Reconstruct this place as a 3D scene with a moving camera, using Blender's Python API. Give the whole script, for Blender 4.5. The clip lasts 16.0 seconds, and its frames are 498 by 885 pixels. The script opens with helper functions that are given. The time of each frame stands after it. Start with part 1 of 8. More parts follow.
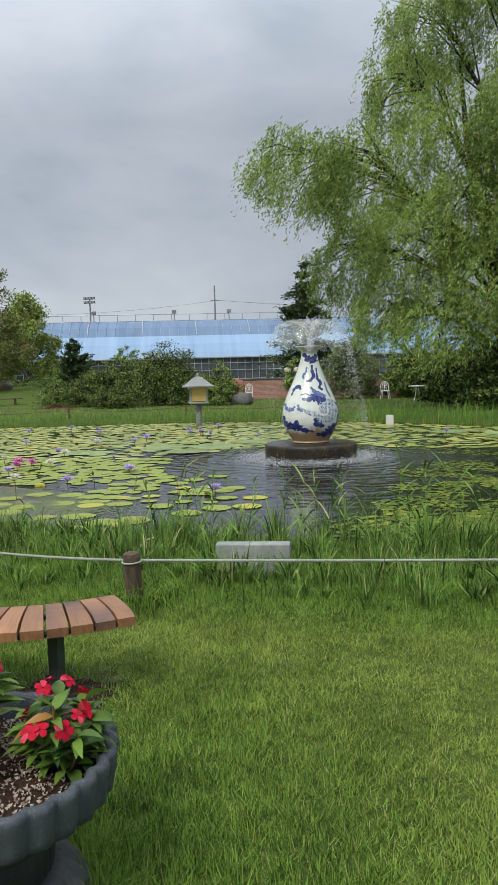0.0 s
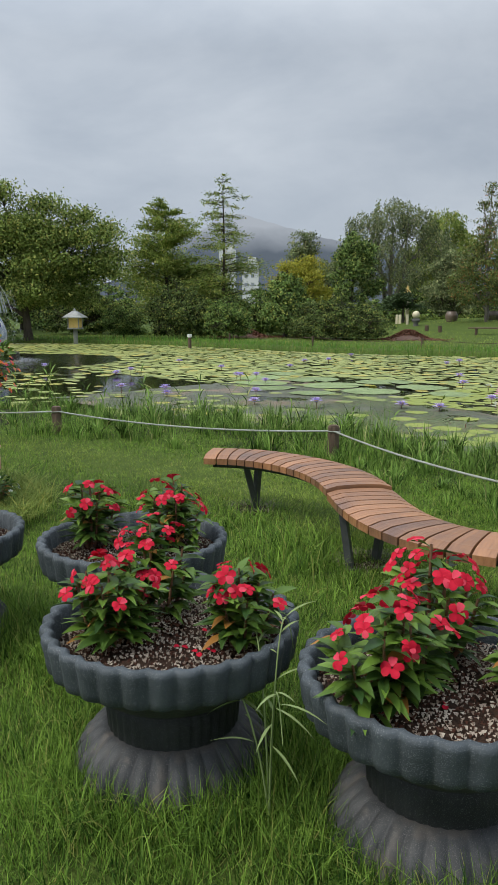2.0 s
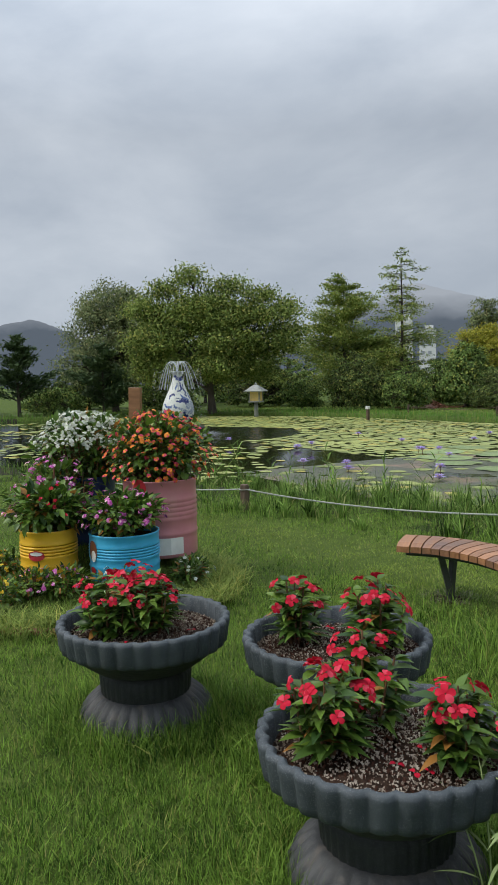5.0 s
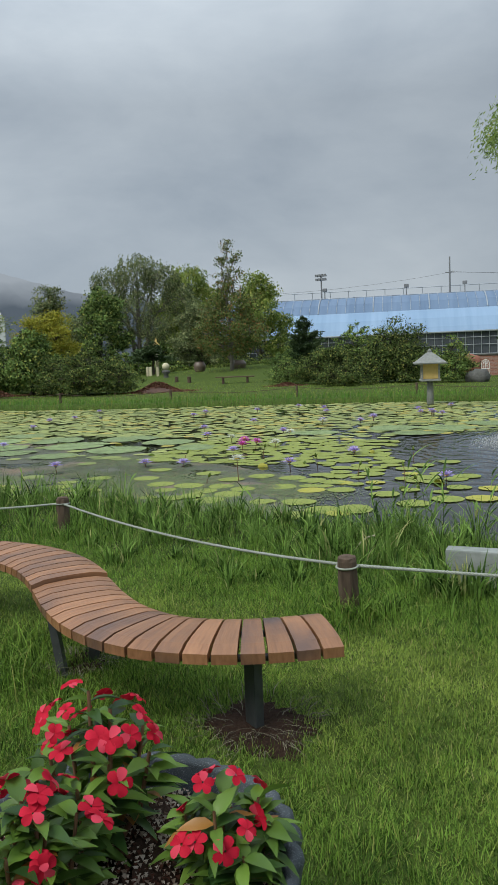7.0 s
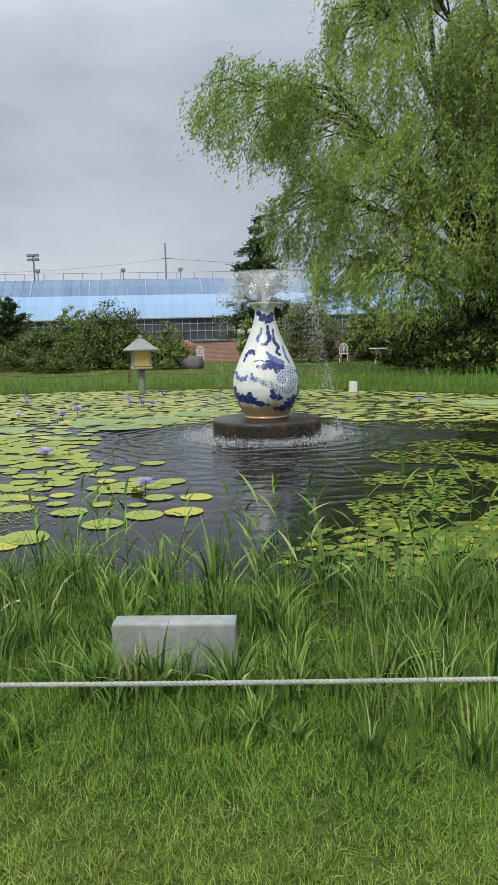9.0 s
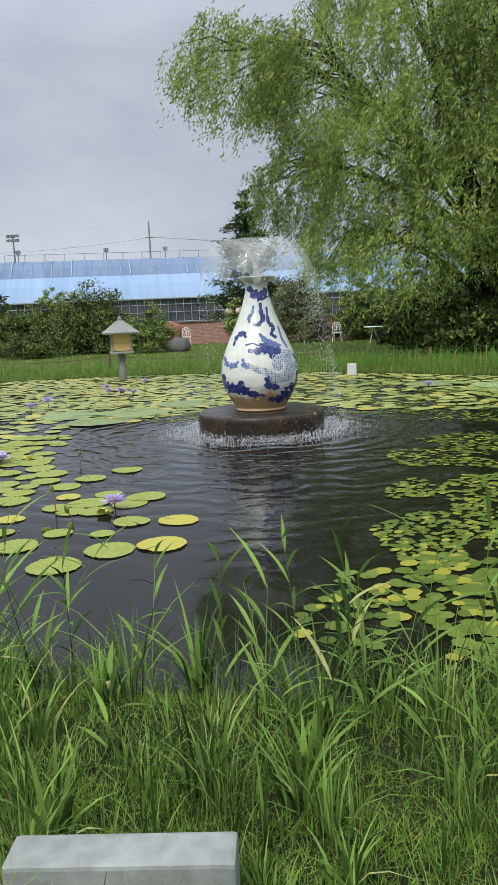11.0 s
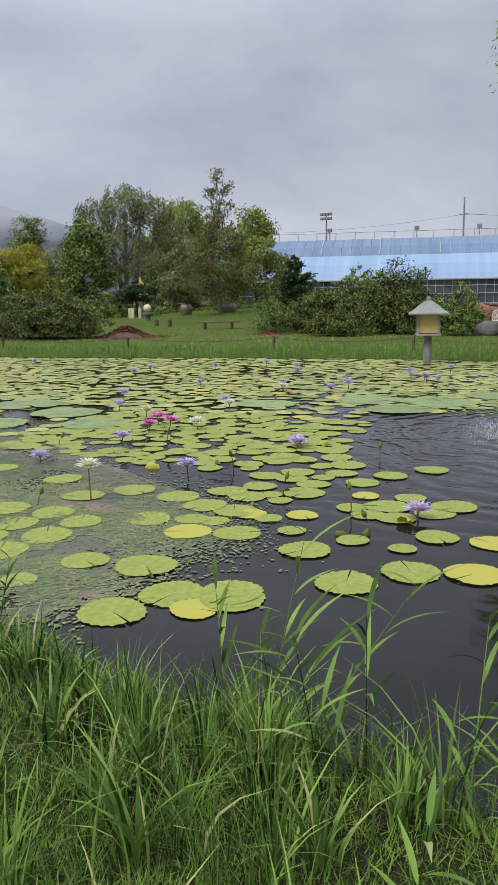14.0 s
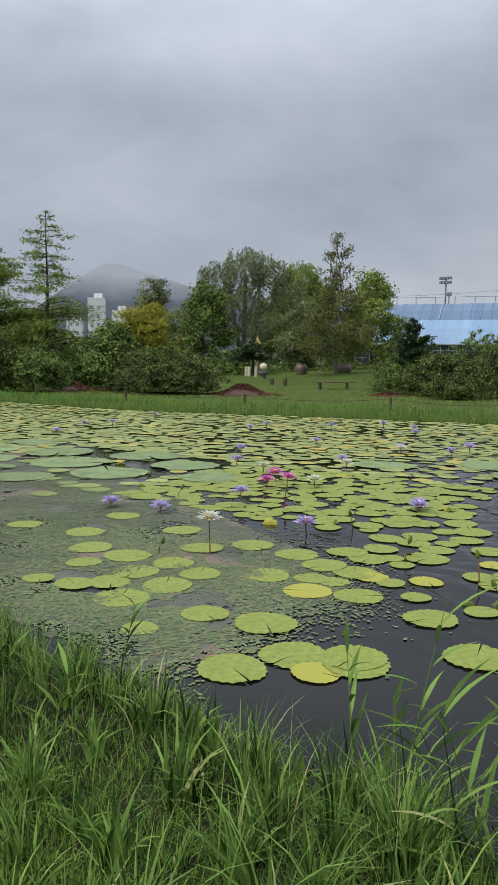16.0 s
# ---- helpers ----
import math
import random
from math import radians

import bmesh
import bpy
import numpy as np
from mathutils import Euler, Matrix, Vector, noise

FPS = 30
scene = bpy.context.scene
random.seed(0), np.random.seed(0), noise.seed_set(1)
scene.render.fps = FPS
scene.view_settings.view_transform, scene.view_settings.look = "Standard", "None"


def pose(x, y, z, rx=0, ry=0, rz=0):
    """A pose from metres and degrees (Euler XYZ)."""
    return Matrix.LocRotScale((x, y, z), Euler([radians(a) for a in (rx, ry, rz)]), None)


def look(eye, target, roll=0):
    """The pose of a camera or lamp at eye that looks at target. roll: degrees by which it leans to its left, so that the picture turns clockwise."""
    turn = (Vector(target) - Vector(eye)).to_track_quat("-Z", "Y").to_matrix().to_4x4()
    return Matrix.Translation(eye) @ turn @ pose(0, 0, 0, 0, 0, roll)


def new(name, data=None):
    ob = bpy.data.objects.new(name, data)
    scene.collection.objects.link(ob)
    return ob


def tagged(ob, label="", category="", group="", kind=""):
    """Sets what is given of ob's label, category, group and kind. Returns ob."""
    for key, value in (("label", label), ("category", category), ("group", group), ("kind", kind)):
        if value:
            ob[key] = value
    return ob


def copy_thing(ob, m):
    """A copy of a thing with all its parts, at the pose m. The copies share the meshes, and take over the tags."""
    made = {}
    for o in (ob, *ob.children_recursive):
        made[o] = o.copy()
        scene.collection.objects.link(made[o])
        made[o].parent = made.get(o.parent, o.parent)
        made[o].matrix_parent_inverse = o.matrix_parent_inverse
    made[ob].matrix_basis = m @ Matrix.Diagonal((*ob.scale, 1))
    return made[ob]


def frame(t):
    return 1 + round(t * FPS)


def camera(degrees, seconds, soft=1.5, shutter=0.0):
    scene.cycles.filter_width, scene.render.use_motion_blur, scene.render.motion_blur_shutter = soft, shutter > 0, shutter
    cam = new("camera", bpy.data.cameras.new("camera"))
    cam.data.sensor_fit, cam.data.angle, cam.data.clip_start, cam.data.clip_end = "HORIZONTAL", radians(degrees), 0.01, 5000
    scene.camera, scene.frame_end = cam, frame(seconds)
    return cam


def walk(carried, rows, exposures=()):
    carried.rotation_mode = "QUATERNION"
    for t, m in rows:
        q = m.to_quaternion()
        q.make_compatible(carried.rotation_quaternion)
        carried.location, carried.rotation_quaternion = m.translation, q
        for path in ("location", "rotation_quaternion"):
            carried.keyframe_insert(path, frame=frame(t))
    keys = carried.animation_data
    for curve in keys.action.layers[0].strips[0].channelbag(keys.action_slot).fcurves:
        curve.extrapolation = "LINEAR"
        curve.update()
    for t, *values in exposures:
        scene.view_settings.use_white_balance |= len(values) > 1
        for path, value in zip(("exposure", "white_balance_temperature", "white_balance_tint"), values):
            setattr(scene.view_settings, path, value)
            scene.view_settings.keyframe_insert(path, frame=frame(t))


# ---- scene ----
cam = camera(36.1, 16.0, soft=0.9)
PATH = [
    (0, (0.836, 0.006, 1.627), (0.436, 1.957, 1.445), -1.5),
    (0.2, (0.799, 0.078, 1.606), (0.19, 1.973, 1.414), -1.5),
    (0.5, (0.76, 0.146, 1.595), (-0.131, 1.924, 1.387), -0.3),
    (0.7, (0.72, 0.173, 1.596), (-0.328, 1.862, 1.373), 1.0),
    (1, (0.723, 0.177, 1.558), (-0.458, 1.771, 1.299), 0.7),
    (1.5, (0.71, 0.156, 1.55), (-0.604, 1.631, 1.233), 0.1),
    (2, (0.685, 0.119, 1.551), (-0.748, 1.472, 1.209), -0.2),
    (2.5, (0.659, 0.071, 1.565), (-0.875, 1.31, 1.228), -0.4),
    (3, (0.642, 0.029, 1.586), (-0.971, 1.173, 1.285), -0.6),
    (3.5, (0.634, 0.004, 1.629), (-1.038, 1.073, 1.377), -1.0),
    (4, (0.61, -0.003, 1.655), (-1.107, 1.005, 1.462), -1.5),
    (4.2, (0.61, -0.013, 1.668), (-1.122, 0.973, 1.495), -1.6),
    (6.3, (0.70, 0.16, 1.70), (-0.868, 1.40, 1.630), -1.3),
    (6.5, (0.708, 0.29, 1.692), (-0.708, 1.70, 1.584), -2.0),
    (6.7, (0.70, 0.46, 1.675), (-0.541, 2.021, 1.528), -2.9),
    (6.9, (0.671, 0.596, 1.632), (-0.382, 2.285, 1.438), -2.4),
    (7, (0.663, 0.687, 1.64), (-0.294, 2.429, 1.417), -2.3),
    (7.5, (0.699, 1.1, 1.587), (0.109, 2.986, 1.278), -3.0),
    (8, (0.696, 1.537, 1.613), (0.304, 3.472, 1.293), -2.2),
    (8.5, (0.62, 2.037, 1.603), (0.368, 3.995, 1.283), -1.3),
    (9, (0.522, 2.482, 1.631), (0.237, 4.441, 1.347), -1.5),
    (9.2, (0.482, 2.625, 1.647), (0.183, 4.584, 1.373), -1.5),
    (11.3, (0.21, 4.477, 1.62), (-0.043, 6.432, 1.28), -2.4),
    (11.5, (0.192, 4.622, 1.625), (-0.069, 6.576, 1.289), -1.4),
    (12, (0.117, 4.854, 1.645), (-0.216, 6.791, 1.277), -1.8),
    (12.5, (0.016, 4.983, 1.64), (-0.454, 6.886, 1.243), -2.1),
    (13, (-0.091, 5.054, 1.628), (-0.726, 6.906, 1.219), -1.7),
    (13.5, (-0.154, 5.055, 1.621), (-0.956, 6.844, 1.224), -1.2),
    (14, (-0.187, 5.041, 1.632), (-1.151, 6.754, 1.265), -0.8),
    (14.5, (-0.254, 5.036, 1.615), (-1.35, 6.677, 1.288), -0.6),
    (15, (-0.281, 5.011, 1.621), (-1.475, 6.59, 1.332), -0.4),
    (15.5, (-0.294, 4.992, 1.62), (-1.529, 6.543, 1.358), -0.2),
    (16, (-0.322, 5.017, 1.61), (-1.535, 6.593, 1.396), 0.6),
]
EXPOSURES = [
    (0, -0.04, 6500, 9), (1, -0.1, 6550, 10), (1.5, -0.07, 6520, 10), (2, -0.03, 6500, 9), (2.5, 0.06, 6550, 11), (3.5, 0.04, 6550, 9), (4, -0.09, 6500, 9.5), (6.5, -0.22, 6450, 8), (7, -0.28, 6400, 6), (7.5, -0.2, 6400, 5),
    (8, 0.05, 6450, 7), (9, 0.06, 6500, 9), (11.5, 0.1, 6450, 13), (12.5, 0.15, 6450, 14), (13, 0.12, 6450, 15), (13.5, 0.06, 6450, 16), (14, -0.06, 6450, 14), (14.5, -0.2, 6450, 13), (15.5, -0.23, 6420, 11.5), (16, -0.25, 6380, 11)]
walk(cam, [(t, look(eye, target, roll)) for t, eye, target, roll in PATH], EXPOSURES)

# ---- world, sun, exposure ----
WATER = -0.16
TAU = 2 * math.pi

world = bpy.data.worlds.new("overcast_sky")
scene.world = world
world.use_nodes = True
wn, wl = world.node_tree.nodes, world.node_tree.links
wn.clear()
w_out = wn.new("ShaderNodeOutputWorld")
w_sky = wn.new("ShaderNodeTexSky")
w_sky.sky_type, w_sky.sun_disc = "NISHITA", False
w_sky.sun_elevation, w_sky.sun_rotation = radians(52), radians(200)
w_tc = wn.new("ShaderNodeTexCoord")
w_sep = wn.new("ShaderNodeSeparateXYZ")
wl.new(w_tc.outputs["Generated"], w_sep.inputs[0])
w_map = wn.new("ShaderNodeMapping")
w_map.inputs["Scale"].default_value = (1.0, 1.0, 2.3)
wl.new(w_tc.outputs["Generated"], w_map.inputs["Vector"])
w_noise = wn.new("ShaderNodeTexNoise")
w_noise.inputs["Scale"].default_value, w_noise.inputs["Detail"].default_value = 2.7, 7.0
w_noise.inputs["Roughness"].default_value, w_noise.inputs["Distortion"].default_value = 0.55, 0.25
wl.new(w_map.outputs[0], w_noise.inputs["Vector"])
w_cloud = wn.new("ShaderNodeValToRGB")
w_cloud.color_ramp.elements[0].position, w_cloud.color_ramp.elements[0].color = 0.28, (0.348, 0.398, 0.472, 1)
w_cloud.color_ramp.elements[1].position, w_cloud.color_ramp.elements[1].color = 0.74, (0.585, 0.63, 0.692, 1)
wl.new(w_noise.outputs["Fac"], w_cloud.inputs["Fac"])
# an overcast sky grows brighter towards the zenith
w_up = wn.new("ShaderNodeMapRange")
w_up.inputs["From Min"].default_value, w_up.inputs["From Max"].default_value = 0.30, 0.95
w_up.inputs["To Min"].default_value, w_up.inputs["To Max"].default_value = 1.0, 3.2
wl.new(w_sep.outputs["Z"], w_up.inputs["Value"])
# the cloud is thinner, and so lighter, in the west
w_west = wn.new("ShaderNodeMapRange")
w_west.inputs["From Min"].default_value, w_west.inputs["From Max"].default_value = -0.95, 0.1
w_west.inputs["To Min"].default_value, w_west.inputs["To Max"].default_value = 1.22, 0.92
wl.new(w_sep.outputs["X"], w_west.inputs["Value"])
w_both = wn.new("ShaderNodeMath")
w_both.operation = "MULTIPLY"
wl.new(w_up.outputs[0], w_both.inputs[0])
wl.new(w_west.outputs[0], w_both.inputs[1])
w_mul = wn.new("ShaderNodeVectorMath")
w_mul.operation = "SCALE"
wl.new(w_cloud.outputs["Color"], w_mul.inputs[0])
wl.new(w_both.outputs[0], w_mul.inputs["Scale"])
w_bg_sky, w_bg_cloud = wn.new("ShaderNodeBackground"), wn.new("ShaderNodeBackground")
w_bg_sky.inputs["Strength"].default_value = 0.08
w_bg_cloud.inputs["Strength"].default_value = 1.0
wl.new(w_sky.outputs[0], w_bg_sky.inputs["Color"])
wl.new(w_mul.outputs[0], w_bg_cloud.inputs["Color"])
w_mix = wn.new("ShaderNodeMixShader")
w_mix.inputs[0].default_value = 0.93
wl.new(w_bg_sky.outputs[0], w_mix.inputs[1])
wl.new(w_bg_cloud.outputs[0], w_mix.inputs[2])
wl.new(w_mix.outputs[0], w_out.inputs["Surface"])

sun = new("sun", bpy.data.lights.new("sun", "SUN"))
sun.data.energy, sun.data.angle, sun.data.color = 2.5, radians(22), (1.0, 0.95, 0.86)
sun.matrix_world = look((0, 0, 60), (0 + 60 / math.tan(radians(52)) * math.sin(radians(20)), 60 / math.tan(radians(52)) * math.cos(radians(20)), 0))


# ---- helpers of this scene ----
def rnd(seed):
    return np.random.RandomState(seed)


def link_mesh(name, verts, faces, material, parent=None, label="", smooth=False):
    """One mesh object from arrays: verts (n, 3), faces (m, 3 or 4) or a list of such arrays."""
    me = bpy.data.meshes.new(name)
    verts = np.asarray(verts, dtype=np.float32)
    groups = faces if isinstance(faces, list) else [faces]
    groups = [np.asarray(g, dtype=np.int32) for g in groups if len(g)]
    loops = np.concatenate([g.ravel() for g in groups])
    sizes = np.concatenate([np.full(len(g), g.shape[1], dtype=np.int32) for g in groups])
    starts = np.concatenate([[0], np.cumsum(sizes)[:-1]]).astype(np.int32)
    me.vertices.add(len(verts))
    me.vertices.foreach_set("co", verts.ravel())
    me.loops.add(len(loops))
    me.loops.foreach_set("vertex_index", loops)
    me.polygons.add(len(sizes))
    me.polygons.foreach_set("loop_start", starts)
    me.polygons.foreach_set("use_smooth", np.full(len(sizes), smooth))
    me.update(calc_edges=True)
    me.materials.append(material)
    ob = new(name, me)
    if parent is not None:
        ob.parent = parent
    if label:
        ob["label"] = label
    return ob


def part(name, bm, material, parent=None, label="", smooth=False):
    """Links a bmesh as one mesh object under a thing or a part."""
    me = bpy.data.meshes.new(name)
    bmesh.ops.recalc_face_normals(bm, faces=bm.faces)
    for f in bm.faces:
        f.smooth = smooth
    bm.to_mesh(me)
    bm.free()
    me.materials.append(material)
    ob = new(name, me)
    if parent is not None:
        ob.parent = parent
    if label:
        ob["label"] = label
    return ob


def share(ob, m, parent):
    """Another part on the same mesh."""
    o = new(ob.name.split(".")[0], ob.data)
    o.parent, o.matrix_basis = parent, m
    return o


def thing(name, m, label, category, group="", kind=""):
    e = new(name)
    e.empty_display_size = 0.1
    e.matrix_basis = m
    return tagged(e, label, category, group, kind)


def box_bm(size, at=(0, 0, 0), bevel=0.0, bm=None, m=None):
    bm = bm or bmesh.new()
    base = Matrix.Translation(at) @ Matrix.Diagonal((*size, 1))
    r = bmesh.ops.create_cube(bm, size=1.0, matrix=(m @ base) if m else base)
    if bevel:
        edges = list({e for v in r["verts"] for e in v.link_edges})
        bmesh.ops.bevel(bm, geom=edges, offset=bevel, segments=2, affect="EDGES", profile=0.6)
    return bm


def lathe_arrays(profile, n=48, flutes=0, amps=None):
    """Rings of a turned shape; amps: depth of the flutes for each ring, as a share of its radius."""
    th = np.arange(n) / n * TAU
    vs = []
    for i, (r, z) in enumerate(profile):
        a = amps[i] if amps else 0.0
        wave = np.abs(np.cos(flutes * th / 2)) if flutes else np.zeros(n)
        rr = r * (1 + a * (wave - 0.6))
        vs.append(np.stack([rr * np.cos(th), rr * np.sin(th), np.full(n, z)], 1))
    v = np.concatenate(vs)
    j = np.arange(n)
    k = (j + 1) % n
    fs = [np.stack([i * n + j, i * n + k, (i + 1) * n + k, (i + 1) * n + j], 1) for i in range(len(profile) - 1)]
    return v, np.concatenate(fs)


def lathe(name, profile, material, parent=None, label="", n=48, flutes=0, amps=None, smooth=True):
    v, f = lathe_arrays(profile, n, flutes, amps)
    return link_mesh(name, v, f, material, parent, label, smooth)


def tubes(paths, sides=6):
    """Tapered tubes: paths of (points, radii). Returns verts and quads."""
    vs, fs, base = [], [], 0
    for pts, rad in paths:
        pts = np.asarray(pts, float)
        rad = np.asarray(rad, float)
        d = np.gradient(pts, axis=0)
        d /= np.linalg.norm(d, axis=1)[:, None] + 1e-9
        ref = np.where(np.abs(d[:, 2:3]) > 0.9, np.array([[1.0, 0, 0]]), np.array([[0, 0, 1.0]]))
        u = np.cross(d, ref)
        u /= np.linalg.norm(u, axis=1)[:, None] + 1e-9
        w = np.cross(d, u)
        th = np.arange(sides) / sides * TAU
        ring = pts[:, None] + rad[:, None, None] * (np.cos(th)[None, :, None] * u[:, None] + np.sin(th)[None, :, None] * w[:, None])
        vs.append(ring.reshape(-1, 3))
        n = len(pts)
        j = np.arange(sides)
        k = (j + 1) % sides
        for i in range(n - 1):
            fs.append(base + np.stack([i * sides + j, i * sides + k, (i + 1) * sides + k, (i + 1) * sides + j], 1))
        base += n * sides
    return np.concatenate(vs), np.concatenate(fs)


def leaf_arrays(c, d, nrm, length, width, fold=0.0):
    """Diamond leaves: centre, direction, normal, sizes. Returns verts and quads."""
    d = d / (np.linalg.norm(d, axis=1)[:, None] + 1e-9)
    s = np.cross(d, nrm)
    s /= np.linalg.norm(s, axis=1)[:, None] + 1e-9
    up = np.cross(s, d)
    l, w = length[:, None], width[:, None]
    v = np.stack([c - d * l * 0.5, c + s * w * 0.5 + up * w * fold, c + d * l * 0.5, c - s * w * 0.5 + up * w * fold], 1)
    f = np.arange(len(c) * 4).reshape(-1, 4)
    return v.reshape(-1, 3), f


def blades(rs, pts, height, width, bend, segs=3, turn=None):
    """Grass blades that rise from pts, taper and bend over."""
    n = len(pts)
    a = rs.uniform(0, TAU, n) if turn is None else turn
    dirv = np.stack([np.cos(a), np.sin(a), np.zeros(n)], 1)
    side = np.stack([-np.sin(a), np.cos(a), np.zeros(n)], 1)
    tw = rs.uniform(-0.9, 0.9, n)
    side = side * np.cos(tw)[:, None] + dirv * np.sin(tw)[:, None]
    levels = []
    for i in range(segs + 1):
        s = i / segs
        ctr = pts + dirv * (bend * height * s ** 2)[:, None]
        ctr[:, 2] += height * (s - 0.45 * bend * s ** 2.5)
        w = width * (1 - s ** 1.6) * (0.55 + 0.45 * min(1.0, s * 4)) + 0.0004
        levels.append(np.stack([ctr - side * w[:, None] * 0.5, ctr + side * w[:, None] * 0.5], 1))
    v = np.stack(levels, 1).reshape(-1, 3)
    k = 2 * (segs + 1)
    b = (np.arange(n) * k)[:, None]
    f = np.concatenate([b + np.array([[2 * i, 2 * i + 1, 2 * i + 3, 2 * i + 2]]) for i in range(segs)])
    return v, f


def merge(lists):
    vs, fs, base = [], [], 0
    for v, f in lists:
        vs.append(v)
        fs.append(f + base)
        base += len(v)
    return np.concatenate(vs), np.concatenate(fs)


def dirs(rs, n):
    d = rs.normal(size=(n, 3))
    return d / np.linalg.norm(d, axis=1)[:, None]


# ---- materials ----
def base_mat(name):
    m = bpy.data.materials.new(name)
    m.use_nodes = True
    return m, m.node_tree.nodes, m.node_tree.links, m.node_tree.nodes["Principled BSDF"]


def col(c):
    return (*c, 1.0)


def surface(name, c1, c2, scale=12.0, rough=0.7, bump=0.2, metal=0.0, stretch=(1, 1, 1), vary=0.15, spec=0.5, stain=None, stain_scale=1.2, rough_vary=0.15):
    """Grain, larger blotches, relief and a per-object shift of tone."""
    m, n, l, p = base_mat(name)
    tc = n.new("ShaderNodeTexCoord")
    mp = n.new("ShaderNodeMapping")
    mp.inputs["Scale"].default_value = stretch
    info = n.new("ShaderNodeObjectInfo")
    far_off = n.new("ShaderNodeMath")
    far_off.operation = "MULTIPLY"
    far_off.inputs[1].default_value = 40.0
    l.new(info.outputs["Random"], far_off.inputs[0])
    moved = n.new("ShaderNodeVectorMath")
    moved.operation = "ADD"
    l.new(tc.outputs["Object"], moved.inputs[0])
    l.new(far_off.outputs[0], moved.inputs[1])
    l.new(moved.outputs[0], mp.inputs["Vector"])
    fine, wide = n.new("ShaderNodeTexNoise"), n.new("ShaderNodeTexNoise")
    fine.inputs["Scale"].default_value, fine.inputs["Detail"].default_value = scale, 6
    wide.inputs["Scale"].default_value, wide.inputs["Detail"].default_value = scale * 0.13, 3
    for t in (fine, wide):
        l.new(mp.outputs[0], t.inputs["Vector"])
    mixf = n.new("ShaderNodeMix")
    mixf.inputs["Factor"].default_value = 0.45
    l.new(fine.outputs["Fac"], mixf.inputs["A"])
    l.new(wide.outputs["Fac"], mixf.inputs["B"])
    ramp = n.new("ShaderNodeValToRGB")
    ramp.color_ramp.elements[0].position, ramp.color_ramp.elements[0].color = 0.33, col(c1)
    ramp.color_ramp.elements[1].position, ramp.color_ramp.elements[1].color = 0.67, col(c2)
    l.new(mixf.outputs["Result"], ramp.inputs["Fac"])
    tone = n.new("ShaderNodeMapRange")
    tone.inputs["To Min"].default_value, tone.inputs["To Max"].default_value = 1 - vary, 1 + vary
    l.new(info.outputs["Random"], tone.inputs["Value"])
    hsv = n.new("ShaderNodeHueSaturation")
    l.new(ramp.outputs["Color"], hsv.inputs["Color"])
    l.new(tone.outputs[0], hsv.inputs["Value"])
    out = hsv.outputs["Color"]
    if stain:
        sn = n.new("ShaderNodeTexNoise")
        sn.inputs["Scale"].default_value, sn.inputs["Detail"].default_value = stain_scale, 5
        l.new(moved.outputs[0], sn.inputs["Vector"])
        sr = n.new("ShaderNodeValToRGB")
        sr.color_ramp.elements[0].position, sr.color_ramp.elements[1].position = 0.52, 0.68
        l.new(sn.outputs["Fac"], sr.inputs["Fac"])
        mx = n.new("ShaderNodeMix")
        mx.data_type = "RGBA"
        l.new(sr.outputs["Color"], mx.inputs["Factor"])
        l.new(out, mx.inputs["A"])
        mx.inputs["B"].default_value = col(stain)
        out = mx.outputs["Result"]
    l.new(out, p.inputs["Base Color"])
    rr = n.new("ShaderNodeMapRange")
    rr.inputs["To Min"].default_value, rr.inputs["To Max"].default_value = max(0.02, rough - rough_vary), min(1, rough + rough_vary)
    l.new(fine.outputs["Fac"], rr.inputs["Value"])
    l.new(rr.outputs[0], p.inputs["Roughness"])
    p.inputs["Metallic"].default_value = metal
    p.inputs["Specular IOR Level"].default_value = spec
    if bump:
        b = n.new("ShaderNodeBump")
        b.inputs["Strength"].default_value, b.inputs["Distance"].default_value = bump, 0.02
        l.new(fine.outputs["Fac"], b.inputs["Height"])
        l.new(b.outputs[0], p.inputs["Normal"])
    return m


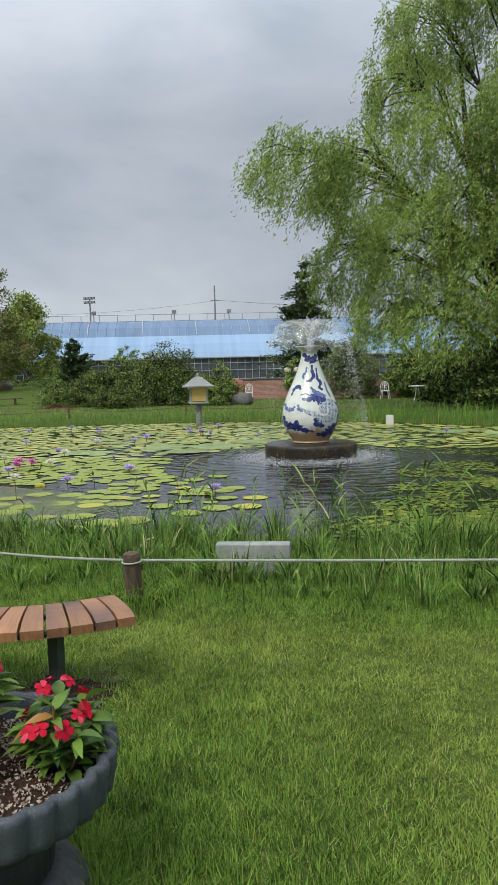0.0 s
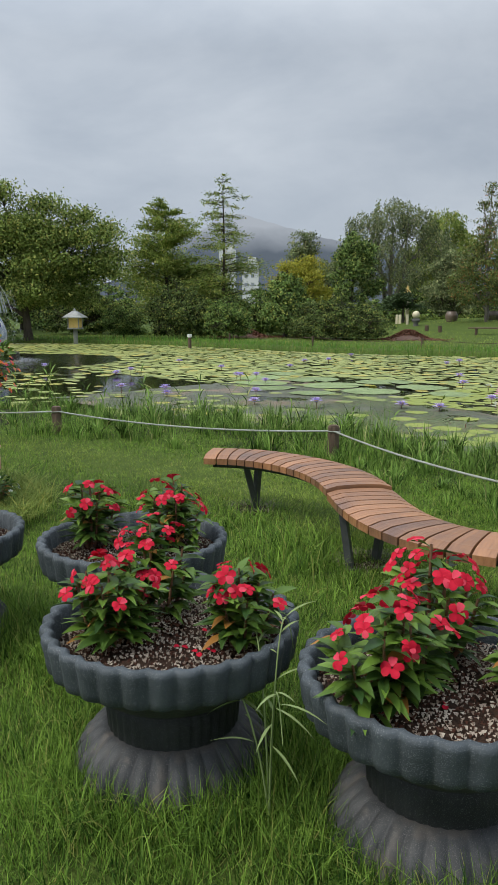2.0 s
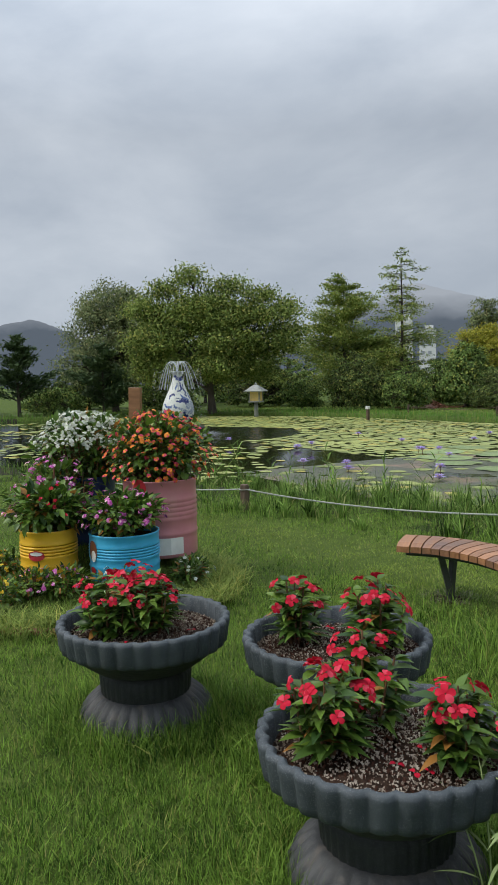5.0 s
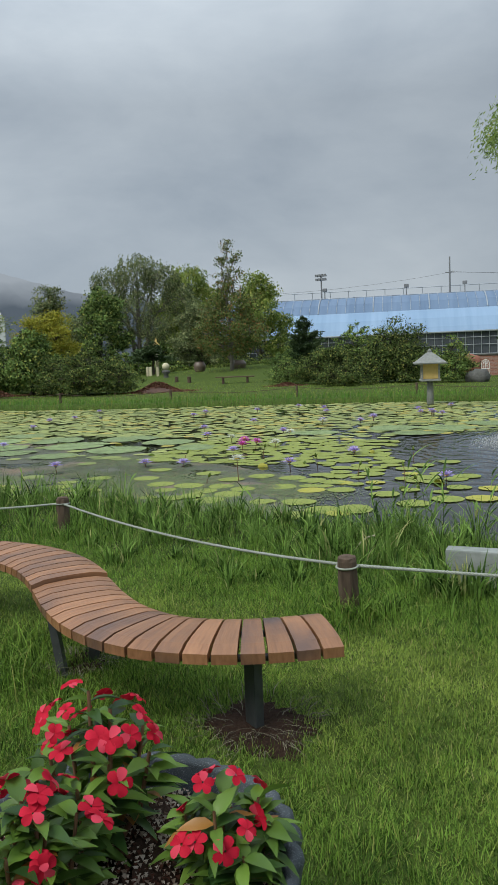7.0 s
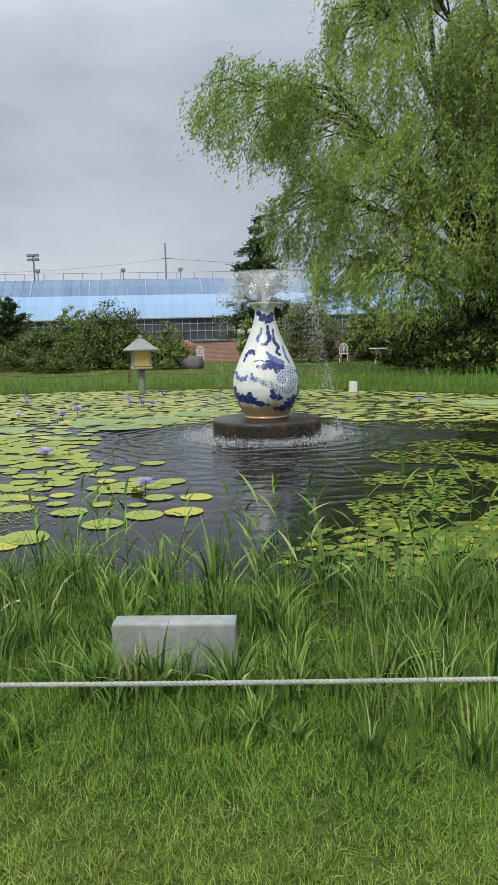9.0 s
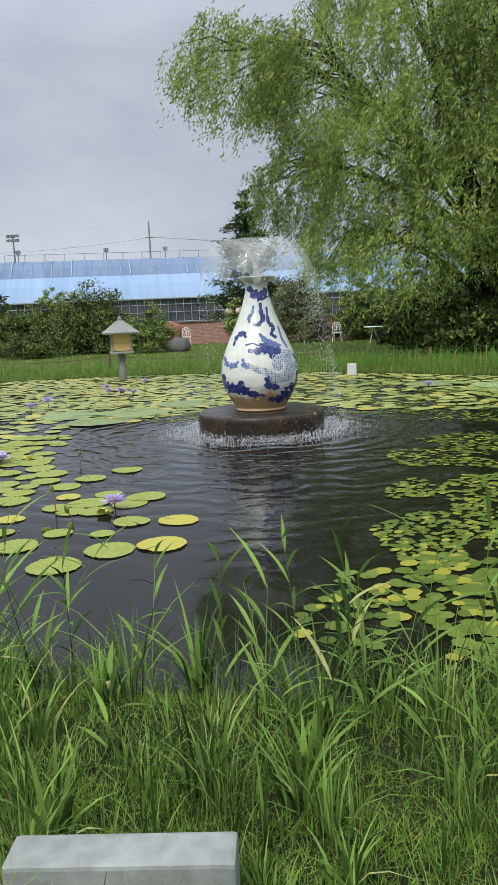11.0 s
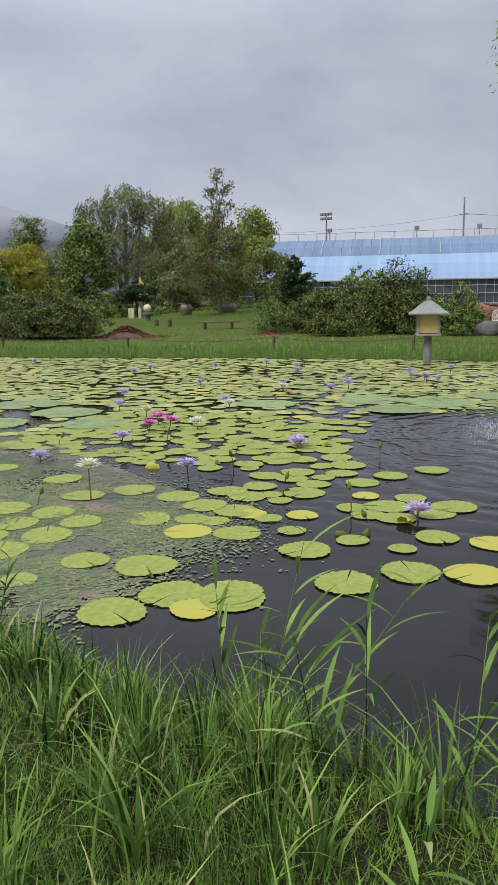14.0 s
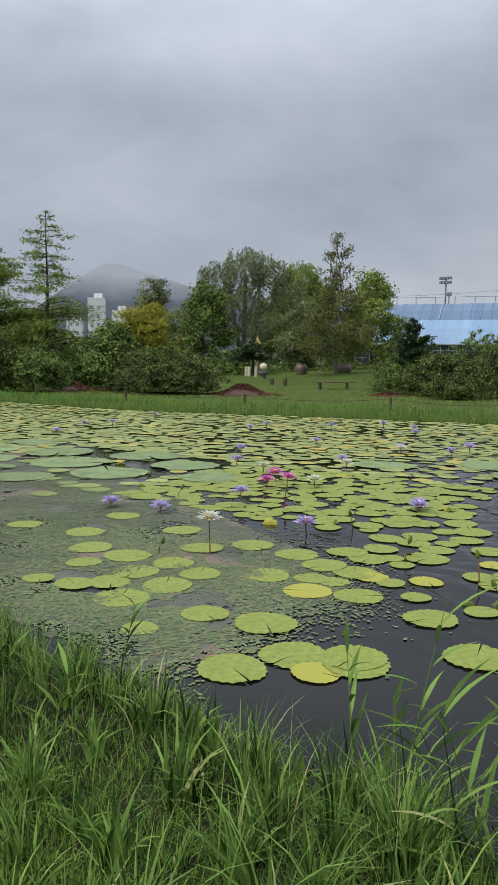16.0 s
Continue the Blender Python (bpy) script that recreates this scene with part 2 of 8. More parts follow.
def foliage(name, dark, light, accent=None, accent_share=0.12, rough=0.6, trans=0.3, blotch=0.7, spec=0.1, even=0.66):
    """Leaves and blades: tone by leaf, by patch, some light through them."""
    m, n, l, p = base_mat(name)
    geo = n.new("ShaderNodeNewGeometry")
    tc = n.new("ShaderNodeTexCoord")
    no = n.new("ShaderNodeTexNoise")
    no.inputs["Scale"].default_value, no.inputs["Detail"].default_value = blotch, 3
    l.new(tc.outputs["Object"], no.inputs["Vector"])
    mx = n.new("ShaderNodeMix")
    mx.inputs["Factor"].default_value = even
    l.new(geo.outputs["Random Per Island"], mx.inputs["A"])
    l.new(no.outputs["Fac"], mx.inputs["B"])
    ramp = n.new("ShaderNodeValToRGB")
    r = ramp.color_ramp
    r.elements[0].position, r.elements[0].color = 0.27, col(dark)
    r.elements[1].position, r.elements[1].color = 0.7, col(light)
    l.new(mx.outputs["Result"], ramp.inputs["Fac"])
    out = ramp.outputs["Color"]
    if accent:
        pick = n.new("ShaderNodeMath")
        pick.operation = "LESS_THAN"
        pick.inputs[1].default_value = accent_share
        mul = n.new("ShaderNodeMath")
        mul.operation = "FRACT"
        sc = n.new("ShaderNodeMath")
        sc.operation = "MULTIPLY"
        sc.inputs[1].default_value = 7.31
        l.new(geo.outputs["Random Per Island"], sc.inputs[0])
        l.new(sc.outputs[0], mul.inputs[0])
        l.new(mul.outputs[0], pick.inputs[0])
        ma = n.new("ShaderNodeMix")
        ma.data_type = "RGBA"
        l.new(pick.outputs[0], ma.inputs["Factor"])
        l.new(out, ma.inputs["A"])
        ma.inputs["B"].default_value = col(accent)
        out = ma.outputs["Result"]
    l.new(out, p.inputs["Base Color"])
    p.inputs["Roughness"].default_value = rough
    p.inputs["Specular IOR Level"].default_value = spec
    tr = n.new("ShaderNodeBsdfTranslucent")
    l.new(out, tr.inputs["Color"])
    sh = n.new("ShaderNodeMixShader")
    sh.inputs[0].default_value = trans
    l.new(p.outputs[0], sh.inputs[1])
    l.new(tr.outputs[0], sh.inputs[2])
    l.new(sh.outputs[0], n["Material Output"].inputs["Surface"])
    return m


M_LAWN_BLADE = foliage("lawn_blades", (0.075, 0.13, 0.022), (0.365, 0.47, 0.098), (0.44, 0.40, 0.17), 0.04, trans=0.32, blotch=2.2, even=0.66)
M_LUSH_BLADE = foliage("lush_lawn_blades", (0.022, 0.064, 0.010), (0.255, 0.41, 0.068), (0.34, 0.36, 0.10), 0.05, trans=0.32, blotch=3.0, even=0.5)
M_TALL_GRASS = foliage("tall_grass", (0.018, 0.05, 0.008), (0.25, 0.40, 0.088), (0.44, 0.44, 0.18), 0.04, blotch=2.6, even=0.5)
M_REED = foliage("far_bank_reeds", (0.077, 0.188, 0.029), (0.188, 0.344, 0.066), (0.344, 0.344, 0.092), 0.06, blotch=0.4)
M_DRY_BLADE = foliage("dry_grass_blades", (0.07, 0.065, 0.045), (0.26, 0.24, 0.17), None, trans=0.1, blotch=6.0, even=0.4)
M_LAWN_GROUND = surface("lawn_ground", (0.022, 0.04, 0.008), (0.115, 0.16, 0.032), 75.0, 0.95, 0.9, spec=0.1, stain=(0.062, 0.095, 0.02), stain_scale=0.35)
M_BANK_SOIL = surface("bank_soil", (0.012, 0.012, 0.008), (0.036, 0.038, 0.018), 14, 0.95, 0.8, spec=0.1)
M_WILLOW = foliage("willow_leaves", (0.09, 0.155, 0.04), (0.44, 0.575, 0.165), (0.54, 0.50, 0.15), 0.04, trans=0.42, blotch=0.35)
M_OAK_LEAF = foliage("oak_leaves", (0.045, 0.075, 0.016), (0.30, 0.39, 0.10), (0.40, 0.40, 0.11), 0.12, trans=0.25, blotch=0.6, even=0.55)
M_BROADLEAF = foliage("broad_leaves", (0.017, 0.032, 0.009), (0.235, 0.350, 0.097), (0.380, 0.407, 0.098), 0.1, trans=0.16, blotch=1.2, even=0.5)
M_BRIGHT_LEAF = foliage("bright_leaves", (0.070, 0.112, 0.025), (0.326, 0.415, 0.099), (0.441, 0.434, 0.114), 0.12, blotch=0.5)
M_GREY_LEAF = foliage("grey_green_leaves", (0.044, 0.061, 0.029), (0.295, 0.352, 0.158), (0.388, 0.381, 0.183), 0.1, blotch=0.5)
M_YELLOW_LEAF = foliage("yellowing_leaves", (0.20, 0.22, 0.03), (0.44, 0.42, 0.06), (0.44, 0.36, 0.06), 0.1, blotch=0.6)
M_RUST_LEAF = foliage("rusty_leaves", (0.055, 0.085, 0.025), (0.22, 0.255, 0.08), (0.33, 0.17, 0.065), 0.09, trans=0.2, blotch=0.6, even=0.5)
M_CONIFER = foliage("conifer_needles", (0.028, 0.054, 0.026), (0.089, 0.130, 0.052), None, rough=0.55, trans=0.15, blotch=0.8)
M_SHRUB = foliage("shrub_leaves", (0.007, 0.013, 0.005), (0.153, 0.217, 0.062), (0.316, 0.326, 0.086), 0.1, trans=0.14, blotch=1.2, even=0.5)
M_BARK = surface("bark", (0.034, 0.029, 0.023), (0.095, 0.08, 0.065), 14, 0.9, 0.6, stretch=(1, 1, 0.25), spec=0.2)
M_PALE_BARK = surface("pale_bark", (0.12, 0.11, 0.095), (0.24, 0.22, 0.19), 14, 0.9, 0.5, stretch=(1, 1, 0.25), spec=0.2)
M_PLANT_LEAF = foliage("flower_plant_leaves", (0.026, 0.066, 0.014), (0.15, 0.255, 0.036), (0.357, 0.168, 0.038), 0.04, rough=0.42, trans=0.22, blotch=4.0, spec=0.35, even=0.5)
M_PLANT_STEM = surface("plant_stems", (0.12, 0.05, 0.03), (0.22, 0.12, 0.06), 30, 0.6, 0.1)
M_RED_PETAL = foliage("red_petals", (0.36, 0.004, 0.018), (0.60, 0.016, 0.045), (0.66, 0.06, 0.10), 0.12, rough=0.7, trans=0.2, blotch=25, spec=0.15)
M_PINK_PETAL = foliage("pink_petals", (0.42, 0.06, 0.32), (0.68, 0.20, 0.52), (0.8, 0.55, 0.62), 0.15, rough=0.6, trans=0.25, blotch=14, spec=0.2)
M_ORANGE_PETAL = foliage("orange_and_pink_petals", (0.68, 0.16, 0.03), (0.85, 0.33, 0.05), (0.66, 0.07, 0.14), 0.38, rough=0.6, trans=0.2, blotch=14, spec=0.2)
M_WHITE_PETAL = foliage("white_petals", (0.55, 0.58, 0.5), (0.78, 0.79, 0.74), (0.5, 0.56, 0.36), 0.15, rough=0.6, trans=0.25, blotch=14, spec=0.2)
M_PURPLE_PETAL = foliage("purple_lily_petals", (0.38, 0.30, 0.66), (0.56, 0.47, 0.80), (0.66, 0.58, 0.84), 0.2, rough=0.5, trans=0.3, blotch=14, spec=0.2)
M_MAGENTA_PETAL = foliage("magenta_lily_petals", (0.50, 0.05, 0.40), (0.70, 0.18, 0.58), (0.78, 0.40, 0.68), 0.2, rough=0.5, trans=0.3, blotch=14, spec=0.3)
M_YELLOW_PETAL = foliage("yellow_petals", (0.75, 0.48, 0.03), (0.85, 0.62, 0.08), None, rough=0.6, trans=0.2, blotch=14)
M_PAD = foliage("lily_pads", (0.14, 0.19, 0.04), (0.33, 0.37, 0.075), (0.44, 0.39, 0.06), 0.1, rough=0.5, trans=0.04, blotch=4.0, spec=0.18)
M_PAD_FAR = foliage("far_lily_pads", (0.17, 0.215, 0.06), (0.36, 0.39, 0.12), (0.42, 0.36, 0.08), 0.12, rough=0.5, trans=0.0, blotch=0.25, spec=0.2)
M_PAD_SPINY = surface("spiny_lily_pads", (0.15, 0.215, 0.085), (0.31, 0.39, 0.17), 40, 0.55, 0.9, spec=0.25, stain=(0.17, 0.22, 0.09), stain_scale=2.0)
M_SCUM = surface("pond_scum", (0.06, 0.068, 0.045), (0.15, 0.155, 0.105), 26, 0.5, 0.25, spec=0.3, stain=(0.26, 0.175, 0.125), stain_scale=1.1)
M_PAD_OLD = foliage("yellow_lily_pads", (0.30, 0.33, 0.06), (0.50, 0.30, 0.05), (0.40, 0.38, 0.07), 0.3, rough=0.45, trans=0.04, blotch=2.2)
M_PAD_SMALL = foliage("small_floating_leaves", (0.062, 0.098, 0.016), (0.145, 0.20, 0.038), (0.282, 0.282, 0.043), 0.15, rough=0.35, trans=0.05, blotch=1.0)
M_DUCKWEED = foliage("duckweed", (0.085, 0.118, 0.055), (0.20, 0.25, 0.115), (0.270, 0.190, 0.120), 0.08, rough=0.6, trans=0.0, blotch=0.8, spec=0.15)
M_STRAW = surface("pale_straw", (0.34, 0.32, 0.20), (0.50, 0.46, 0.31), 30, 0.8, 0.2)
M_WEED = foliage("pale_weed", (0.16, 0.24, 0.08), (0.34, 0.42, 0.18), None, rough=0.5, trans=0.3, blotch=6)
M_POST = surface("weathered_post_wood", (0.06, 0.042, 0.03), (0.16, 0.115, 0.085), 26, 0.9, 0.7, stretch=(1, 1, 0.2), spec=0.2)
M_ROPE = surface("pale_rope", (0.25, 0.27, 0.225), (0.41, 0.43, 0.375), 60, 0.85, 0.4)
M_SLAT = surface("bench_wood", (0.20, 0.088, 0.038), (0.37, 0.182, 0.088), 22, 0.42, 0.25, stretch=(0.25, 2.2, 1), vary=0.22, stain=(0.085, 0.055, 0.05), stain_scale=1.1)
M_STEEL_DARK = surface("dark_painted_steel", (0.028, 0.032, 0.032), (0.055, 0.06, 0.06), 30, 0.45, 0.1)
M_RUBBER_SHADED = surface("dark_rubber", (0.018, 0.02, 0.02), (0.05, 0.055, 0.055), 40, 0.7, 0.3)
M_SOIL = surface("potting_soil", (0.018, 0.011, 0.008), (0.06, 0.036, 0.025), 60, 0.95, 1.0, spec=0.1)
M_GRIT = foliage("pale_soil_grit", (0.16, 0.11, 0.08), (0.50, 0.44, 0.36), (0.07, 0.03, 0.02), 0.3, rough=0.9, trans=0.0, blotch=30)
M_CONCRETE = surface("weathered_concrete", (0.17, 0.19, 0.175), (0.32, 0.34, 0.32), 16, 0.85, 0.4, stain=(0.18, 0.2, 0.17), stain_scale=3.0)
M_STONE_PALE = surface("pale_lantern_stone", (0.18, 0.19, 0.18), (0.31, 0.32, 0.305), 14, 0.85, 0.3, stain=(0.17, 0.18, 0.165), stain_scale=2.4)
M_LANTERN_PANE = surface("yellow_lantern_pane", (0.52, 0.36, 0.11), (0.66, 0.48, 0.17), 10, 0.5, 0.1)
M_WHITE_PAINT = surface("white_paint", (0.66, 0.66, 0.62), (0.8, 0.8, 0.77), 14, 0.5, 0.1)
M_PLINTH = surface("wet_dark_stone", (0.010, 0.009, 0.007), (0.035, 0.029, 0.022), 16, 0.32, 0.4, spec=0.3, stain=(0.065, 0.042, 0.02), stain_scale=3.0)
M_PINK_DRUM = surface("pink_paint", (0.64, 0.24, 0.27), (0.74, 0.31, 0.34), 9, 0.38, 0.12, stain=(0.58, 0.28, 0.26), stain_scale=3)
M_BLUE_DRUM = surface("sky_blue_paint", (0.03, 0.32, 0.56), (0.06, 0.41, 0.66), 9, 0.38, 0.12)
M_NAVY_DRUM = surface("navy_paint", (0.015, 0.04, 0.15), (0.03, 0.07, 0.22), 9, 0.4, 0.12)
M_YELLOW_DRUM = surface("yellow_paint", (0.62, 0.34, 0.015), (0.72, 0.43, 0.03), 9, 0.38, 0.12)
M_RED_PAINT = surface("red_paint", (0.42, 0.02, 0.03), (0.55, 0.04, 0.05), 9, 0.4, 0.05)
M_BROWN_PAINT = surface("brown_paint", (0.16, 0.05, 0.025), (0.22, 0.08, 0.04), 9, 0.4, 0.05)
M_BRICK = surface("red_brick", (0.22, 0.085, 0.055), (0.36, 0.16, 0.11), 20, 0.9, 0.5)
M_MULCH = surface("brown_mulch", (0.05, 0.026, 0.019), (0.15, 0.08, 0.056), 9, 0.95, 0.9)
M_DRY_LEAF = foliage("dry_leaves", (0.10, 0.048, 0.032), (0.24, 0.115, 0.08), (0.22, 0.14, 0.08), 0.15, rough=0.8, trans=0.1, blotch=1.0)
M_JAR = surface("brown_glazed_clay", (0.09, 0.065, 0.05), (0.19, 0.145, 0.115), 9, 0.4, 0.15)
M_ROCK = surface("dark_rock", (0.05, 0.05, 0.05), (0.15, 0.15, 0.14), 8, 0.9, 0.8)
M_CREAM = surface("cream_paint", (0.50, 0.45, 0.30), (0.62, 0.56, 0.40), 10, 0.5, 0.1)
M_GOLD_PAINT = surface("golden_paint", (0.45, 0.29, 0.07), (0.60, 0.42, 0.12), 10, 0.5, 0.1)
M_GALV = surface("galvanised_steel", (0.30, 0.33, 0.36), (0.46, 0.49, 0.52), 12, 0.5, 0.1, metal=0.5)
M_POLE = surface("grey_pole", (0.16, 0.165, 0.17), (0.26, 0.27, 0.275), 8, 0.7, 0.1)
M_BUILDING = surface("pale_apartment_wall", (0.66, 0.67, 0.68), (0.78, 0.79, 0.80), 0.3, 0.9, 0.0)
M_WINDOW_PALE = surface("pale_window_glass", (0.30, 0.33, 0.37), (0.40, 0.43, 0.47), 0.5, 0.2, 0.0)
M_WINDOW_FAR = surface("dark_window_glass", (0.05, 0.06, 0.07), (0.12, 0.13, 0.15), 0.5, 0.15, 0.0)


def speckled(name, dark, light, speck, dust=None):
    """Cast grey rubber crumb: dark ground, fine pale specks, broad worn blotches and dust."""
    m, n, l, p = base_mat(name)
    tc = n.new("ShaderNodeTexCoord")
    wide, crumb, fine = n.new("ShaderNodeTexNoise"), n.new("ShaderNodeTexNoise"), n.new("ShaderNodeTexNoise")
    for t, sc, de in ((wide, 7.0, 4), (crumb, 330.0, 2), (fine, 160.0, 5)):
        t.inputs["Scale"].default_value, t.inputs["Detail"].default_value = sc, de
        l.new(tc.outputs["Object"], t.inputs["Vector"])
    ramp = n.new("ShaderNodeValToRGB")
    ramp.color_ramp.elements[0].position, ramp.color_ramp.elements[0].color = 0.32, col(dark)
    ramp.color_ramp.elements[1].position, ramp.color_ramp.elements[1].color = 0.7, col(light)
    l.new(wide.outputs["Fac"], ramp.inputs["Fac"])
    out = ramp.outputs["Color"]
    pick = n.new("ShaderNodeMapRange")
    pick.inputs["From Min"].default_value, pick.inputs["From Max"].default_value = 0.57, 0.68
    l.new(crumb.outputs["Fac"], pick.inputs["Value"])
    layers = [(pick.outputs[0], speck)]
    if dust:
        worn = n.new("ShaderNodeTexNoise")
        worn.inputs["Scale"].default_value, worn.inputs["Detail"].default_value = 11.0, 6
        l.new(tc.outputs["Object"], worn.inputs["Vector"])
        share = n.new("ShaderNodeMapRange")
        share.inputs["From Min"].default_value, share.inputs["From Max"].default_value = 0.52, 0.72
        share.inputs["To Max"].default_value = 0.8
        l.new(worn.outputs["Fac"], share.inputs["Value"])
        layers.append((share.outputs[0], dust))
    for fac, c in layers:
        mx = n.new("ShaderNodeMix")
        mx.data_type = "RGBA"
        l.new(fac, mx.inputs["Factor"])
        l.new(out, mx.inputs["A"])
        mx.inputs["B"].default_value = col(c)
        out = mx.outputs["Result"]
    l.new(out, p.inputs["Base Color"])
    p.inputs["Roughness"].default_value = 0.62
    p.inputs["Specular IOR Level"].default_value = 0.35
    b = n.new("ShaderNodeBump")
    b.inputs["Strength"].default_value, b.inputs["Distance"].default_value = 0.35, 0.004
    l.new(fine.outputs["Fac"], b.inputs["Height"])
    l.new(b.outputs[0], p.inputs["Normal"])
    return m


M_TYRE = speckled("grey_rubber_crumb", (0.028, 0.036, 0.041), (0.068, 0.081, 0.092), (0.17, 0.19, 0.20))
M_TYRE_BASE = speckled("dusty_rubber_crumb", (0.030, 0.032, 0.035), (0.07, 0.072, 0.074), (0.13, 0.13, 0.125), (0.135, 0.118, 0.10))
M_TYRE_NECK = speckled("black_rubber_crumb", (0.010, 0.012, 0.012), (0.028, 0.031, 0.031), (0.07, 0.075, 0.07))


def glass_mat(name, colour, rough, alpha):
    m, n, l, p = base_mat(name)
    p.inputs["Base Color"].default_value = col(colour)
    p.inputs["Roughness"].default_value = rough
    tr = n.new("ShaderNodeBsdfTransparent")
    sh = n.new("ShaderNodeMixShader")
    no = n.new("ShaderNodeTexNoise")
    no.inputs["Scale"].default_value, no.inputs["Detail"].default_value = 7.0, 4
    tc = n.new("ShaderNodeTexCoord")
    l.new(tc.outputs["Object"], no.inputs["Vector"])
    mr = n.new("ShaderNodeMapRange")
    mr.inputs["From Min"].default_value, mr.inputs["From Max"].default_value = 0.3, 0.7
    mr.inputs["To Min"].default_value, mr.inputs["To Max"].default_value = alpha * 0.6, min(1, alpha * 1.3)
    l.new(no.outputs["Fac"], mr.inputs["Value"])
    l.new(mr.outputs[0], sh.inputs[0])
    l.new(tr.outputs[0], sh.inputs[1])
    l.new(p.outputs[0], sh.inputs[2])
    l.new(sh.outputs[0], n["Material Output"].inputs["Surface"])
    return m


M_SPRAY = glass_mat("fountain_water_film", (0.72, 0.76, 0.75), 0.10, 0.23)
M_DROPS = glass_mat("water_drops", (0.80, 0.83, 0.84), 0.1, 0.5)


def water_mat():
    m, n, l, p = base_mat("pond_water")
    p.inputs["Base Color"].default_value = (0.008, 0.008, 0.006, 1)
    p.inputs["Roughness"].default_value = 0.06
    p.inputs["Specular IOR Level"].default_value = 0.4
    p.inputs["IOR"].default_value = 1.33
    tc = n.new("ShaderNodeTexCoord")
    heights = []
    calm = n.new("ShaderNodeTexNoise")
    calm.inputs["Scale"].default_value, calm.inputs["Detail"].default_value = 1.7, 3
    l.new(tc.outputs["Object"], calm.inputs["Vector"])
    weak = n.new("ShaderNodeMath")
    weak.operation = "MULTIPLY"
    weak.inputs[1].default_value = 0.10
    l.new(calm.outputs["Fac"], weak.inputs[0])
    total = weak.outputs[0]
    for fx, fy in ((FOUNT[0], FOUNT[1]), (FOUNT2[0], FOUNT2[1])):
        mp = n.new("ShaderNodeMapping")
        mp.inputs["Location"].default_value = (-fx, -fy, 0)
        l.new(tc.outputs["Object"], mp.inputs["Vector"])
        dist = n.new("ShaderNodeVectorMath")
        dist.operation = "LENGTH"
        l.new(mp.outputs[0], dist.inputs[0])
        wave = n.new("ShaderNodeTexWave")
        wave.wave_type, wave.rings_direction = "RINGS", "SPHERICAL"
        wave.inputs["Scale"].default_value, wave.inputs["Distortion"].default_value = 0.8, 9.0
        wave.inputs["Detail"].default_value, wave.inputs["Detail Scale"].default_value = 4.0, 1.6
        l.new(mp.outputs[0], wave.inputs["Vector"])
        chop = n.new("ShaderNodeTexNoise")
        chop.inputs["Scale"].default_value, chop.inputs["Detail"].default_value = 5.0, 3
        l.new(tc.outputs["Object"], chop.inputs["Vector"])
        both = n.new("ShaderNodeMath")
        both.operation = "ADD"
        l.new(wave.outputs["Fac"], both.inputs[0])
        l.new(chop.outputs["Fac"], both.inputs[1])
        fade = n.new("ShaderNodeMapRange")
        fade.inputs["From Min"].default_value, fade.inputs["From Max"].default_value = 1.0, 7.5
        fade.inputs["To Min"].default_value, fade.inputs["To Max"].default_value = 0.5, 0.0
        l.new(dist.outputs["Value"], fade.inputs["Value"])
        mul = n.new("ShaderNodeMath")
        mul.operation = "MULTIPLY"
        l.new(both.outputs[0], mul.inputs[0])
        l.new(fade.outputs[0], mul.inputs[1])
        add = n.new("ShaderNodeMath")
        add.operation = "ADD"
        l.new(total, add.inputs[0])
        l.new(mul.outputs[0], add.inputs[1])
        total = add.outputs[0]
    b = n.new("ShaderNodeBump")
    b.inputs["Strength"].default_value, b.inputs["Distance"].default_value = 0.5, 0.05
    l.new(total, b.inputs["Height"])
    l.new(b.outputs[0], p.inputs["Normal"])
    return m


FOUNT, FOUNT2 = (-1.08, 15.75), (-24.6, 11.8)
M_WATER = water_mat()


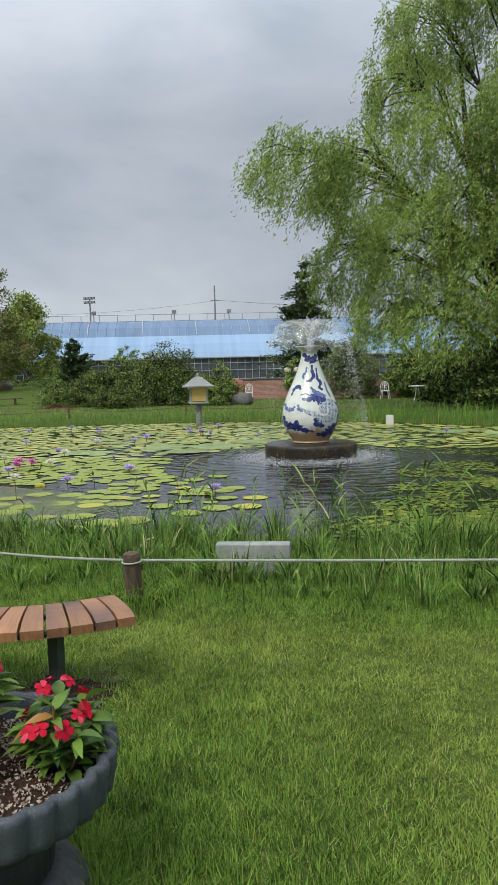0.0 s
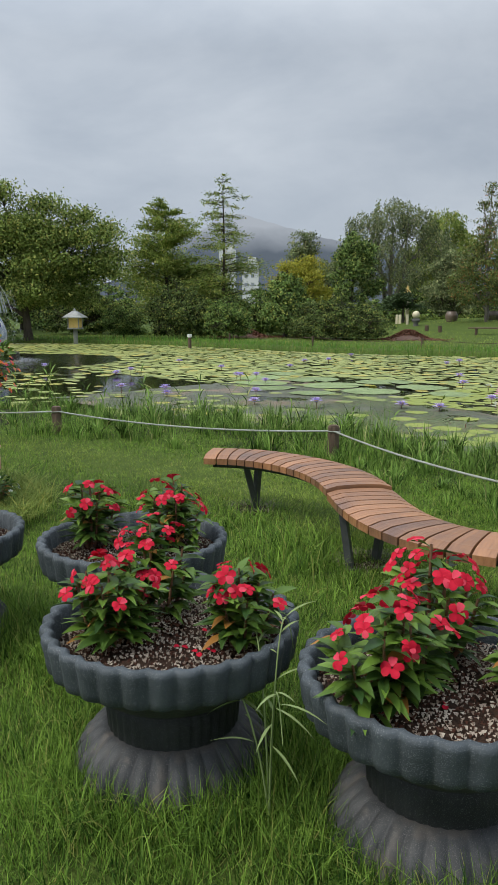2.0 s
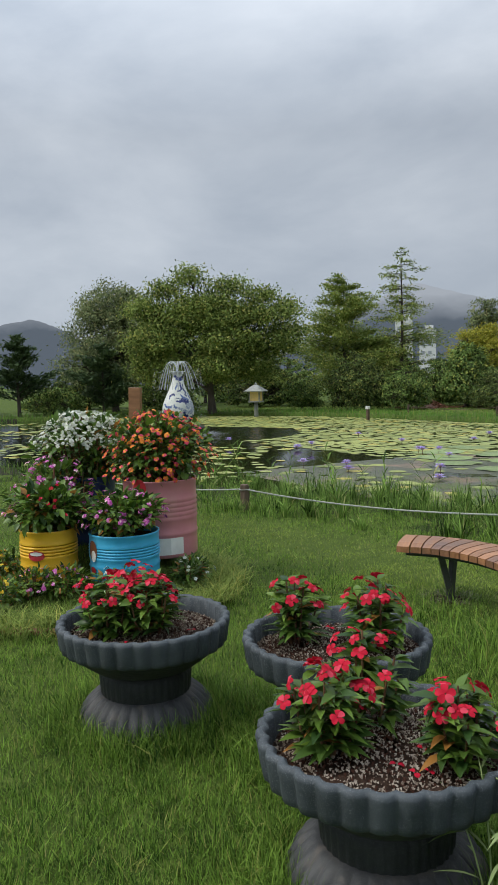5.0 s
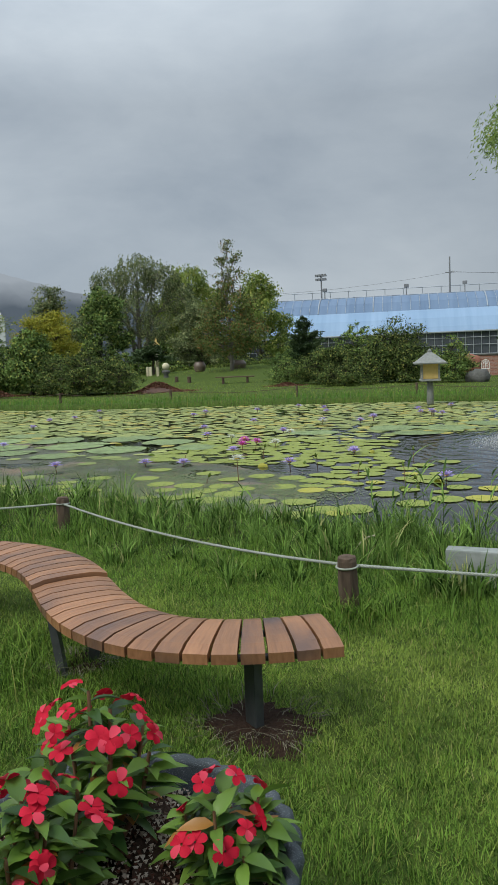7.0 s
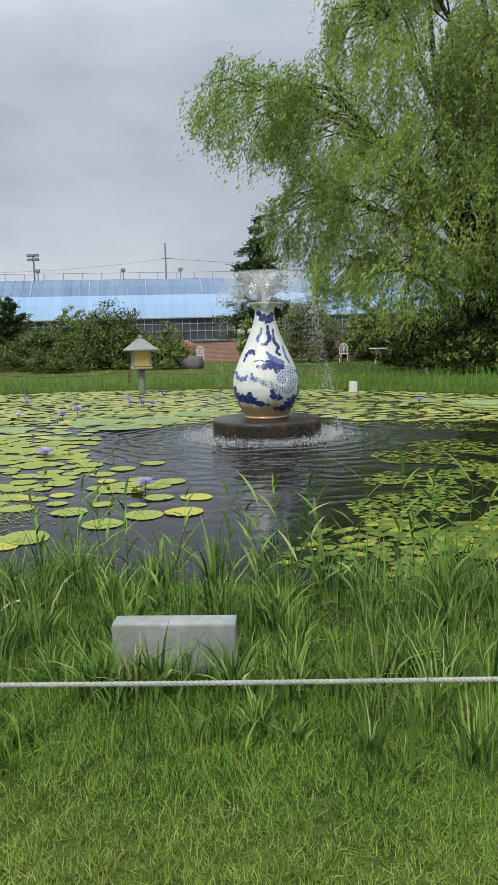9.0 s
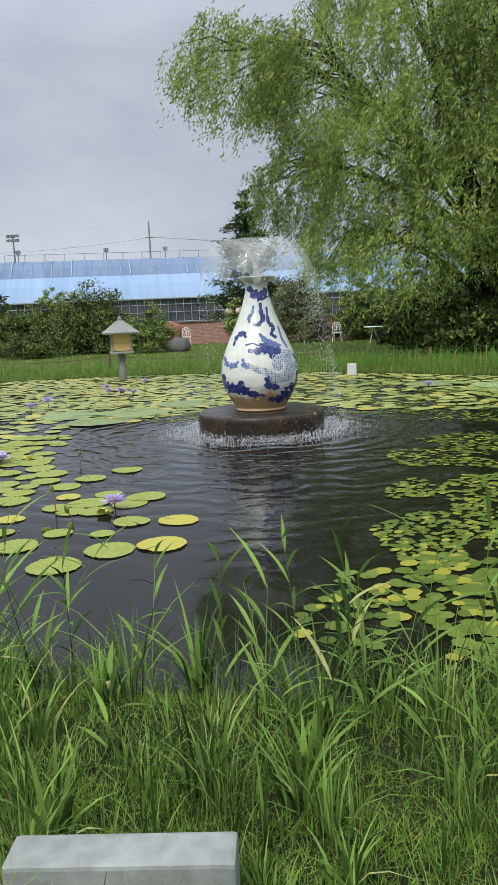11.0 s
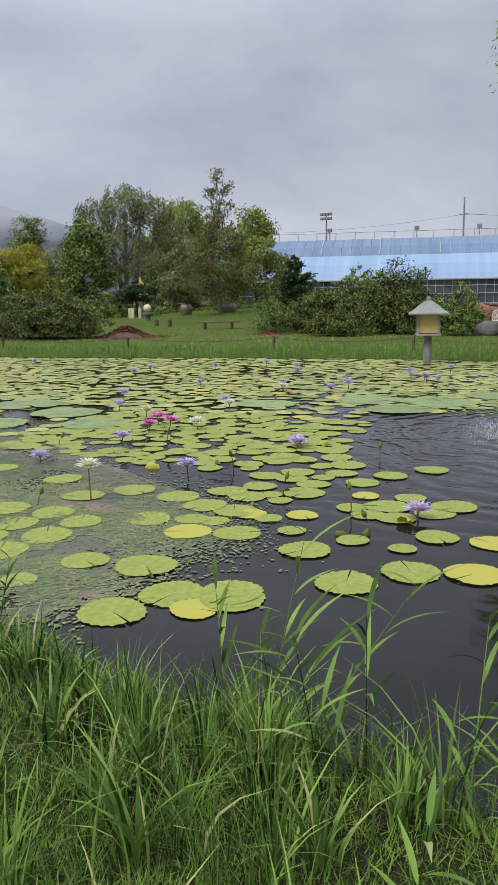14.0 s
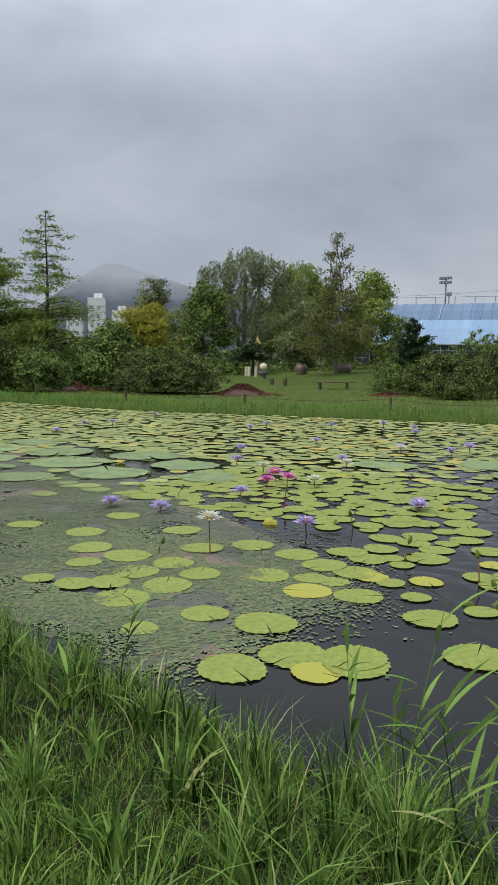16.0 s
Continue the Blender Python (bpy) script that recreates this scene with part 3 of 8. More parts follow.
def vase_mat():
    """White crackled glaze with rusty stains running round the foot."""
    m, n, l, p = base_mat("blue_and_white_glaze")
    tc = n.new("ShaderNodeTexCoord")
    sep = n.new("ShaderNodeSeparateXYZ")
    l.new(tc.outputs["Object"], sep.inputs[0])

    def math_node(op, a, b=None, c=None):
        q = n.new("ShaderNodeMath")
        q.operation = op
        for i, v in enumerate((a, b, c)):
            if v is None:
                continue
            if isinstance(v, (int, float)):
                q.inputs[i].default_value = v
            else:
                l.new(v, q.inputs[i])
        return q.outputs[0]

    crackle = n.new("ShaderNodeTexNoise")
    crackle.inputs["Scale"].default_value, crackle.inputs["Detail"].default_value = 6.0, 4.0
    l.new(tc.outputs["Object"], crackle.inputs["Vector"])
    glaze = n.new("ShaderNodeValToRGB")
    glaze.color_ramp.elements[0].position, glaze.color_ramp.elements[0].color = 0.3, (0.58, 0.61, 0.55, 1)
    glaze.color_ramp.elements[1].position, glaze.color_ramp.elements[1].color = 0.7, (0.72, 0.74, 0.68, 1)
    l.new(crackle.outputs["Fac"], glaze.inputs["Fac"])
    run = n.new("ShaderNodeTexNoise")
    run.inputs["Scale"].default_value, run.inputs["Detail"].default_value = 5.0, 4
    mr = n.new("ShaderNodeMapping")
    mr.inputs["Scale"].default_value = (1, 1, 0.22)
    l.new(tc.outputs["Object"], mr.inputs["Vector"])
    l.new(mr.outputs[0], run.inputs["Vector"])
    low = n.new("ShaderNodeMapRange")
    low.inputs["From Min"].default_value, low.inputs["From Max"].default_value = 0.12, 0.55
    low.inputs["To Min"].default_value, low.inputs["To Max"].default_value = 0.75, -0.45
    l.new(sep.outputs["Z"], low.inputs["Value"])
    rust = n.new("ShaderNodeMapRange")
    rust.inputs["From Min"].default_value, rust.inputs["From Max"].default_value = 0.65, 0.95
    l.new(math_node("ADD", run.outputs["Fac"], low.outputs[0]), rust.inputs["Value"])
    rmix = n.new("ShaderNodeMix")
    rmix.data_type = "RGBA"
    l.new(math_node("MULTIPLY", rust.outputs[0], 0.85), rmix.inputs["Factor"])
    l.new(glaze.outputs["Color"], rmix.inputs["A"])
    rmix.inputs["B"].default_value = (0.36, 0.20, 0.05, 1)
    l.new(rmix.outputs["Result"], p.inputs["Base Color"])
    p.inputs["Roughness"].default_value = 0.22
    return m


M_VASE = vase_mat()
M_COBALT = surface("cobalt_brushwork", (0.012, 0.018, 0.10), (0.05, 0.075, 0.24), 22, 0.25, 0.05, vary=0.1)
M_COBALT_PALE = surface("washed_cobalt_brushwork", (0.06, 0.10, 0.24), (0.16, 0.22, 0.40), 18, 0.25, 0.05, vary=0.1)


def scale_mat():
    """Cobalt ground with rows of small pale scales."""
    m, n, l, p = base_mat("scaled_brushwork")
    tc = n.new("ShaderNodeTexCoord")
    vor = n.new("ShaderNodeTexVoronoi")
    vor.inputs["Scale"].default_value, vor.inputs["Randomness"].default_value = 38.0, 0.2
    l.new(tc.outputs["Object"], vor.inputs["Vector"])
    ramp = n.new("ShaderNodeValToRGB")
    ramp.color_ramp.elements[0].position, ramp.color_ramp.elements[0].color = 0.33, (0.035, 0.06, 0.20, 1)
    ramp.color_ramp.elements[1].position, ramp.color_ramp.elements[1].color = 0.48, (0.50, 0.55, 0.56, 1)
    l.new(vor.outputs["Distance"], ramp.inputs["Fac"])
    l.new(ramp.outputs["Color"], p.inputs["Base Color"])
    p.inputs["Roughness"].default_value = 0.25
    return m


M_SCALES = scale_mat()


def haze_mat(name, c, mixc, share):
    """Far slopes with wet-air haze painted into a self-lit colour, paler towards the top."""
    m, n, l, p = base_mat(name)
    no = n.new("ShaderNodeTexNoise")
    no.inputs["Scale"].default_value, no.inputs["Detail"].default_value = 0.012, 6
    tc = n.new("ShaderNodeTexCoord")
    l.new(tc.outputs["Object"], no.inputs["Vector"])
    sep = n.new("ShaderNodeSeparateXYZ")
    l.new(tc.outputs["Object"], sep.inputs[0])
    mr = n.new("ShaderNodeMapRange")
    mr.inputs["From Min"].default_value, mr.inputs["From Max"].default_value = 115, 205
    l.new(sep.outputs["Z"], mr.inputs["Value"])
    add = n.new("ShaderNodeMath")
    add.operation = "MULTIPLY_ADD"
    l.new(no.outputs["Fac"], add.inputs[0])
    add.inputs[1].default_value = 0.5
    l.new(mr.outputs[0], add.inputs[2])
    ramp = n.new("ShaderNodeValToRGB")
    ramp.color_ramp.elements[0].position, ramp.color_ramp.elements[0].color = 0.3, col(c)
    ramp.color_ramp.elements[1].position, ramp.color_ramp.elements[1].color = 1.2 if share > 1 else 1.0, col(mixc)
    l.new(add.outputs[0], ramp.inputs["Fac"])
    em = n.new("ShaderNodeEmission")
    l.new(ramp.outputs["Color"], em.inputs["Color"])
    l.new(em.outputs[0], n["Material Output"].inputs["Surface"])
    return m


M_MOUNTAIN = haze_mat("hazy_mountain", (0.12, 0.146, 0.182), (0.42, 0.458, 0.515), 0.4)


def brickwork():
    m, n, l, p = base_mat("far_brickwork")
    tc = n.new("ShaderNodeTexCoord")
    mp = n.new("ShaderNodeMapping")
    mp.inputs["Rotation"].default_value = (radians(90), 0, 0)
    l.new(tc.outputs["Object"], mp.inputs["Vector"])
    br = n.new("ShaderNodeTexBrick")
    br.inputs["Color1"].default_value, br.inputs["Color2"].default_value = (0.24, 0.095, 0.065, 1), (0.38, 0.18, 0.13, 1)
    br.inputs["Mortar"].default_value = (0.36, 0.32, 0.29, 1)
    br.inputs["Scale"].default_value = 1.0
    br.inputs["Brick Width"].default_value, br.inputs["Row Height"].default_value, br.inputs["Mortar Size"].default_value = 0.22, 0.075, 0.008
    l.new(mp.outputs[0], br.inputs["Vector"])
    l.new(br.outputs["Color"], p.inputs["Base Color"])
    p.inputs["Roughness"].default_value = 0.9
    return m


M_BRICKWALL = brickwork()


def film_mat(name, c1, c2):
    """Blue greenhouse film with faint folds along the hoops."""
    m, n, l, p = base_mat(name)
    tc = n.new("ShaderNodeTexCoord")
    wv = n.new("ShaderNodeTexNoise")
    mp = n.new("ShaderNodeMapping")
    mp.inputs["Scale"].default_value = (1.2, 0.08, 0.08)
    l.new(tc.outputs["Object"], mp.inputs["Vector"])
    l.new(mp.outputs[0], wv.inputs["Vector"])
    wv.inputs["Scale"].default_value, wv.inputs["Detail"].default_value = 1.0, 4
    ramp = n.new("ShaderNodeValToRGB")
    ramp.color_ramp.elements[0].position, ramp.color_ramp.elements[0].color = 0.35, col(c1)
    ramp.color_ramp.elements[1].position, ramp.color_ramp.elements[1].color = 0.7, col(c2)
    l.new(wv.outputs["Fac"], ramp.inputs["Fac"])
    l.new(ramp.outputs["Color"], p.inputs["Base Color"])
    p.inputs["Roughness"].default_value = 0.5
    return m


M_FILM = film_mat("pale_blue_film", (0.20, 0.315, 0.47), (0.26, 0.38, 0.54))
M_FILM_DARK = film_mat("blue_shade_film", (0.10, 0.165, 0.27), (0.145, 0.22, 0.34))


# ---- pond outline and ground ----
def smooth_ring(pts, per=8):
    p = np.asarray(pts, float)
    out = []
    n = len(p)
    for i in range(n):
        a, b, c, d = p[i - 1], p[i], p[(i + 1) % n], p[(i + 2) % n]
        for k in range(per):
            t = k / per
            out.append(0.5 * (2 * b + (c - a) * t + (2 * a - 5 * b + 4 * c - d) * t * t + (3 * b - a - 3 * c + d) * t ** 3))
    return np.array(out)


NEAR_SHORE = [(16, 10.5), (11, 8.6), (5, 7.75), (1.5, 7.6), (-2, 7.75), (-5, 8.0), (-7.2, 7.55), (-9.2, 6.9), (-11.2, 6.0), (-14.5, 4.8), (-20, 3.6), (-30, 4.0), (-37, 6.0)]
FAR_SHORE = [(-41, 10), (-40, 16), (-36.5, 20.6), (-30, 23.3), (-20, 23.6), (-14, 25.3), (-9.5, 26.6), (-5.5, 27.2), (-1.5, 26.6), (1.3, 25.4), (4, 23.6), (9, 21), (14, 17)]
RING = smooth_ring(NEAR_SHORE + FAR_SHORE)


def shore_distance(x, y):
    """Metres from the shore line, above zero on land."""
    x, y = np.asarray(x, float).ravel(), np.asarray(y, float).ravel()
    a, b = RING, np.roll(RING, -1, axis=0)
    best = np.full(len(x), 1e9)
    inside = np.zeros(len(x), bool)
    for (ax, ay), (bx, by) in zip(a, b):
        dx, dy = bx - ax, by - ay
        t = np.clip(((x - ax) * dx + (y - ay) * dy) / (dx * dx + dy * dy + 1e-12), 0, 1)
        best = np.minimum(best, (x - ax - t * dx) ** 2 + (y - ay - t * dy) ** 2)
        cross = (ay > y) != (by > y)
        inside ^= cross & (x < (bx - ax) * (y - ay) / (by - ay + 1e-12) + ax)
    d = np.sqrt(best)
    return np.where(inside, -d, d)


def bumps(x, y):
    return 0.012 * np.sin(1.7 * x + 0.6 * y) * np.sin(1.3 * y - 0.4 * x) + 0.008 * np.sin(4.1 * x) * np.cos(3.7 * y)


def mounds(x, y):
    """Low grassy knolls on the far lawn."""
    h = np.zeros_like(x)
    for mx, my, r, top in ((-27.5, 56, 7, 0.9), (-21, 52, 6, 0.7), (-36, 56, 8, 0.6), (-5.4, 2.0, 0.85, 0.24), (-6.3, 2.3, 0.8, 0.2)):
        h = h + top * np.exp(-((x - mx) ** 2 + (y - my) ** 2) / (r * r))
    return h


def ground_height(x, y):
    x, y = np.asarray(x, float), np.asarray(y, float)
    d = shore_distance(x, y).reshape(x.shape)
    t = np.clip((d + 0.35) / 0.9, 0, 1)
    land = t * t * (3 - 2 * t)
    return -0.6 + land * 0.6 + land * (bumps(x, y) * np.exp(-np.maximum(d, 0) / 40) + mounds(x, y))


def axis(lo, hi, step, far_lo, far_hi):
    mid = list(np.arange(lo, hi + 1e-6, step))
    left, right, s = [], [], step
    v = lo
    while v > far_lo:
        s *= 1.45
        v -= s
        left.append(v)
    s, v = step, hi
    while v < far_hi:
        s *= 1.45
        v += s
        right.append(v)
    return np.array(left[::-1] + mid + right)


gx, gy = axis(-44, 18, 0.3, -2500, 2500), axis(-6, 30, 0.22, -2500, 2600)
GX, GY = np.meshgrid(gx, gy)
GZ = ground_height(GX, GY)
ni, nj = GX.shape
gi = np.arange(ni * nj).reshape(ni, nj)
link = np.stack([gi[:-1, :-1], gi[:-1, 1:], gi[1:, 1:], gi[1:, :-1]], -1).reshape(-1, 4)
ground = link_mesh("ground", np.stack([GX, GY, GZ], -1).reshape(-1, 3), link, M_LAWN_GROUND, smooth=True)
ground.data.materials.append(M_BANK_SOIL)
ring_d = shore_distance(GX.ravel(), GY.ravel())
face_d = ring_d[link].mean(1)
ground.data.polygons.foreach_set("material_index", ((face_d < np.where(GX.ravel()[link[:, 0]] > 2.6, 0.75, 1.7) + 0.35 * np.sin(3.1 * GX.ravel()[link[:, 0]])) & (face_d > -3) & (GY.ravel()[link[:, 0]] < 10)).astype(np.int32))
tagged(ground, "mown green lawn sloping gently down to a pond", "lawn", kind="structure")

cxy = RING.mean(0)
tang = np.roll(RING, -1, axis=0) - np.roll(RING, 1, axis=0)
outward = np.c_[tang[:, 1], -tang[:, 0]] / np.linalg.norm(tang, axis=1)[:, None]
if np.mean(np.sum(outward * (RING - cxy), axis=1)) < 0:
    outward = -outward
wide = RING + outward * 0.7
wv = np.concatenate([[[*cxy, WATER]], np.c_[wide, np.full(len(wide), WATER)]])
wi = np.arange(len(wide))
water = link_mesh("water", wv, np.stack([np.zeros_like(wi), 1 + wi, 1 + (wi + 1) % len(wide)], 1), M_WATER, smooth=True)
tagged(water, "dark still pond water rippled round the fountains", "pond", kind="structure")

# mountains beyond the town, the cloud round their tops painted as a fade
def ridge(name, a, b, top, seed, label):
    rs = rnd(seed)
    a, b = np.array(a, float), np.array(b, float)
    n, k = 90, 14
    s = np.linspace(0, 1, n)
    prof = top(s) + 4 * np.sin(23 * s + seed) + 2 * np.sin(57 * s) + rs.normal(0, 0.8, n)
    back = np.array([-(b - a)[1], (b - a)[0]])
    back = back / np.linalg.norm(back)
    if np.dot(back, a) < 0:
        back = -back
    vs = []
    for j in range(k):
        u = j / (k - 1)
        xy = a + (b - a) * s[:, None] + back * (260 * u) + back * (rs.normal(0, 6, n) * (0 < j < k - 1))[:, None]
        vs.append(np.c_[xy, np.maximum(prof, 1) * u ** 0.8 - 2])
    v = np.concatenate(vs)
    g = np.arange(n * k).reshape(k, n)
    f = np.stack([g[:-1, :-1], g[:-1, 1:], g[1:, 1:], g[1:, :-1]], -1).reshape(-1, 4)
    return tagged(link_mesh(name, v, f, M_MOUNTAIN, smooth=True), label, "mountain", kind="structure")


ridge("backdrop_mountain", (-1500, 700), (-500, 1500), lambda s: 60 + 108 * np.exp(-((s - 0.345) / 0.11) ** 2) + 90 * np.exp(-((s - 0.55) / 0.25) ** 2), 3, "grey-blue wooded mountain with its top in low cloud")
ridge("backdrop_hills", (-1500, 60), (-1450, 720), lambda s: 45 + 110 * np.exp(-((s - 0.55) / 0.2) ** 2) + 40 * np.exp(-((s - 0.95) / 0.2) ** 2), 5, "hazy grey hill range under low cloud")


# ---- trees ----
def crown_points(rs, lobes, n_twig):
    """Twig ends spread over overlapping lobes (centre, radii), denser near their skins."""
    vol = np.array([r[0] * r[1] * r[2] for _, r in lobes]) ** 0.8
    count = np.maximum(6, (n_twig * vol / vol.sum()).astype(int))
    pts, own = [], []
    for i, ((c, r), k) in enumerate(zip(lobes, count)):
        d = dirs(rs, k)
        rad = rs.uniform(0.35, 1.0, k) ** 0.55 * (1 + 0.16 * np.sin(5 * d[:, 0] + i) * np.cos(4 * d[:, 2] + 2 * i))
        pts.append(np.array(c) + d * rad[:, None] * np.array(r))
        own.append(np.full(k, i))
    return np.concatenate(pts), np.concatenate(own)


def auto_lobes(rs, height, width, low, n):
    """Lobes that fill a crown of that width between low and height."""
    lobes = [((0, 0, height - (height - low) * 0.2), (width * 0.24, width * 0.24, (height - low) * 0.2))]
    for i in range(n):
        u = (i + 0.5) / n
        z = low + (height - low) * (0.14 + 0.66 * u)
        reach = width * 0.5 * (0.74 if u < 0.5 else 0.74 * (1.25 - 0.8 * u)) * rs.uniform(0.55, 1.0)
        a = i * 2.4 + rs.uniform(-0.5, 0.5)
        r = width * rs.uniform(0.17, 0.26)
        lobes.append(((reach * math.cos(a), reach * math.sin(a), z), (r, r, r * rs.uniform(0.65, 0.95))))
    return lobes


def tree(name, xy, height, width, low, leaf, label, category="tree", seed=1, trunk_r=0.16, n_leaf=9000, leaf_len=0.2, leaf_w=0.09, spread=0.3, lobes=None, n_lobes=9,
         bark=None, droop=0.0, limb_share=0.7, fork=0.3, group=""):
    """A tapered trunk with limbs and twigs, and a crown of many small leaves in clumps."""
    rs = rnd(seed)
    n_leaf = int(n_leaf * 1.7)
    lobes = lobes or auto_lobes(rs, height, width, low, n_lobes)
    n_twig = max(40, n_leaf // 40)
    tips, own = crown_points(rs, lobes, n_twig)
    tips[:, 2] = np.maximum(tips[:, 2], 0.25)
    top = height * 0.86
    paths = []
    zs = np.linspace(-0.25, top, 9)
    sway = np.c_[np.sin(zs * 0.9 + seed) * 0.05 * width * zs / height, np.cos(zs * 0.7 + seed) * 0.05 * width * zs / height]
    paths.append((np.c_[sway, zs], trunk_r * (1 - 0.9 * np.linspace(0, 1, 9)) * np.where(np.arange(9) == 0, 1.35, 1)))
    for i, (c, r) in enumerate(lobes):
        c = np.array(c)
        z0 = np.clip(c[2] * rs.uniform(fork, 0.75), low * 0.5, top * 0.9)
        start = np.array([np.interp(z0, zs, sway[:, 0]), np.interp(z0, zs, sway[:, 1]), z0])
        mid = start * 0.45 + c * 0.55 + np.array([0, 0, 0.12 * np.linalg.norm(c - start)])
        t = np.linspace(0, 1, 6)[:, None]
        curve = (1 - t) ** 2 * start + 2 * t * (1 - t) * mid + t ** 2 * c
        r0 = trunk_r * (1 - 0.8 * z0 / height) * 0.6
        paths.append((curve, np.linspace(r0, 0.012, 6)))
        mine = np.where(own == i)[0]
        for j in mine[:: max(1, int(len(mine) / 14))]:
            s = curve[rs.randint(2, 6)]
            e = tips[j]
            m = (s + e) / 2 + rs.normal(0, 0.08, 3) * np.linalg.norm(e - s)
            paths.append((np.array([s, m, e]), np.array([max(0.012, r0 * 0.3), 0.012, 0.005])))
    tv, tf = tubes(paths, 6)
    per = max(1, n_leaf // len(tips))
    c = np.repeat(tips, per, axis=0)
    off = rs.normal(0, spread * 0.85, c.shape) * np.array([1, 1, 0.55])
    c = c + off
    n = len(c)
    d = dirs(rs, n)
    d[:, 2] -= 0.25 + droop
    if droop:
        c[:, 2] -= np.abs(rs.normal(0, droop * 0.5, n))
    mid_c = np.array([0, 0, (low + height) * 0.5])
    nr = dirs(rs, n) * 0.7 + np.array([0, 0, 0.55]) + off / (spread + 1e-6) * 0.55 + (c - mid_c) / (width * 0.5) * 0.45
    c[:, 2] = np.maximum(c[:, 2], 0.12)
    lv, lf = leaf_arrays(c, d, nr, leaf_len * rs.uniform(0.6, 1.3, n), leaf_w * rs.uniform(0.6, 1.3, n), 0.15)
    t = thing(name, pose(xy[0], xy[1], 0.0), label, category, group)
    link_mesh("trunk", tv, tf, bark or M_BARK, t, smooth=True)
    link_mesh("crown", lv, lf, leaf, t)
    return t


def willow(name, xy, lobes, height, trunk_r, leaf, label, seed, n_strand, leaf_len, strand=(0.8, 2.4), trunks=1, bark=None, leaves_per=22):
    """Long limbs from which thin twigs hang in strands of narrow leaves."""
    rs = rnd(seed)
    tips, own = crown_points(rs, lobes, n_strand)
    paths = []
    for k in range(trunks):
        zs = np.linspace(-0.3, height * 0.8, 10)
        off = (k - (trunks - 1) / 2)
        sway = np.c_[off * 0.35 + off * zs * 0.16 + np.sin(zs * 0.5 + k) * 0.25 * zs / height, np.cos(zs * 0.45 + 2 * k) * 0.5 * zs / height]
        paths.append((np.c_[sway, zs], trunk_r * (1 - 0.85 * np.linspace(0, 1, 10))))
    for i, (c, r) in enumerate(lobes):
        c = np.array(c, float)
        z0 = np.clip(c[2] * rs.uniform(0.35, 0.6), 1.4, height * 0.7)
        start = np.array([0, 0, z0])
        mid = start * 0.4 + c * 0.6 + np.array([0, 0, 0.22 * np.linalg.norm(c - start)])
        t = np.linspace(0, 1, 8)[:, None]
        curve = (1 - t) ** 2 * start + 2 * t * (1 - t) * mid + t ** 2 * (c + np.array([0, 0, r[2] * 0.3]))
        r0 = trunk_r * 0.5 * (1 - 0.6 * z0 / height)
        paths.append((curve + rs.normal(0, 0.08, curve.shape) * np.linspace(0, 1, 8)[:, None], np.linspace(r0, 0.02, 8)))
        mine = np.where(own == i)[0]
        for j in mine[:: max(1, int(len(mine) / 16))]:
            s = curve[rs.randint(3, 8)]
            e = tips[j]
            m = (s + e) / 2 + np.array([0, 0, 0.15 * np.linalg.norm(e - s)])
            paths.append((np.array([s, m, e]), np.array([r0 * 0.28, r0 * 0.16, 0.008])))
    tv, tf = tubes(paths, 6)
    n = len(tips)
    length = rs.uniform(strand[0], strand[1], n)
    out = tips[:, :2] / (np.linalg.norm(tips[:, :2], axis=1)[:, None] + 1e-6) + rs.normal(0, 0.5, (n, 2))
    s = rs.uniform(0, 1, (n, leaves_per))
    pos = np.repeat(tips[:, None], leaves_per, 1)
    pos[..., :2] += out[:, None] * (0.42 * s * (1 - 0.4 * s))[..., None] * length[:, None, None] * 0.6
    pos[..., 2] += (0.12 * s - 0.95 * s ** 1.6) * length[:, None]
    pos = pos.reshape(-1, 3) + rs.normal(0, 0.085, (n * leaves_per, 3))
    pos[:, 2] = np.maximum(pos[:, 2], 0.3)
    k = len(pos)
    d = np.c_[rs.normal(0, 0.55, (k, 2)), rs.uniform(-1.3, -0.1, k)]
    d[:, :2] += np.repeat(out, leaves_per, 0) * 0.3
    lv, lf = leaf_arrays(pos, d, dirs(rs, k) + np.array([0, 0, 0.5]), leaf_len * rs.uniform(0.7, 1.3, k), leaf_len * 0.24 * rs.uniform(0.7, 1.3, k), 0.1)
    t = thing(name, pose(xy[0], xy[1], 0), label, "tree")
    link_mesh("trunk", tv, tf, bark or M_BARK, t, smooth=True)
    link_mesh("crown", lv, lf, leaf, t)
    return t


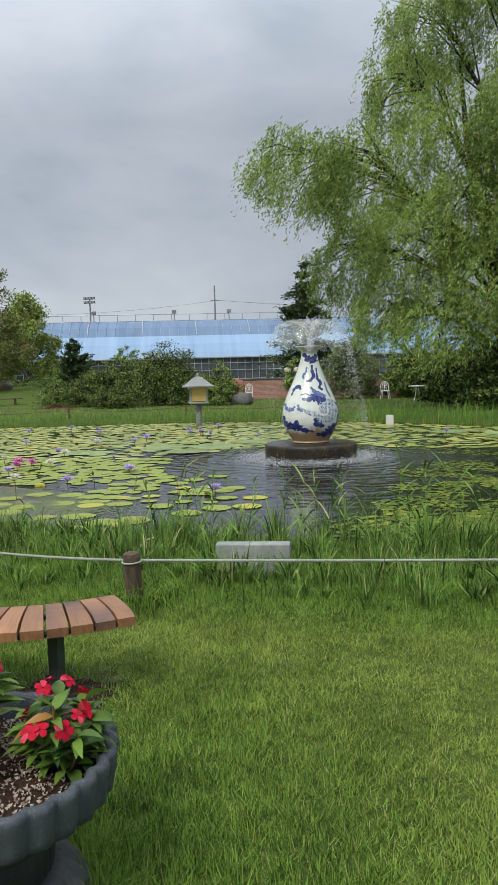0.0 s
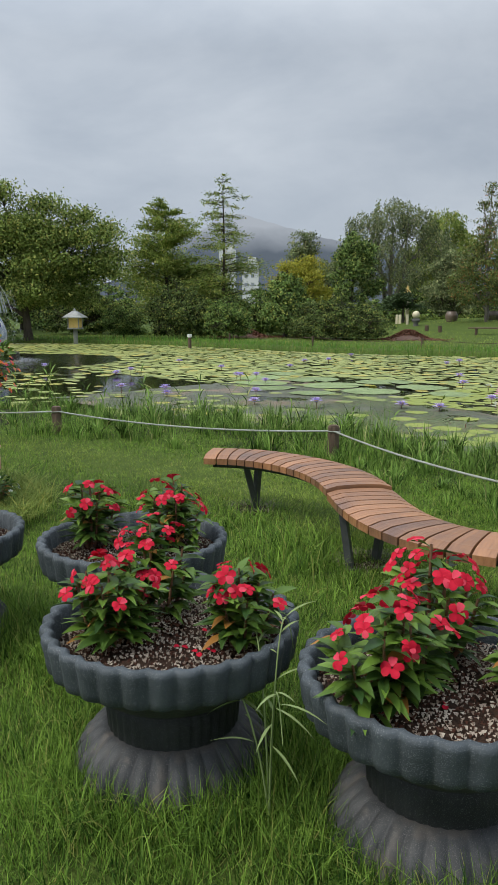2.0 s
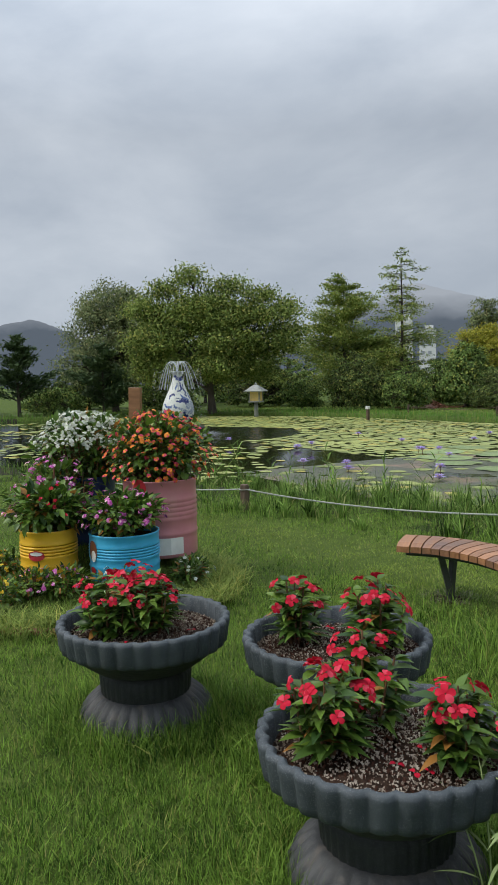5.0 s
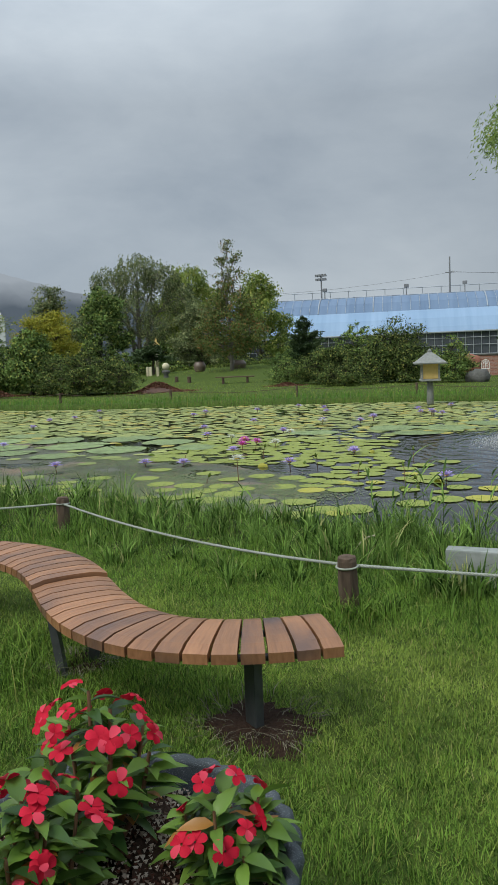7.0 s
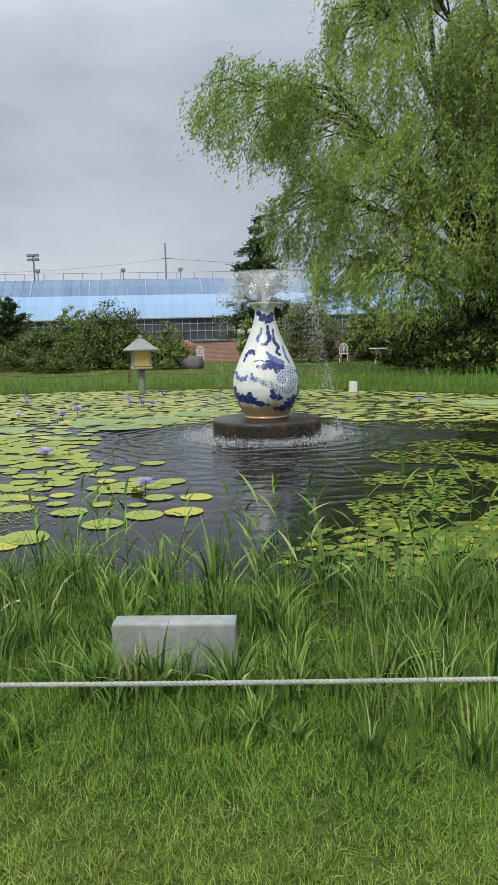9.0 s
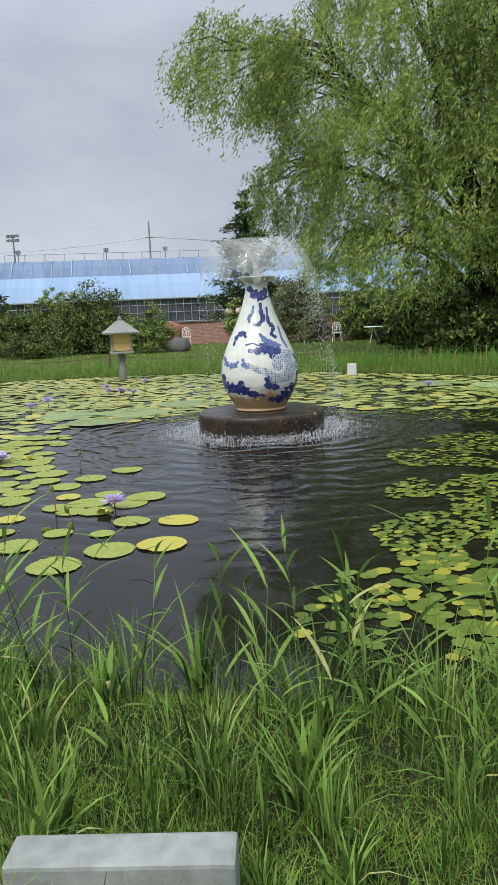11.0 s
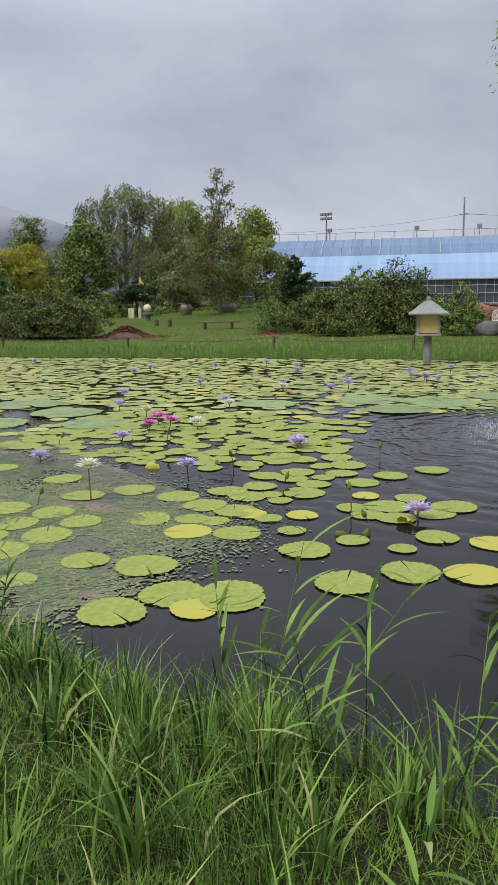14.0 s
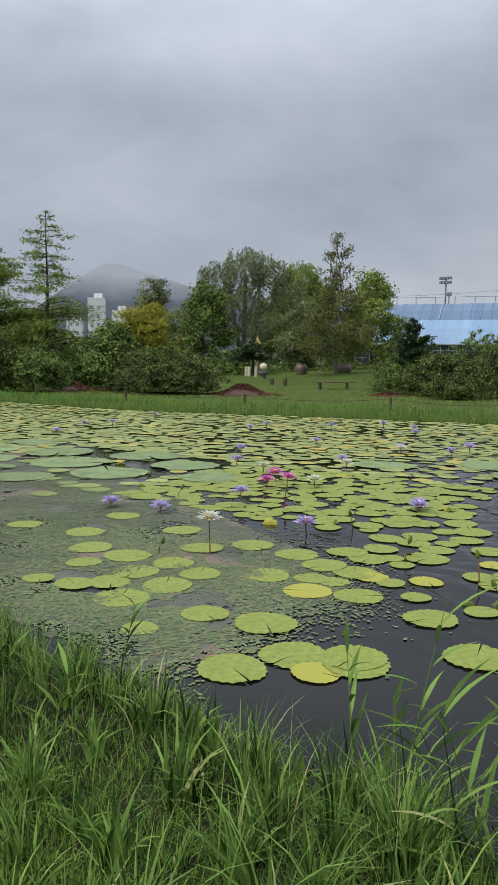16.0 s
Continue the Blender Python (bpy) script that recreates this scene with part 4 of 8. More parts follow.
def conifer(name, xy, height, width, leaf, label, seed, levels=14, n_leaf=7000, needle=0.22, low=0.8, lift=0.1, gap=0.0, trunk_r=0.12, category="conifer", fluff=1.0, slim=0.36, taper=0.8):
    """A straight leader with whorls of boughs, needles in flat sprays along each bough."""
    rs = rnd(seed)
    zs = np.linspace(-0.2, height, 8)
    paths = [(np.c_[np.sin(zs + seed) * 0.03, np.cos(zs) * 0.03, zs], np.linspace(trunk_r, 0.015, 8))]
    leaf_c, leaf_d = [], []
    boughs = []
    for i in range(levels):
        u = i / (levels - 1)
        z = low + (height - low) * u ** 0.92
        reach = width * 0.5 * (1 - u) ** taper * rs.uniform(0.75, 1.15) + 0.18
        for k in range(rs.randint(4, 7)):
            a = rs.uniform(0, TAU)
            z = low + (height - low) * min(1.0, max(0.0, u ** 0.92 + rs.normal(0, 0.5) / levels))
            ln = reach * rs.uniform(0.65, 1.1)
            e = np.array([math.cos(a) * ln, math.sin(a) * ln, z + ln * (lift + rs.uniform(-0.12, 0.12))])
            s = np.array([0, 0, z])
            m = (s + e) / 2 + np.array([0, 0, 0.08 * ln])
            paths.append((np.array([s, m, e]), np.array([0.035 * (1 - u) + 0.012, 0.018, 0.005])))
            boughs.append((s, m, e, ln))
    tot = sum(b[3] for b in boughs)
    for s, m, e, ln in boughs:
        k = max(8, int(n_leaf * ln / tot))
        t = rs.uniform(0.18 + gap, 1.04, k)[:, None]
        p = (1 - t) ** 2 * s + 2 * t * (1 - t) * m + t ** 2 * e
        p = p + rs.normal(0, 1, (k, 3)) * np.array([0.2, 0.2, 0.10]) * (0.5 + 0.35 * ln) * fluff
        dd = (e - s) / ln + rs.normal(0, 0.55, (k, 3))
        leaf_c.append(p)
        leaf_d.append(dd)
    c, d = np.concatenate(leaf_c), np.concatenate(leaf_d)
    k = len(c)
    lv, lf = leaf_arrays(c, d, rs.normal(0, 0.5, (k, 3)) + np.array([0, 0, 1.0]), needle * rs.uniform(0.7, 1.4, k), needle * slim * rs.uniform(0.7, 1.3, k), 0.1)
    tv, tf = tubes(paths, 6)
    t = thing(name, pose(xy[0], xy[1], 0), label, category)
    link_mesh("trunk", tv, tf, M_BARK, t, smooth=True)
    link_mesh("crown", lv, lf, leaf, t)
    return t


def bush(name, xy, height, width, leaf, label, seed, n_leaf=6000, leaf_len=0.15, depth=None, n_lobes=9, category="shrub", spread=0.16):
    rs = rnd(seed)
    depth = depth or width * 0.8
    lobes = []
    for i in range(n_lobes):
        a = i * 2.4 + rs.uniform(-0.3, 0.3)
        q = math.sqrt((i + 0.4) / n_lobes)
        r = width * rs.uniform(0.17, 0.25)
        hz = height * (1 - 0.42 * q * q) - r * 0.75
        lobes.append(((q * width * 0.33 * math.cos(a), q * depth * 0.33 * math.sin(a), max(r * 0.55, hz * rs.uniform(0.55, 1.0))), (r, r * depth / width, r * 0.85)))
        lobes.append(((q * width * 0.36 * math.cos(a + 1), q * depth * 0.36 * math.sin(a + 1), height * 0.28), (r, r, height * 0.28)))
    return tree(name, xy, height, width, 0.15, leaf, label, category, seed, 0.06, int(n_leaf * 1.25), leaf_len * 0.82, leaf_len * 0.42, spread, lobes, fork=0.1)


# the big willow on the far bank
willow("willow_tree", (5.6, 33.0), [((-8.6, -1.5, 9.8), (2.5, 2.2, 1.7)), ((-6.2, -2.2, 9.0), (2.3, 2.2, 2.1)), ((-6.9, 0.5, 6.3), (2.0, 2.0, 1.8)), ((-4.6, -1.0, 12.6), (2.0, 2.0, 2.0)), ((-3.4, 0.5, 15.4), (2.3, 2.2, 2.2)),
        ((-1.2, -1.2, 17.2), (2.6, 2.3, 2.2)), ((1.8, 0.2, 18.0), (2.6, 2.4, 2.2)), ((-4.2, -2.6, 6.6), (2.4, 2.0, 1.9)), ((-3.2, -2.8, 3.7), (2.4, 1.8, 1.5)), ((-5.4, -1.2, 4.0), (1.6, 1.6, 1.3)), ((-1.4, -3.4, 5.2), (2.3, 1.6, 2.0)),
        ((0.8, -3.0, 3.6), (2.3, 1.7, 1.4)), ((-2.4, -2.2, 10.0), (2.0, 2.0, 2.0)), ((0.6, -2.8, 8.4), (2.5, 2.0, 2.3)), ((0.4, -1.8, 12.6), (2.4, 2.2, 2.4)), ((3.2, -2.5, 5.6), (2.5, 2.0, 2.2)), ((3.8, -2.0, 10.5), (2.6, 2.2, 2.6)),
        ((4.2, -1.0, 14.8), (2.6, 2.4, 2.3)), ((4.6, -2.0, 3.2), (2.3, 1.7, 1.3)), ((6.8, -0.5, 8.0), (2.6, 2.4, 2.6)), ((6.6, 0.0, 12.0), (2.6, 2.4, 2.6)), ((-2.6, -3.2, 7.4), (2.3, 1.5, 1.7)), ((1.9, -3.6, 6.4), (2.4, 1.5, 1.8)), ((-0.4, -3.4, 10.4), (2.3, 1.5, 1.8)), ((2.6, -3.2, 8.6), (2.2, 1.5, 1.7))],
       17.5, 0.42, M_WILLOW, "large willow with drooping yellow-green leafy branches by the pond", 11, 9800, 0.185, strand=(0.6, 1.75), trunks=3, leaves_per=29)
bush("shade_shrub", (9.6, 31.5), 2.7, 7.5, M_SHRUB, "dark green shrub thicket beneath the willow", 71, 5000, 0.2)
conifer("spruce_tree", (-6.2, 56.0), 9.3, 6.0, M_CONIFER, "dark green conifer with layered boughs behind the garden wall", 12, 14, 11000, 0.36, fluff=1.3)
bush("flowering_bush", (-2.1, 43.8), 4.3, 3.6, M_GREY_LEAF, "tall grey-green bush sprinkled with small white flowers", 13, 8000, 0.15)
bush("dark_hedge_bush", (1.2, 44.5), 3.2, 4.5, M_BROADLEAF, "dark leafy bush in front of the brick wall", 14, 5000, 0.2)
bush("dark_hedge_bush", (-5.0, 46.2), 3.0, 3.2, M_BROADLEAF, "dark leafy bush in front of the brick wall", 15, 4000, 0.2)

# shrubs before the greenhouse
conifer("young_pine", (-18.0, 42.0), 3.7, 2.6, M_CONIFER, "young dark green pine on the far lawn", 21, 9, 4500, 0.26, low=0.4, lift=0.5)
bush("round_shrub", (-15.4, 39.5), 2.75, 4.2, M_SHRUB, "dense dark green shrub at the pond bank", 22, 9000, 0.15)
bush("round_shrub", (-11.9, 39.8), 3.5, 4.8, M_SHRUB, "tall loose green shrub with upright shoots", 23, 9500, 0.16, spread=0.24)
bush("round_shrub", (-8.75, 38.6), 2.25, 2.7, M_BROADLEAF, "small round dark green shrub", 24, 5000, 0.14)
bush("round_shrub", (-13.6, 36.9), 1.55, 3.0, M_SHRUB, "low dark green shrub at the pond bank", 25, 4500, 0.13)
bush("round_shrub", (-18.2, 39.6), 1.7, 2.2, M_BROADLEAF, "small dark shrub on the far lawn", 26, 3000, 0.13)

# mid and far trees across the pond
tree("thin_red_tree", (-27.8, 50.3), 10.2, 3.6, 2.0, M_RUST_LEAF, "slender tree with sparse rusty green leaves", seed=31, trunk_r=0.17, n_leaf=9500, leaf_len=0.17, leaf_w=0.1, spread=0.26, n_lobes=12, bark=M_PALE_BARK,
     lobes=[((0.1, 0, 2.6), (2.7, 2.2, 0.9)), ((-2.2, 0.8, 3.6), (1.5, 1.3, 0.9)), ((2.1, -0.8, 3.5), (1.5, 1.3, 0.9)), ((0, 0, 4.3), (2.4, 2.0, 0.9)), ((-1.3, 0.4, 5.3), (1.4, 1.2, 0.8)), ((1.3, -0.4, 5.5), (1.3, 1.2, 0.8)), ((0.1, 0, 6.4), (1.3, 1.1, 0.8)), ((-0.5, 0, 7.5), (0.7, 0.6, 0.6)), ((0.6, 0, 7.7), (0.6, 0.5, 0.6)), ((-0.6, 0, 8.8), (0.3, 0.3, 0.6)), ((0.6, 0, 9.0), (0.3, 0.3, 0.5)), ((0, 0, 9.7), (0.2, 0.2, 0.4))])
tree("broadleaf_tree", (-32.0, 63.0), 9.2, 6.4, 1.2, M_BRIGHT_LEAF, "round bright green tree", seed=32, n_leaf=9000, leaf_len=0.26, leaf_w=0.13, spread=0.36)
willow("grey_willow", (-44.0, 61.0), [((0, 0, 10.2), (2.0, 2.0, 1.8)), ((-2.2, -1.4, 9.0), (2.0, 1.8, 1.7)), ((2.0, 1.0, 9.6), (2.0, 1.8, 1.6)), ((3.4, 1.8, 7.4), (1.9, 1.8, 1.7)), ((-3.0, -2.0, 6.6), (2.0, 1.8, 1.7)), ((0.4, -0.5, 7.2), (2.0, 1.8, 1.6)), ((1.6, 0.2, 4.9), (2.0, 1.7, 1.4)), ((-1.6, -1, 4.8), (2.0, 1.7, 1.3))],
       11.8, 0.3, M_GREY_LEAF, "tall grey-green willow with pale bare limbs", 33, 1700, 0.28, strand=(0.6, 1.6), trunks=3, bark=M_PALE_BARK, leaves_per=16)
tree("dark_tree", (-43.4, 54.5), 8.2, 5.0, 1.0, M_BROADLEAF, "dark green tree with spreading limbs", seed=34, n_leaf=8000, leaf_len=0.24, leaf_w=0.12, spread=0.3)
willow("far_willow", (-44.6, 71.0), [((0, 0, 10), (2.0, 2.0, 1.8)), ((1.6, 0.8, 7.8), (2.0, 2, 1.8)), ((-1.5, -1, 7.4), (2.0, 2, 1.8)), ((0, 0, 5), (2.6, 2.2, 1.7))], 11.6, 0.25, M_BRIGHT_LEAF, "light green willow far behind the pond", 35, 1300, 0.38, leaves_per=16)
tree("dark_tree", (-37.5, 61.5), 6.9, 6.0, 0.6, M_GREY_LEAF, "low grey-green tree among the others", seed=36, n_leaf=6000, leaf_len=0.26, leaf_w=0.13)
tree("cone_shaped_tree", (-49.5, 54.7), 9.0, 4.6, 1.2, M_GREY_LEAF, "rounded grey-green tree behind the yellow one", seed=37, n_leaf=6000, leaf_len=0.24, leaf_w=0.12)
tree("yellowing_tree", (-41.6, 45.6), 5.9, 5.6, 1.2, M_YELLOW_LEAF, "tree with yellowing leaves", seed=38, n_leaf=6500, leaf_len=0.2, leaf_w=0.1)
bush("ivy_mound", (-25.9, 31.6), 2.75, 6.2, M_SHRUB, "large dome-shaped bush covered in dense creeper", 39, 16000, 0.14, depth=4.2, n_lobes=14, spread=0.13)
tree("creeper_tree", (-29.9, 31.9), 3.55, 3.3, 0.2, M_BROADLEAF, "dark creeper-clad small tree beside the dome-shaped bush", seed=40, n_leaf=8000, leaf_len=0.17, leaf_w=0.1, spread=0.2)
conifer("tall_cypress", (-35.6, 32.3), 9.6, 6.2, M_BRIGHT_LEAF, "tall thin deciduous conifer with open feathery boughs", 41, 19, 9500, 0.2, low=1.2, lift=0.04, gap=0.1, trunk_r=0.15, fluff=0.95, slim=0.28, taper=0.7)
conifer("spreading_cypress", (-40.0, 31.2), 8.1, 9.4, M_BRIGHT_LEAF, "broad feathery bright green deciduous conifer", 42, 18, 36000, 0.22, low=0.8, lift=0.3, trunk_r=0.18, fluff=1.05, slim=0.32, taper=0.6)
bush("thicket", (-33.4, 26.8), 3.7, 4.4, M_SHRUB, "thicket of tall dark green shrubs under the cypresses", 43, 9000, 0.17)
bush("thicket", (-30.8, 28.0), 2.6, 3.2, M_BROADLEAF, "dark green shrub under the cypresses", 44, 6000, 0.16)
bush("thicket", (-37.2, 25.8), 2.4, 3.0, M_BROADLEAF, "dark green shrub behind the stone lantern", 45, 5000, 0.16)
bush("thicket", (-35.5, 39.5), 3.0, 5.0, M_BROADLEAF, "dark green shrub row on the far lawn", 46, 6000, 0.2)
bush("thicket", (-45.0, 38.0), 3.6, 6.5, M_BROADLEAF, "dark green shrub row behind the trees", 47, 6000, 0.24)
conifer("flat_pine", (-35.4, 51.0), 3.0, 4.2, M_CONIFER, "low flat-topped garden pine", 48, 5, 4000, 0.26, low=1.7, lift=0.02)
bush("thicket", (-39.5, 55.0), 2.6, 8.0, M_BROADLEAF, "dark green shrubs behind the garden pine", 49, 6000, 0.24)
bush("thicket", (-25.5, 56.5), 2.4, 6.0, M_BROADLEAF, "dark green shrubs behind the thin tree", 50, 5000, 0.22)
bush("thicket", (-31.5, 58.0), 2.6, 5.5, M_SHRUB, "green shrubs behind the clay jars", 51, 5000, 0.22)
bush("thicket", (-21.8, 50.5), 2.2, 4.4, M_BROADLEAF, "dark green shrubs beside the young pine", 52, 4500, 0.2)
tree("spreading_oak", (-38.0, 20.2), 8.05, 8.4, 1.4, M_OAK_LEAF, "broad green tree with layered branches on the far bank", seed=53, trunk_r=0.26, n_leaf=44000, leaf_len=0.16, leaf_w=0.095, spread=0.42,
     lobes=[((-1.1, -2.0, 4.9), (1.5, 1.4, 0.8)), ((0.8, 1.5, 5.6), (1.3, 1.2, 0.6)), ((-0.6, -1.4, 5.6), (1.4, 1.2, 0.6)), ((0, -1.2, 7.6), (0.9, 0.9, 0.45)), ((0.4, 0.9, 7.1), (1.0, 1.0, 0.45)), ((-1.6, -2.2, 7.0), (1.0, 0.9, 0.45)), ((1.5, 2.4, 6.5), (1.1, 1.0, 0.4)), ((2.2, 2.6, 5.3), (1.5, 1.3, 0.5)), ((2.0, 4.2, 5.9), (0.9, 0.9, 0.35)), ((-2.2, -3.0, 5.9), (1.2, 1.2, 0.6)), ((0, -0.4, 6.1), (1.8, 1.8, 0.55)), ((0.3, 0.4, 5.1), (2.0, 1.9, 0.6)), ((1.4, 4.3, 4.6), (1.1, 1.0, 0.4)),
            ((1.6, 3.0, 3.9), (1.7, 1.5, 0.7)), ((-1.2, -3.0, 4.0), (1.8, 1.6, 0.8)), ((0.8, 0.6, 4.0), (2.0, 1.8, 0.8)), ((0.4, 2.4, 2.7), (1.9, 1.6, 0.8)), ((-1.5, -2.4, 2.6), (1.8, 1.7, 0.9)), ((0.5, 0, 2.6), (2.0, 1.8, 0.8))])
tree("dark_round_tree", (-46.0, 17.4), 8.3, 7.0, 1.0, M_GREY_LEAF, "dark grey-green round tree behind the oak", seed=54, trunk_r=0.24, n_leaf=20000, leaf_len=0.19, leaf_w=0.09, spread=0.36, n_lobes=13)
conifer("young_pine", (-42.0, 15.2), 4.0, 4.2, M_CONIFER, "dark green young pine on the far bank", 55, 9, 5000, 0.3, low=0.4, lift=0.4)
conifer("young_pine", (-44.0, 10.8), 4.6, 3.4, M_CONIFER, "dark green young pine beyond the pond", 56, 10, 4500, 0.3, low=0.9, lift=0.45)
conifer("young_pine", (-47.5, 8.0), 3.8, 3.2, M_CONIFER, "dark green young pine beyond the pond", 57, 9, 4000, 0.3, low=0.6, lift=0.45)
bush("thicket", (-41.5, 18.8), 2.3, 5.0, M_BROADLEAF, "dark shrubs under the oak", 58, 5500, 0.19)
bush("thicket", (-46.5, 13.5), 2.2, 5.0, M_BROADLEAF, "dark shrubs between the young pines", 59, 4500, 0.2)
tree("far_tree", (-60.0, 70.0), 7.5, 9.0, 0.8, M_GREY_LEAF, "far grey-green tree behind the garden", seed=60, n_leaf=5000, leaf_len=0.35, leaf_w=0.18, group="far trees")
tree("far_tree", (-57.0, 47.0), 6.0, 8.0, 0.6, M_BROADLEAF, "far dark green tree behind the garden", seed=61, n_leaf=5000, leaf_len=0.32, leaf_w=0.16, group="far trees")
tree("far_tree", (-58.0, 30.0), 5.5, 9.0, 0.4, M_BROADLEAF, "far dark green tree behind the garden", seed=62, n_leaf=5000, leaf_len=0.32, leaf_w=0.16, group="far trees")
tree("far_tree", (-52.0, 24.0), 5.0, 8.0, 0.4, M_BROADLEAF, "far dark green tree behind the garden", seed=63, n_leaf=5000, leaf_len=0.3, leaf_w=0.15, group="far trees")
tree("far_tree", (-50.0, 75.0), 6.0, 9.0, 0.6, M_BROADLEAF, "far dark green tree behind the garden", seed=64, n_leaf=5000, leaf_len=0.35, leaf_w=0.18, group="far trees")

for i, (x, y, h, w) in enumerate(((-44.5, 27.5, 3.4, 7), (-50, 33, 4.2, 9), (-41.5, 36.5, 3.2, 6), (-50.5, 43, 4.4, 9), (-46.5, 50.0, 3.6, 7), (-40.0, 66, 4.2, 9), (-32.0, 70, 3.6, 8), (-24.0, 66, 3.2, 7), (-53, 18, 4.0, 8), (-52, 9, 3.2, 7))):
    bush("hedge_bush", (x, y), h * 1.3, w, M_BROADLEAF if i % 2 else M_SHRUB, "dark green bush of the hedge behind the garden", 80 + i, 5500, 0.24, n_lobes=8)["group"] = "hedge bushes"

for i, (x, y, h, w) in enumerate(((4.5, 44.0, 4.6, 6), (9.0, 43.0, 5.4, 7), (13.5, 40.5, 5.6, 7), (8.8, 37.5, 3.4, 6), (13.0, 34.5, 3.6, 6), (4.6, 31.2, 2.3, 4.2), (8.4, 29.6, 2.9, 5.0), (2.9, 34.5, 1.6, 2.6))):
    bush("shade_shrub", (x, y), h, w, M_SHRUB, "dark green shrub thicket beneath the willow", 110 + i, 7000, 0.22, n_lobes=9)["group"] = "shade shrubs"
for i, (x, y, h, w) in enumerate(((-33.6, 33.6, 3.4, 4.0), (-31.8, 34.6, 2.8, 3.4), (-38.2, 34.6, 3.6, 4.6))):
    bush("thicket", (x, y), h, w, M_BROADLEAF, "dark green shrub behind the cypress", 120 + i, 6000, 0.18)


# ---- greenhouse, road rail, poles, wall, apartments ----
def greenhouse():
    """A long hoop house: film roof in bays, a shaded upper band, glazed lattice sides."""
    ax, ay, bx, by = -46.0, 76.6, 16.0, 96.1
    yaw = math.atan2(by - ay, bx - ax)
    length = math.hypot(bx - ax, by - ay)
    t = thing("greenhouse", pose(ax, ay, 0, 0, 0, math.degrees(yaw)), "long blue film-covered greenhouse with a dark lattice side", "greenhouse")
    prof = [(0.0, 3.45), (0.5, 4.1), (1.5, 5.1), (2.8, 6.0), (3.0, 6.12), (4.4, 7.2), (6.2, 7.95), (8.0, 8.2), (11.0, 7.6), (14.0, 5.5), (16.0, 3.45)]
    nb = 62
    xs = np.linspace(0, length, nb + 1)
    for nm, rng, mt in (("roof_film", range(0, 5), M_FILM), ("shade_film", range(4, 11), M_FILM_DARK)):
        pr = [prof[i] for i in rng]
        v = np.array([[x, y, z] for i, (y, z) in enumerate(pr) for k, x in enumerate(xs)])
        g = np.arange(len(v)).reshape(len(pr), nb + 1)
        link_mesh(nm, v, np.stack([g[:-1, :-1], g[:-1, 1:], g[1:, 1:], g[1:, :-1]], -1).reshape(-1, 4), mt, t)
    paths = []
    for i in range(0, nb + 1, 1):
        r = 0.07 if i % 6 == 0 else 0.022
        paths.append((np.array([[xs[i], y, z + 0.09] for y, z in prof[4:8]]), np.full(4, r)))
    hv, hf = tubes(paths, 5)
    link_mesh("hoop_frame", hv, hf, M_GALV, t)
    lat = [(np.array([[x, -0.05, 0], [x, -0.05, 3.45]]), np.array([0.035, 0.035])) for x in np.linspace(0, length, 80)]
    lat += [(np.array([[0, -0.07, z], [length, -0.07, z]]), np.array([0.03, 0.03])) for z in (1.0, 2.0, 2.8, 3.42)]
    sv, sf = tubes(lat, 4)
    link_mesh("side_frame", sv, sf, M_GALV, t)
    part("side_wall", box_bm((length, 0.1, 3.4), (length / 2, 0.1, 1.7)), M_WINDOW_FAR, t)
    part("gutter", box_bm((length, 0.25, 0.16), (length / 2, -0.15, 3.45), 0.03), M_GALV, t)
    for e in (0.06, length - 0.06):
        bm = bmesh.new()
        bm.faces.new([bm.verts.new((e, y, z)) for y, z in [(0, 0)] + prof + [(16, 0)]])
        bmesh.ops.solidify(bm, geom=bm.faces[:], thickness=0.05)
        part("gable_end", bm, M_FILM, t)
    rail = thing("road_rail", pose(ax, ay, 0, 0, 0, math.degrees(yaw)), "grey metal railing of a raised road behind the greenhouse", "railing")
    rp = [(np.array([[-5, 17.5, z], [length + 10, 17.5, z]]), np.array([0.05, 0.05])) for z in (8.9, 9.75)]
    rv, rf = tubes(rp, 5)
    link_mesh("rail_bar", rv, rf, M_GALV, rail)
    first = None
    for x in np.arange(-4, length + 9, 2.4):
        if first is None:
            pv, pf = tubes([(np.array([[0, 0, 7.0], [0, 0, 9.8]]), np.array([0.05, 0.05]))], 5)
            first = link_mesh("rail_post", pv, pf, M_GALV, rail)
            first.matrix_basis = pose(x, 17.5, 0)
        else:
            share(first, pose(x, 17.5, 0), rail)
    part("road_bank", box_bm((length + 20, 3.0, 8.2), (length / 2, 19.2, 4.1), 0.2), M_CONCRETE, rail)


greenhouse()


def pole(xy, height, label, lamps):
    t = thing("utility_pole", pose(*xy, 0), label, "pole")
    v, f = tubes([(np.array([[0, 0, 0], [0, 0, height]]), np.array([0.16, 0.09]))], 8)
    link_mesh("mast", v, f, M_POLE, t, smooth=True)
    if lamps:
        for z in (height - 0.1, height - 0.6):
            part("cross_bar", box_bm((1.5, 0.1, 0.1), (0, 0, z)), M_POLE, t)
            for x in (-0.6, -0.2, 0.2, 0.6):
                part("floodlight", box_bm((0.3, 0.26, 0.32), (x, -0.16, z + 0.1), 0.04), M_POLE, t)
    else:
        part("cross_arm", box_bm((1.1, 0.1, 0.1), (0, 0, height - 1.9)), M_POLE, t)
        for x in (-0.45, 0, 0.45):
            part("insulator", box_bm((0.08, 0.08, 0.2), (x, 0, height - 1.76), 0.02), M_WHITE_PAINT, t)
    return t


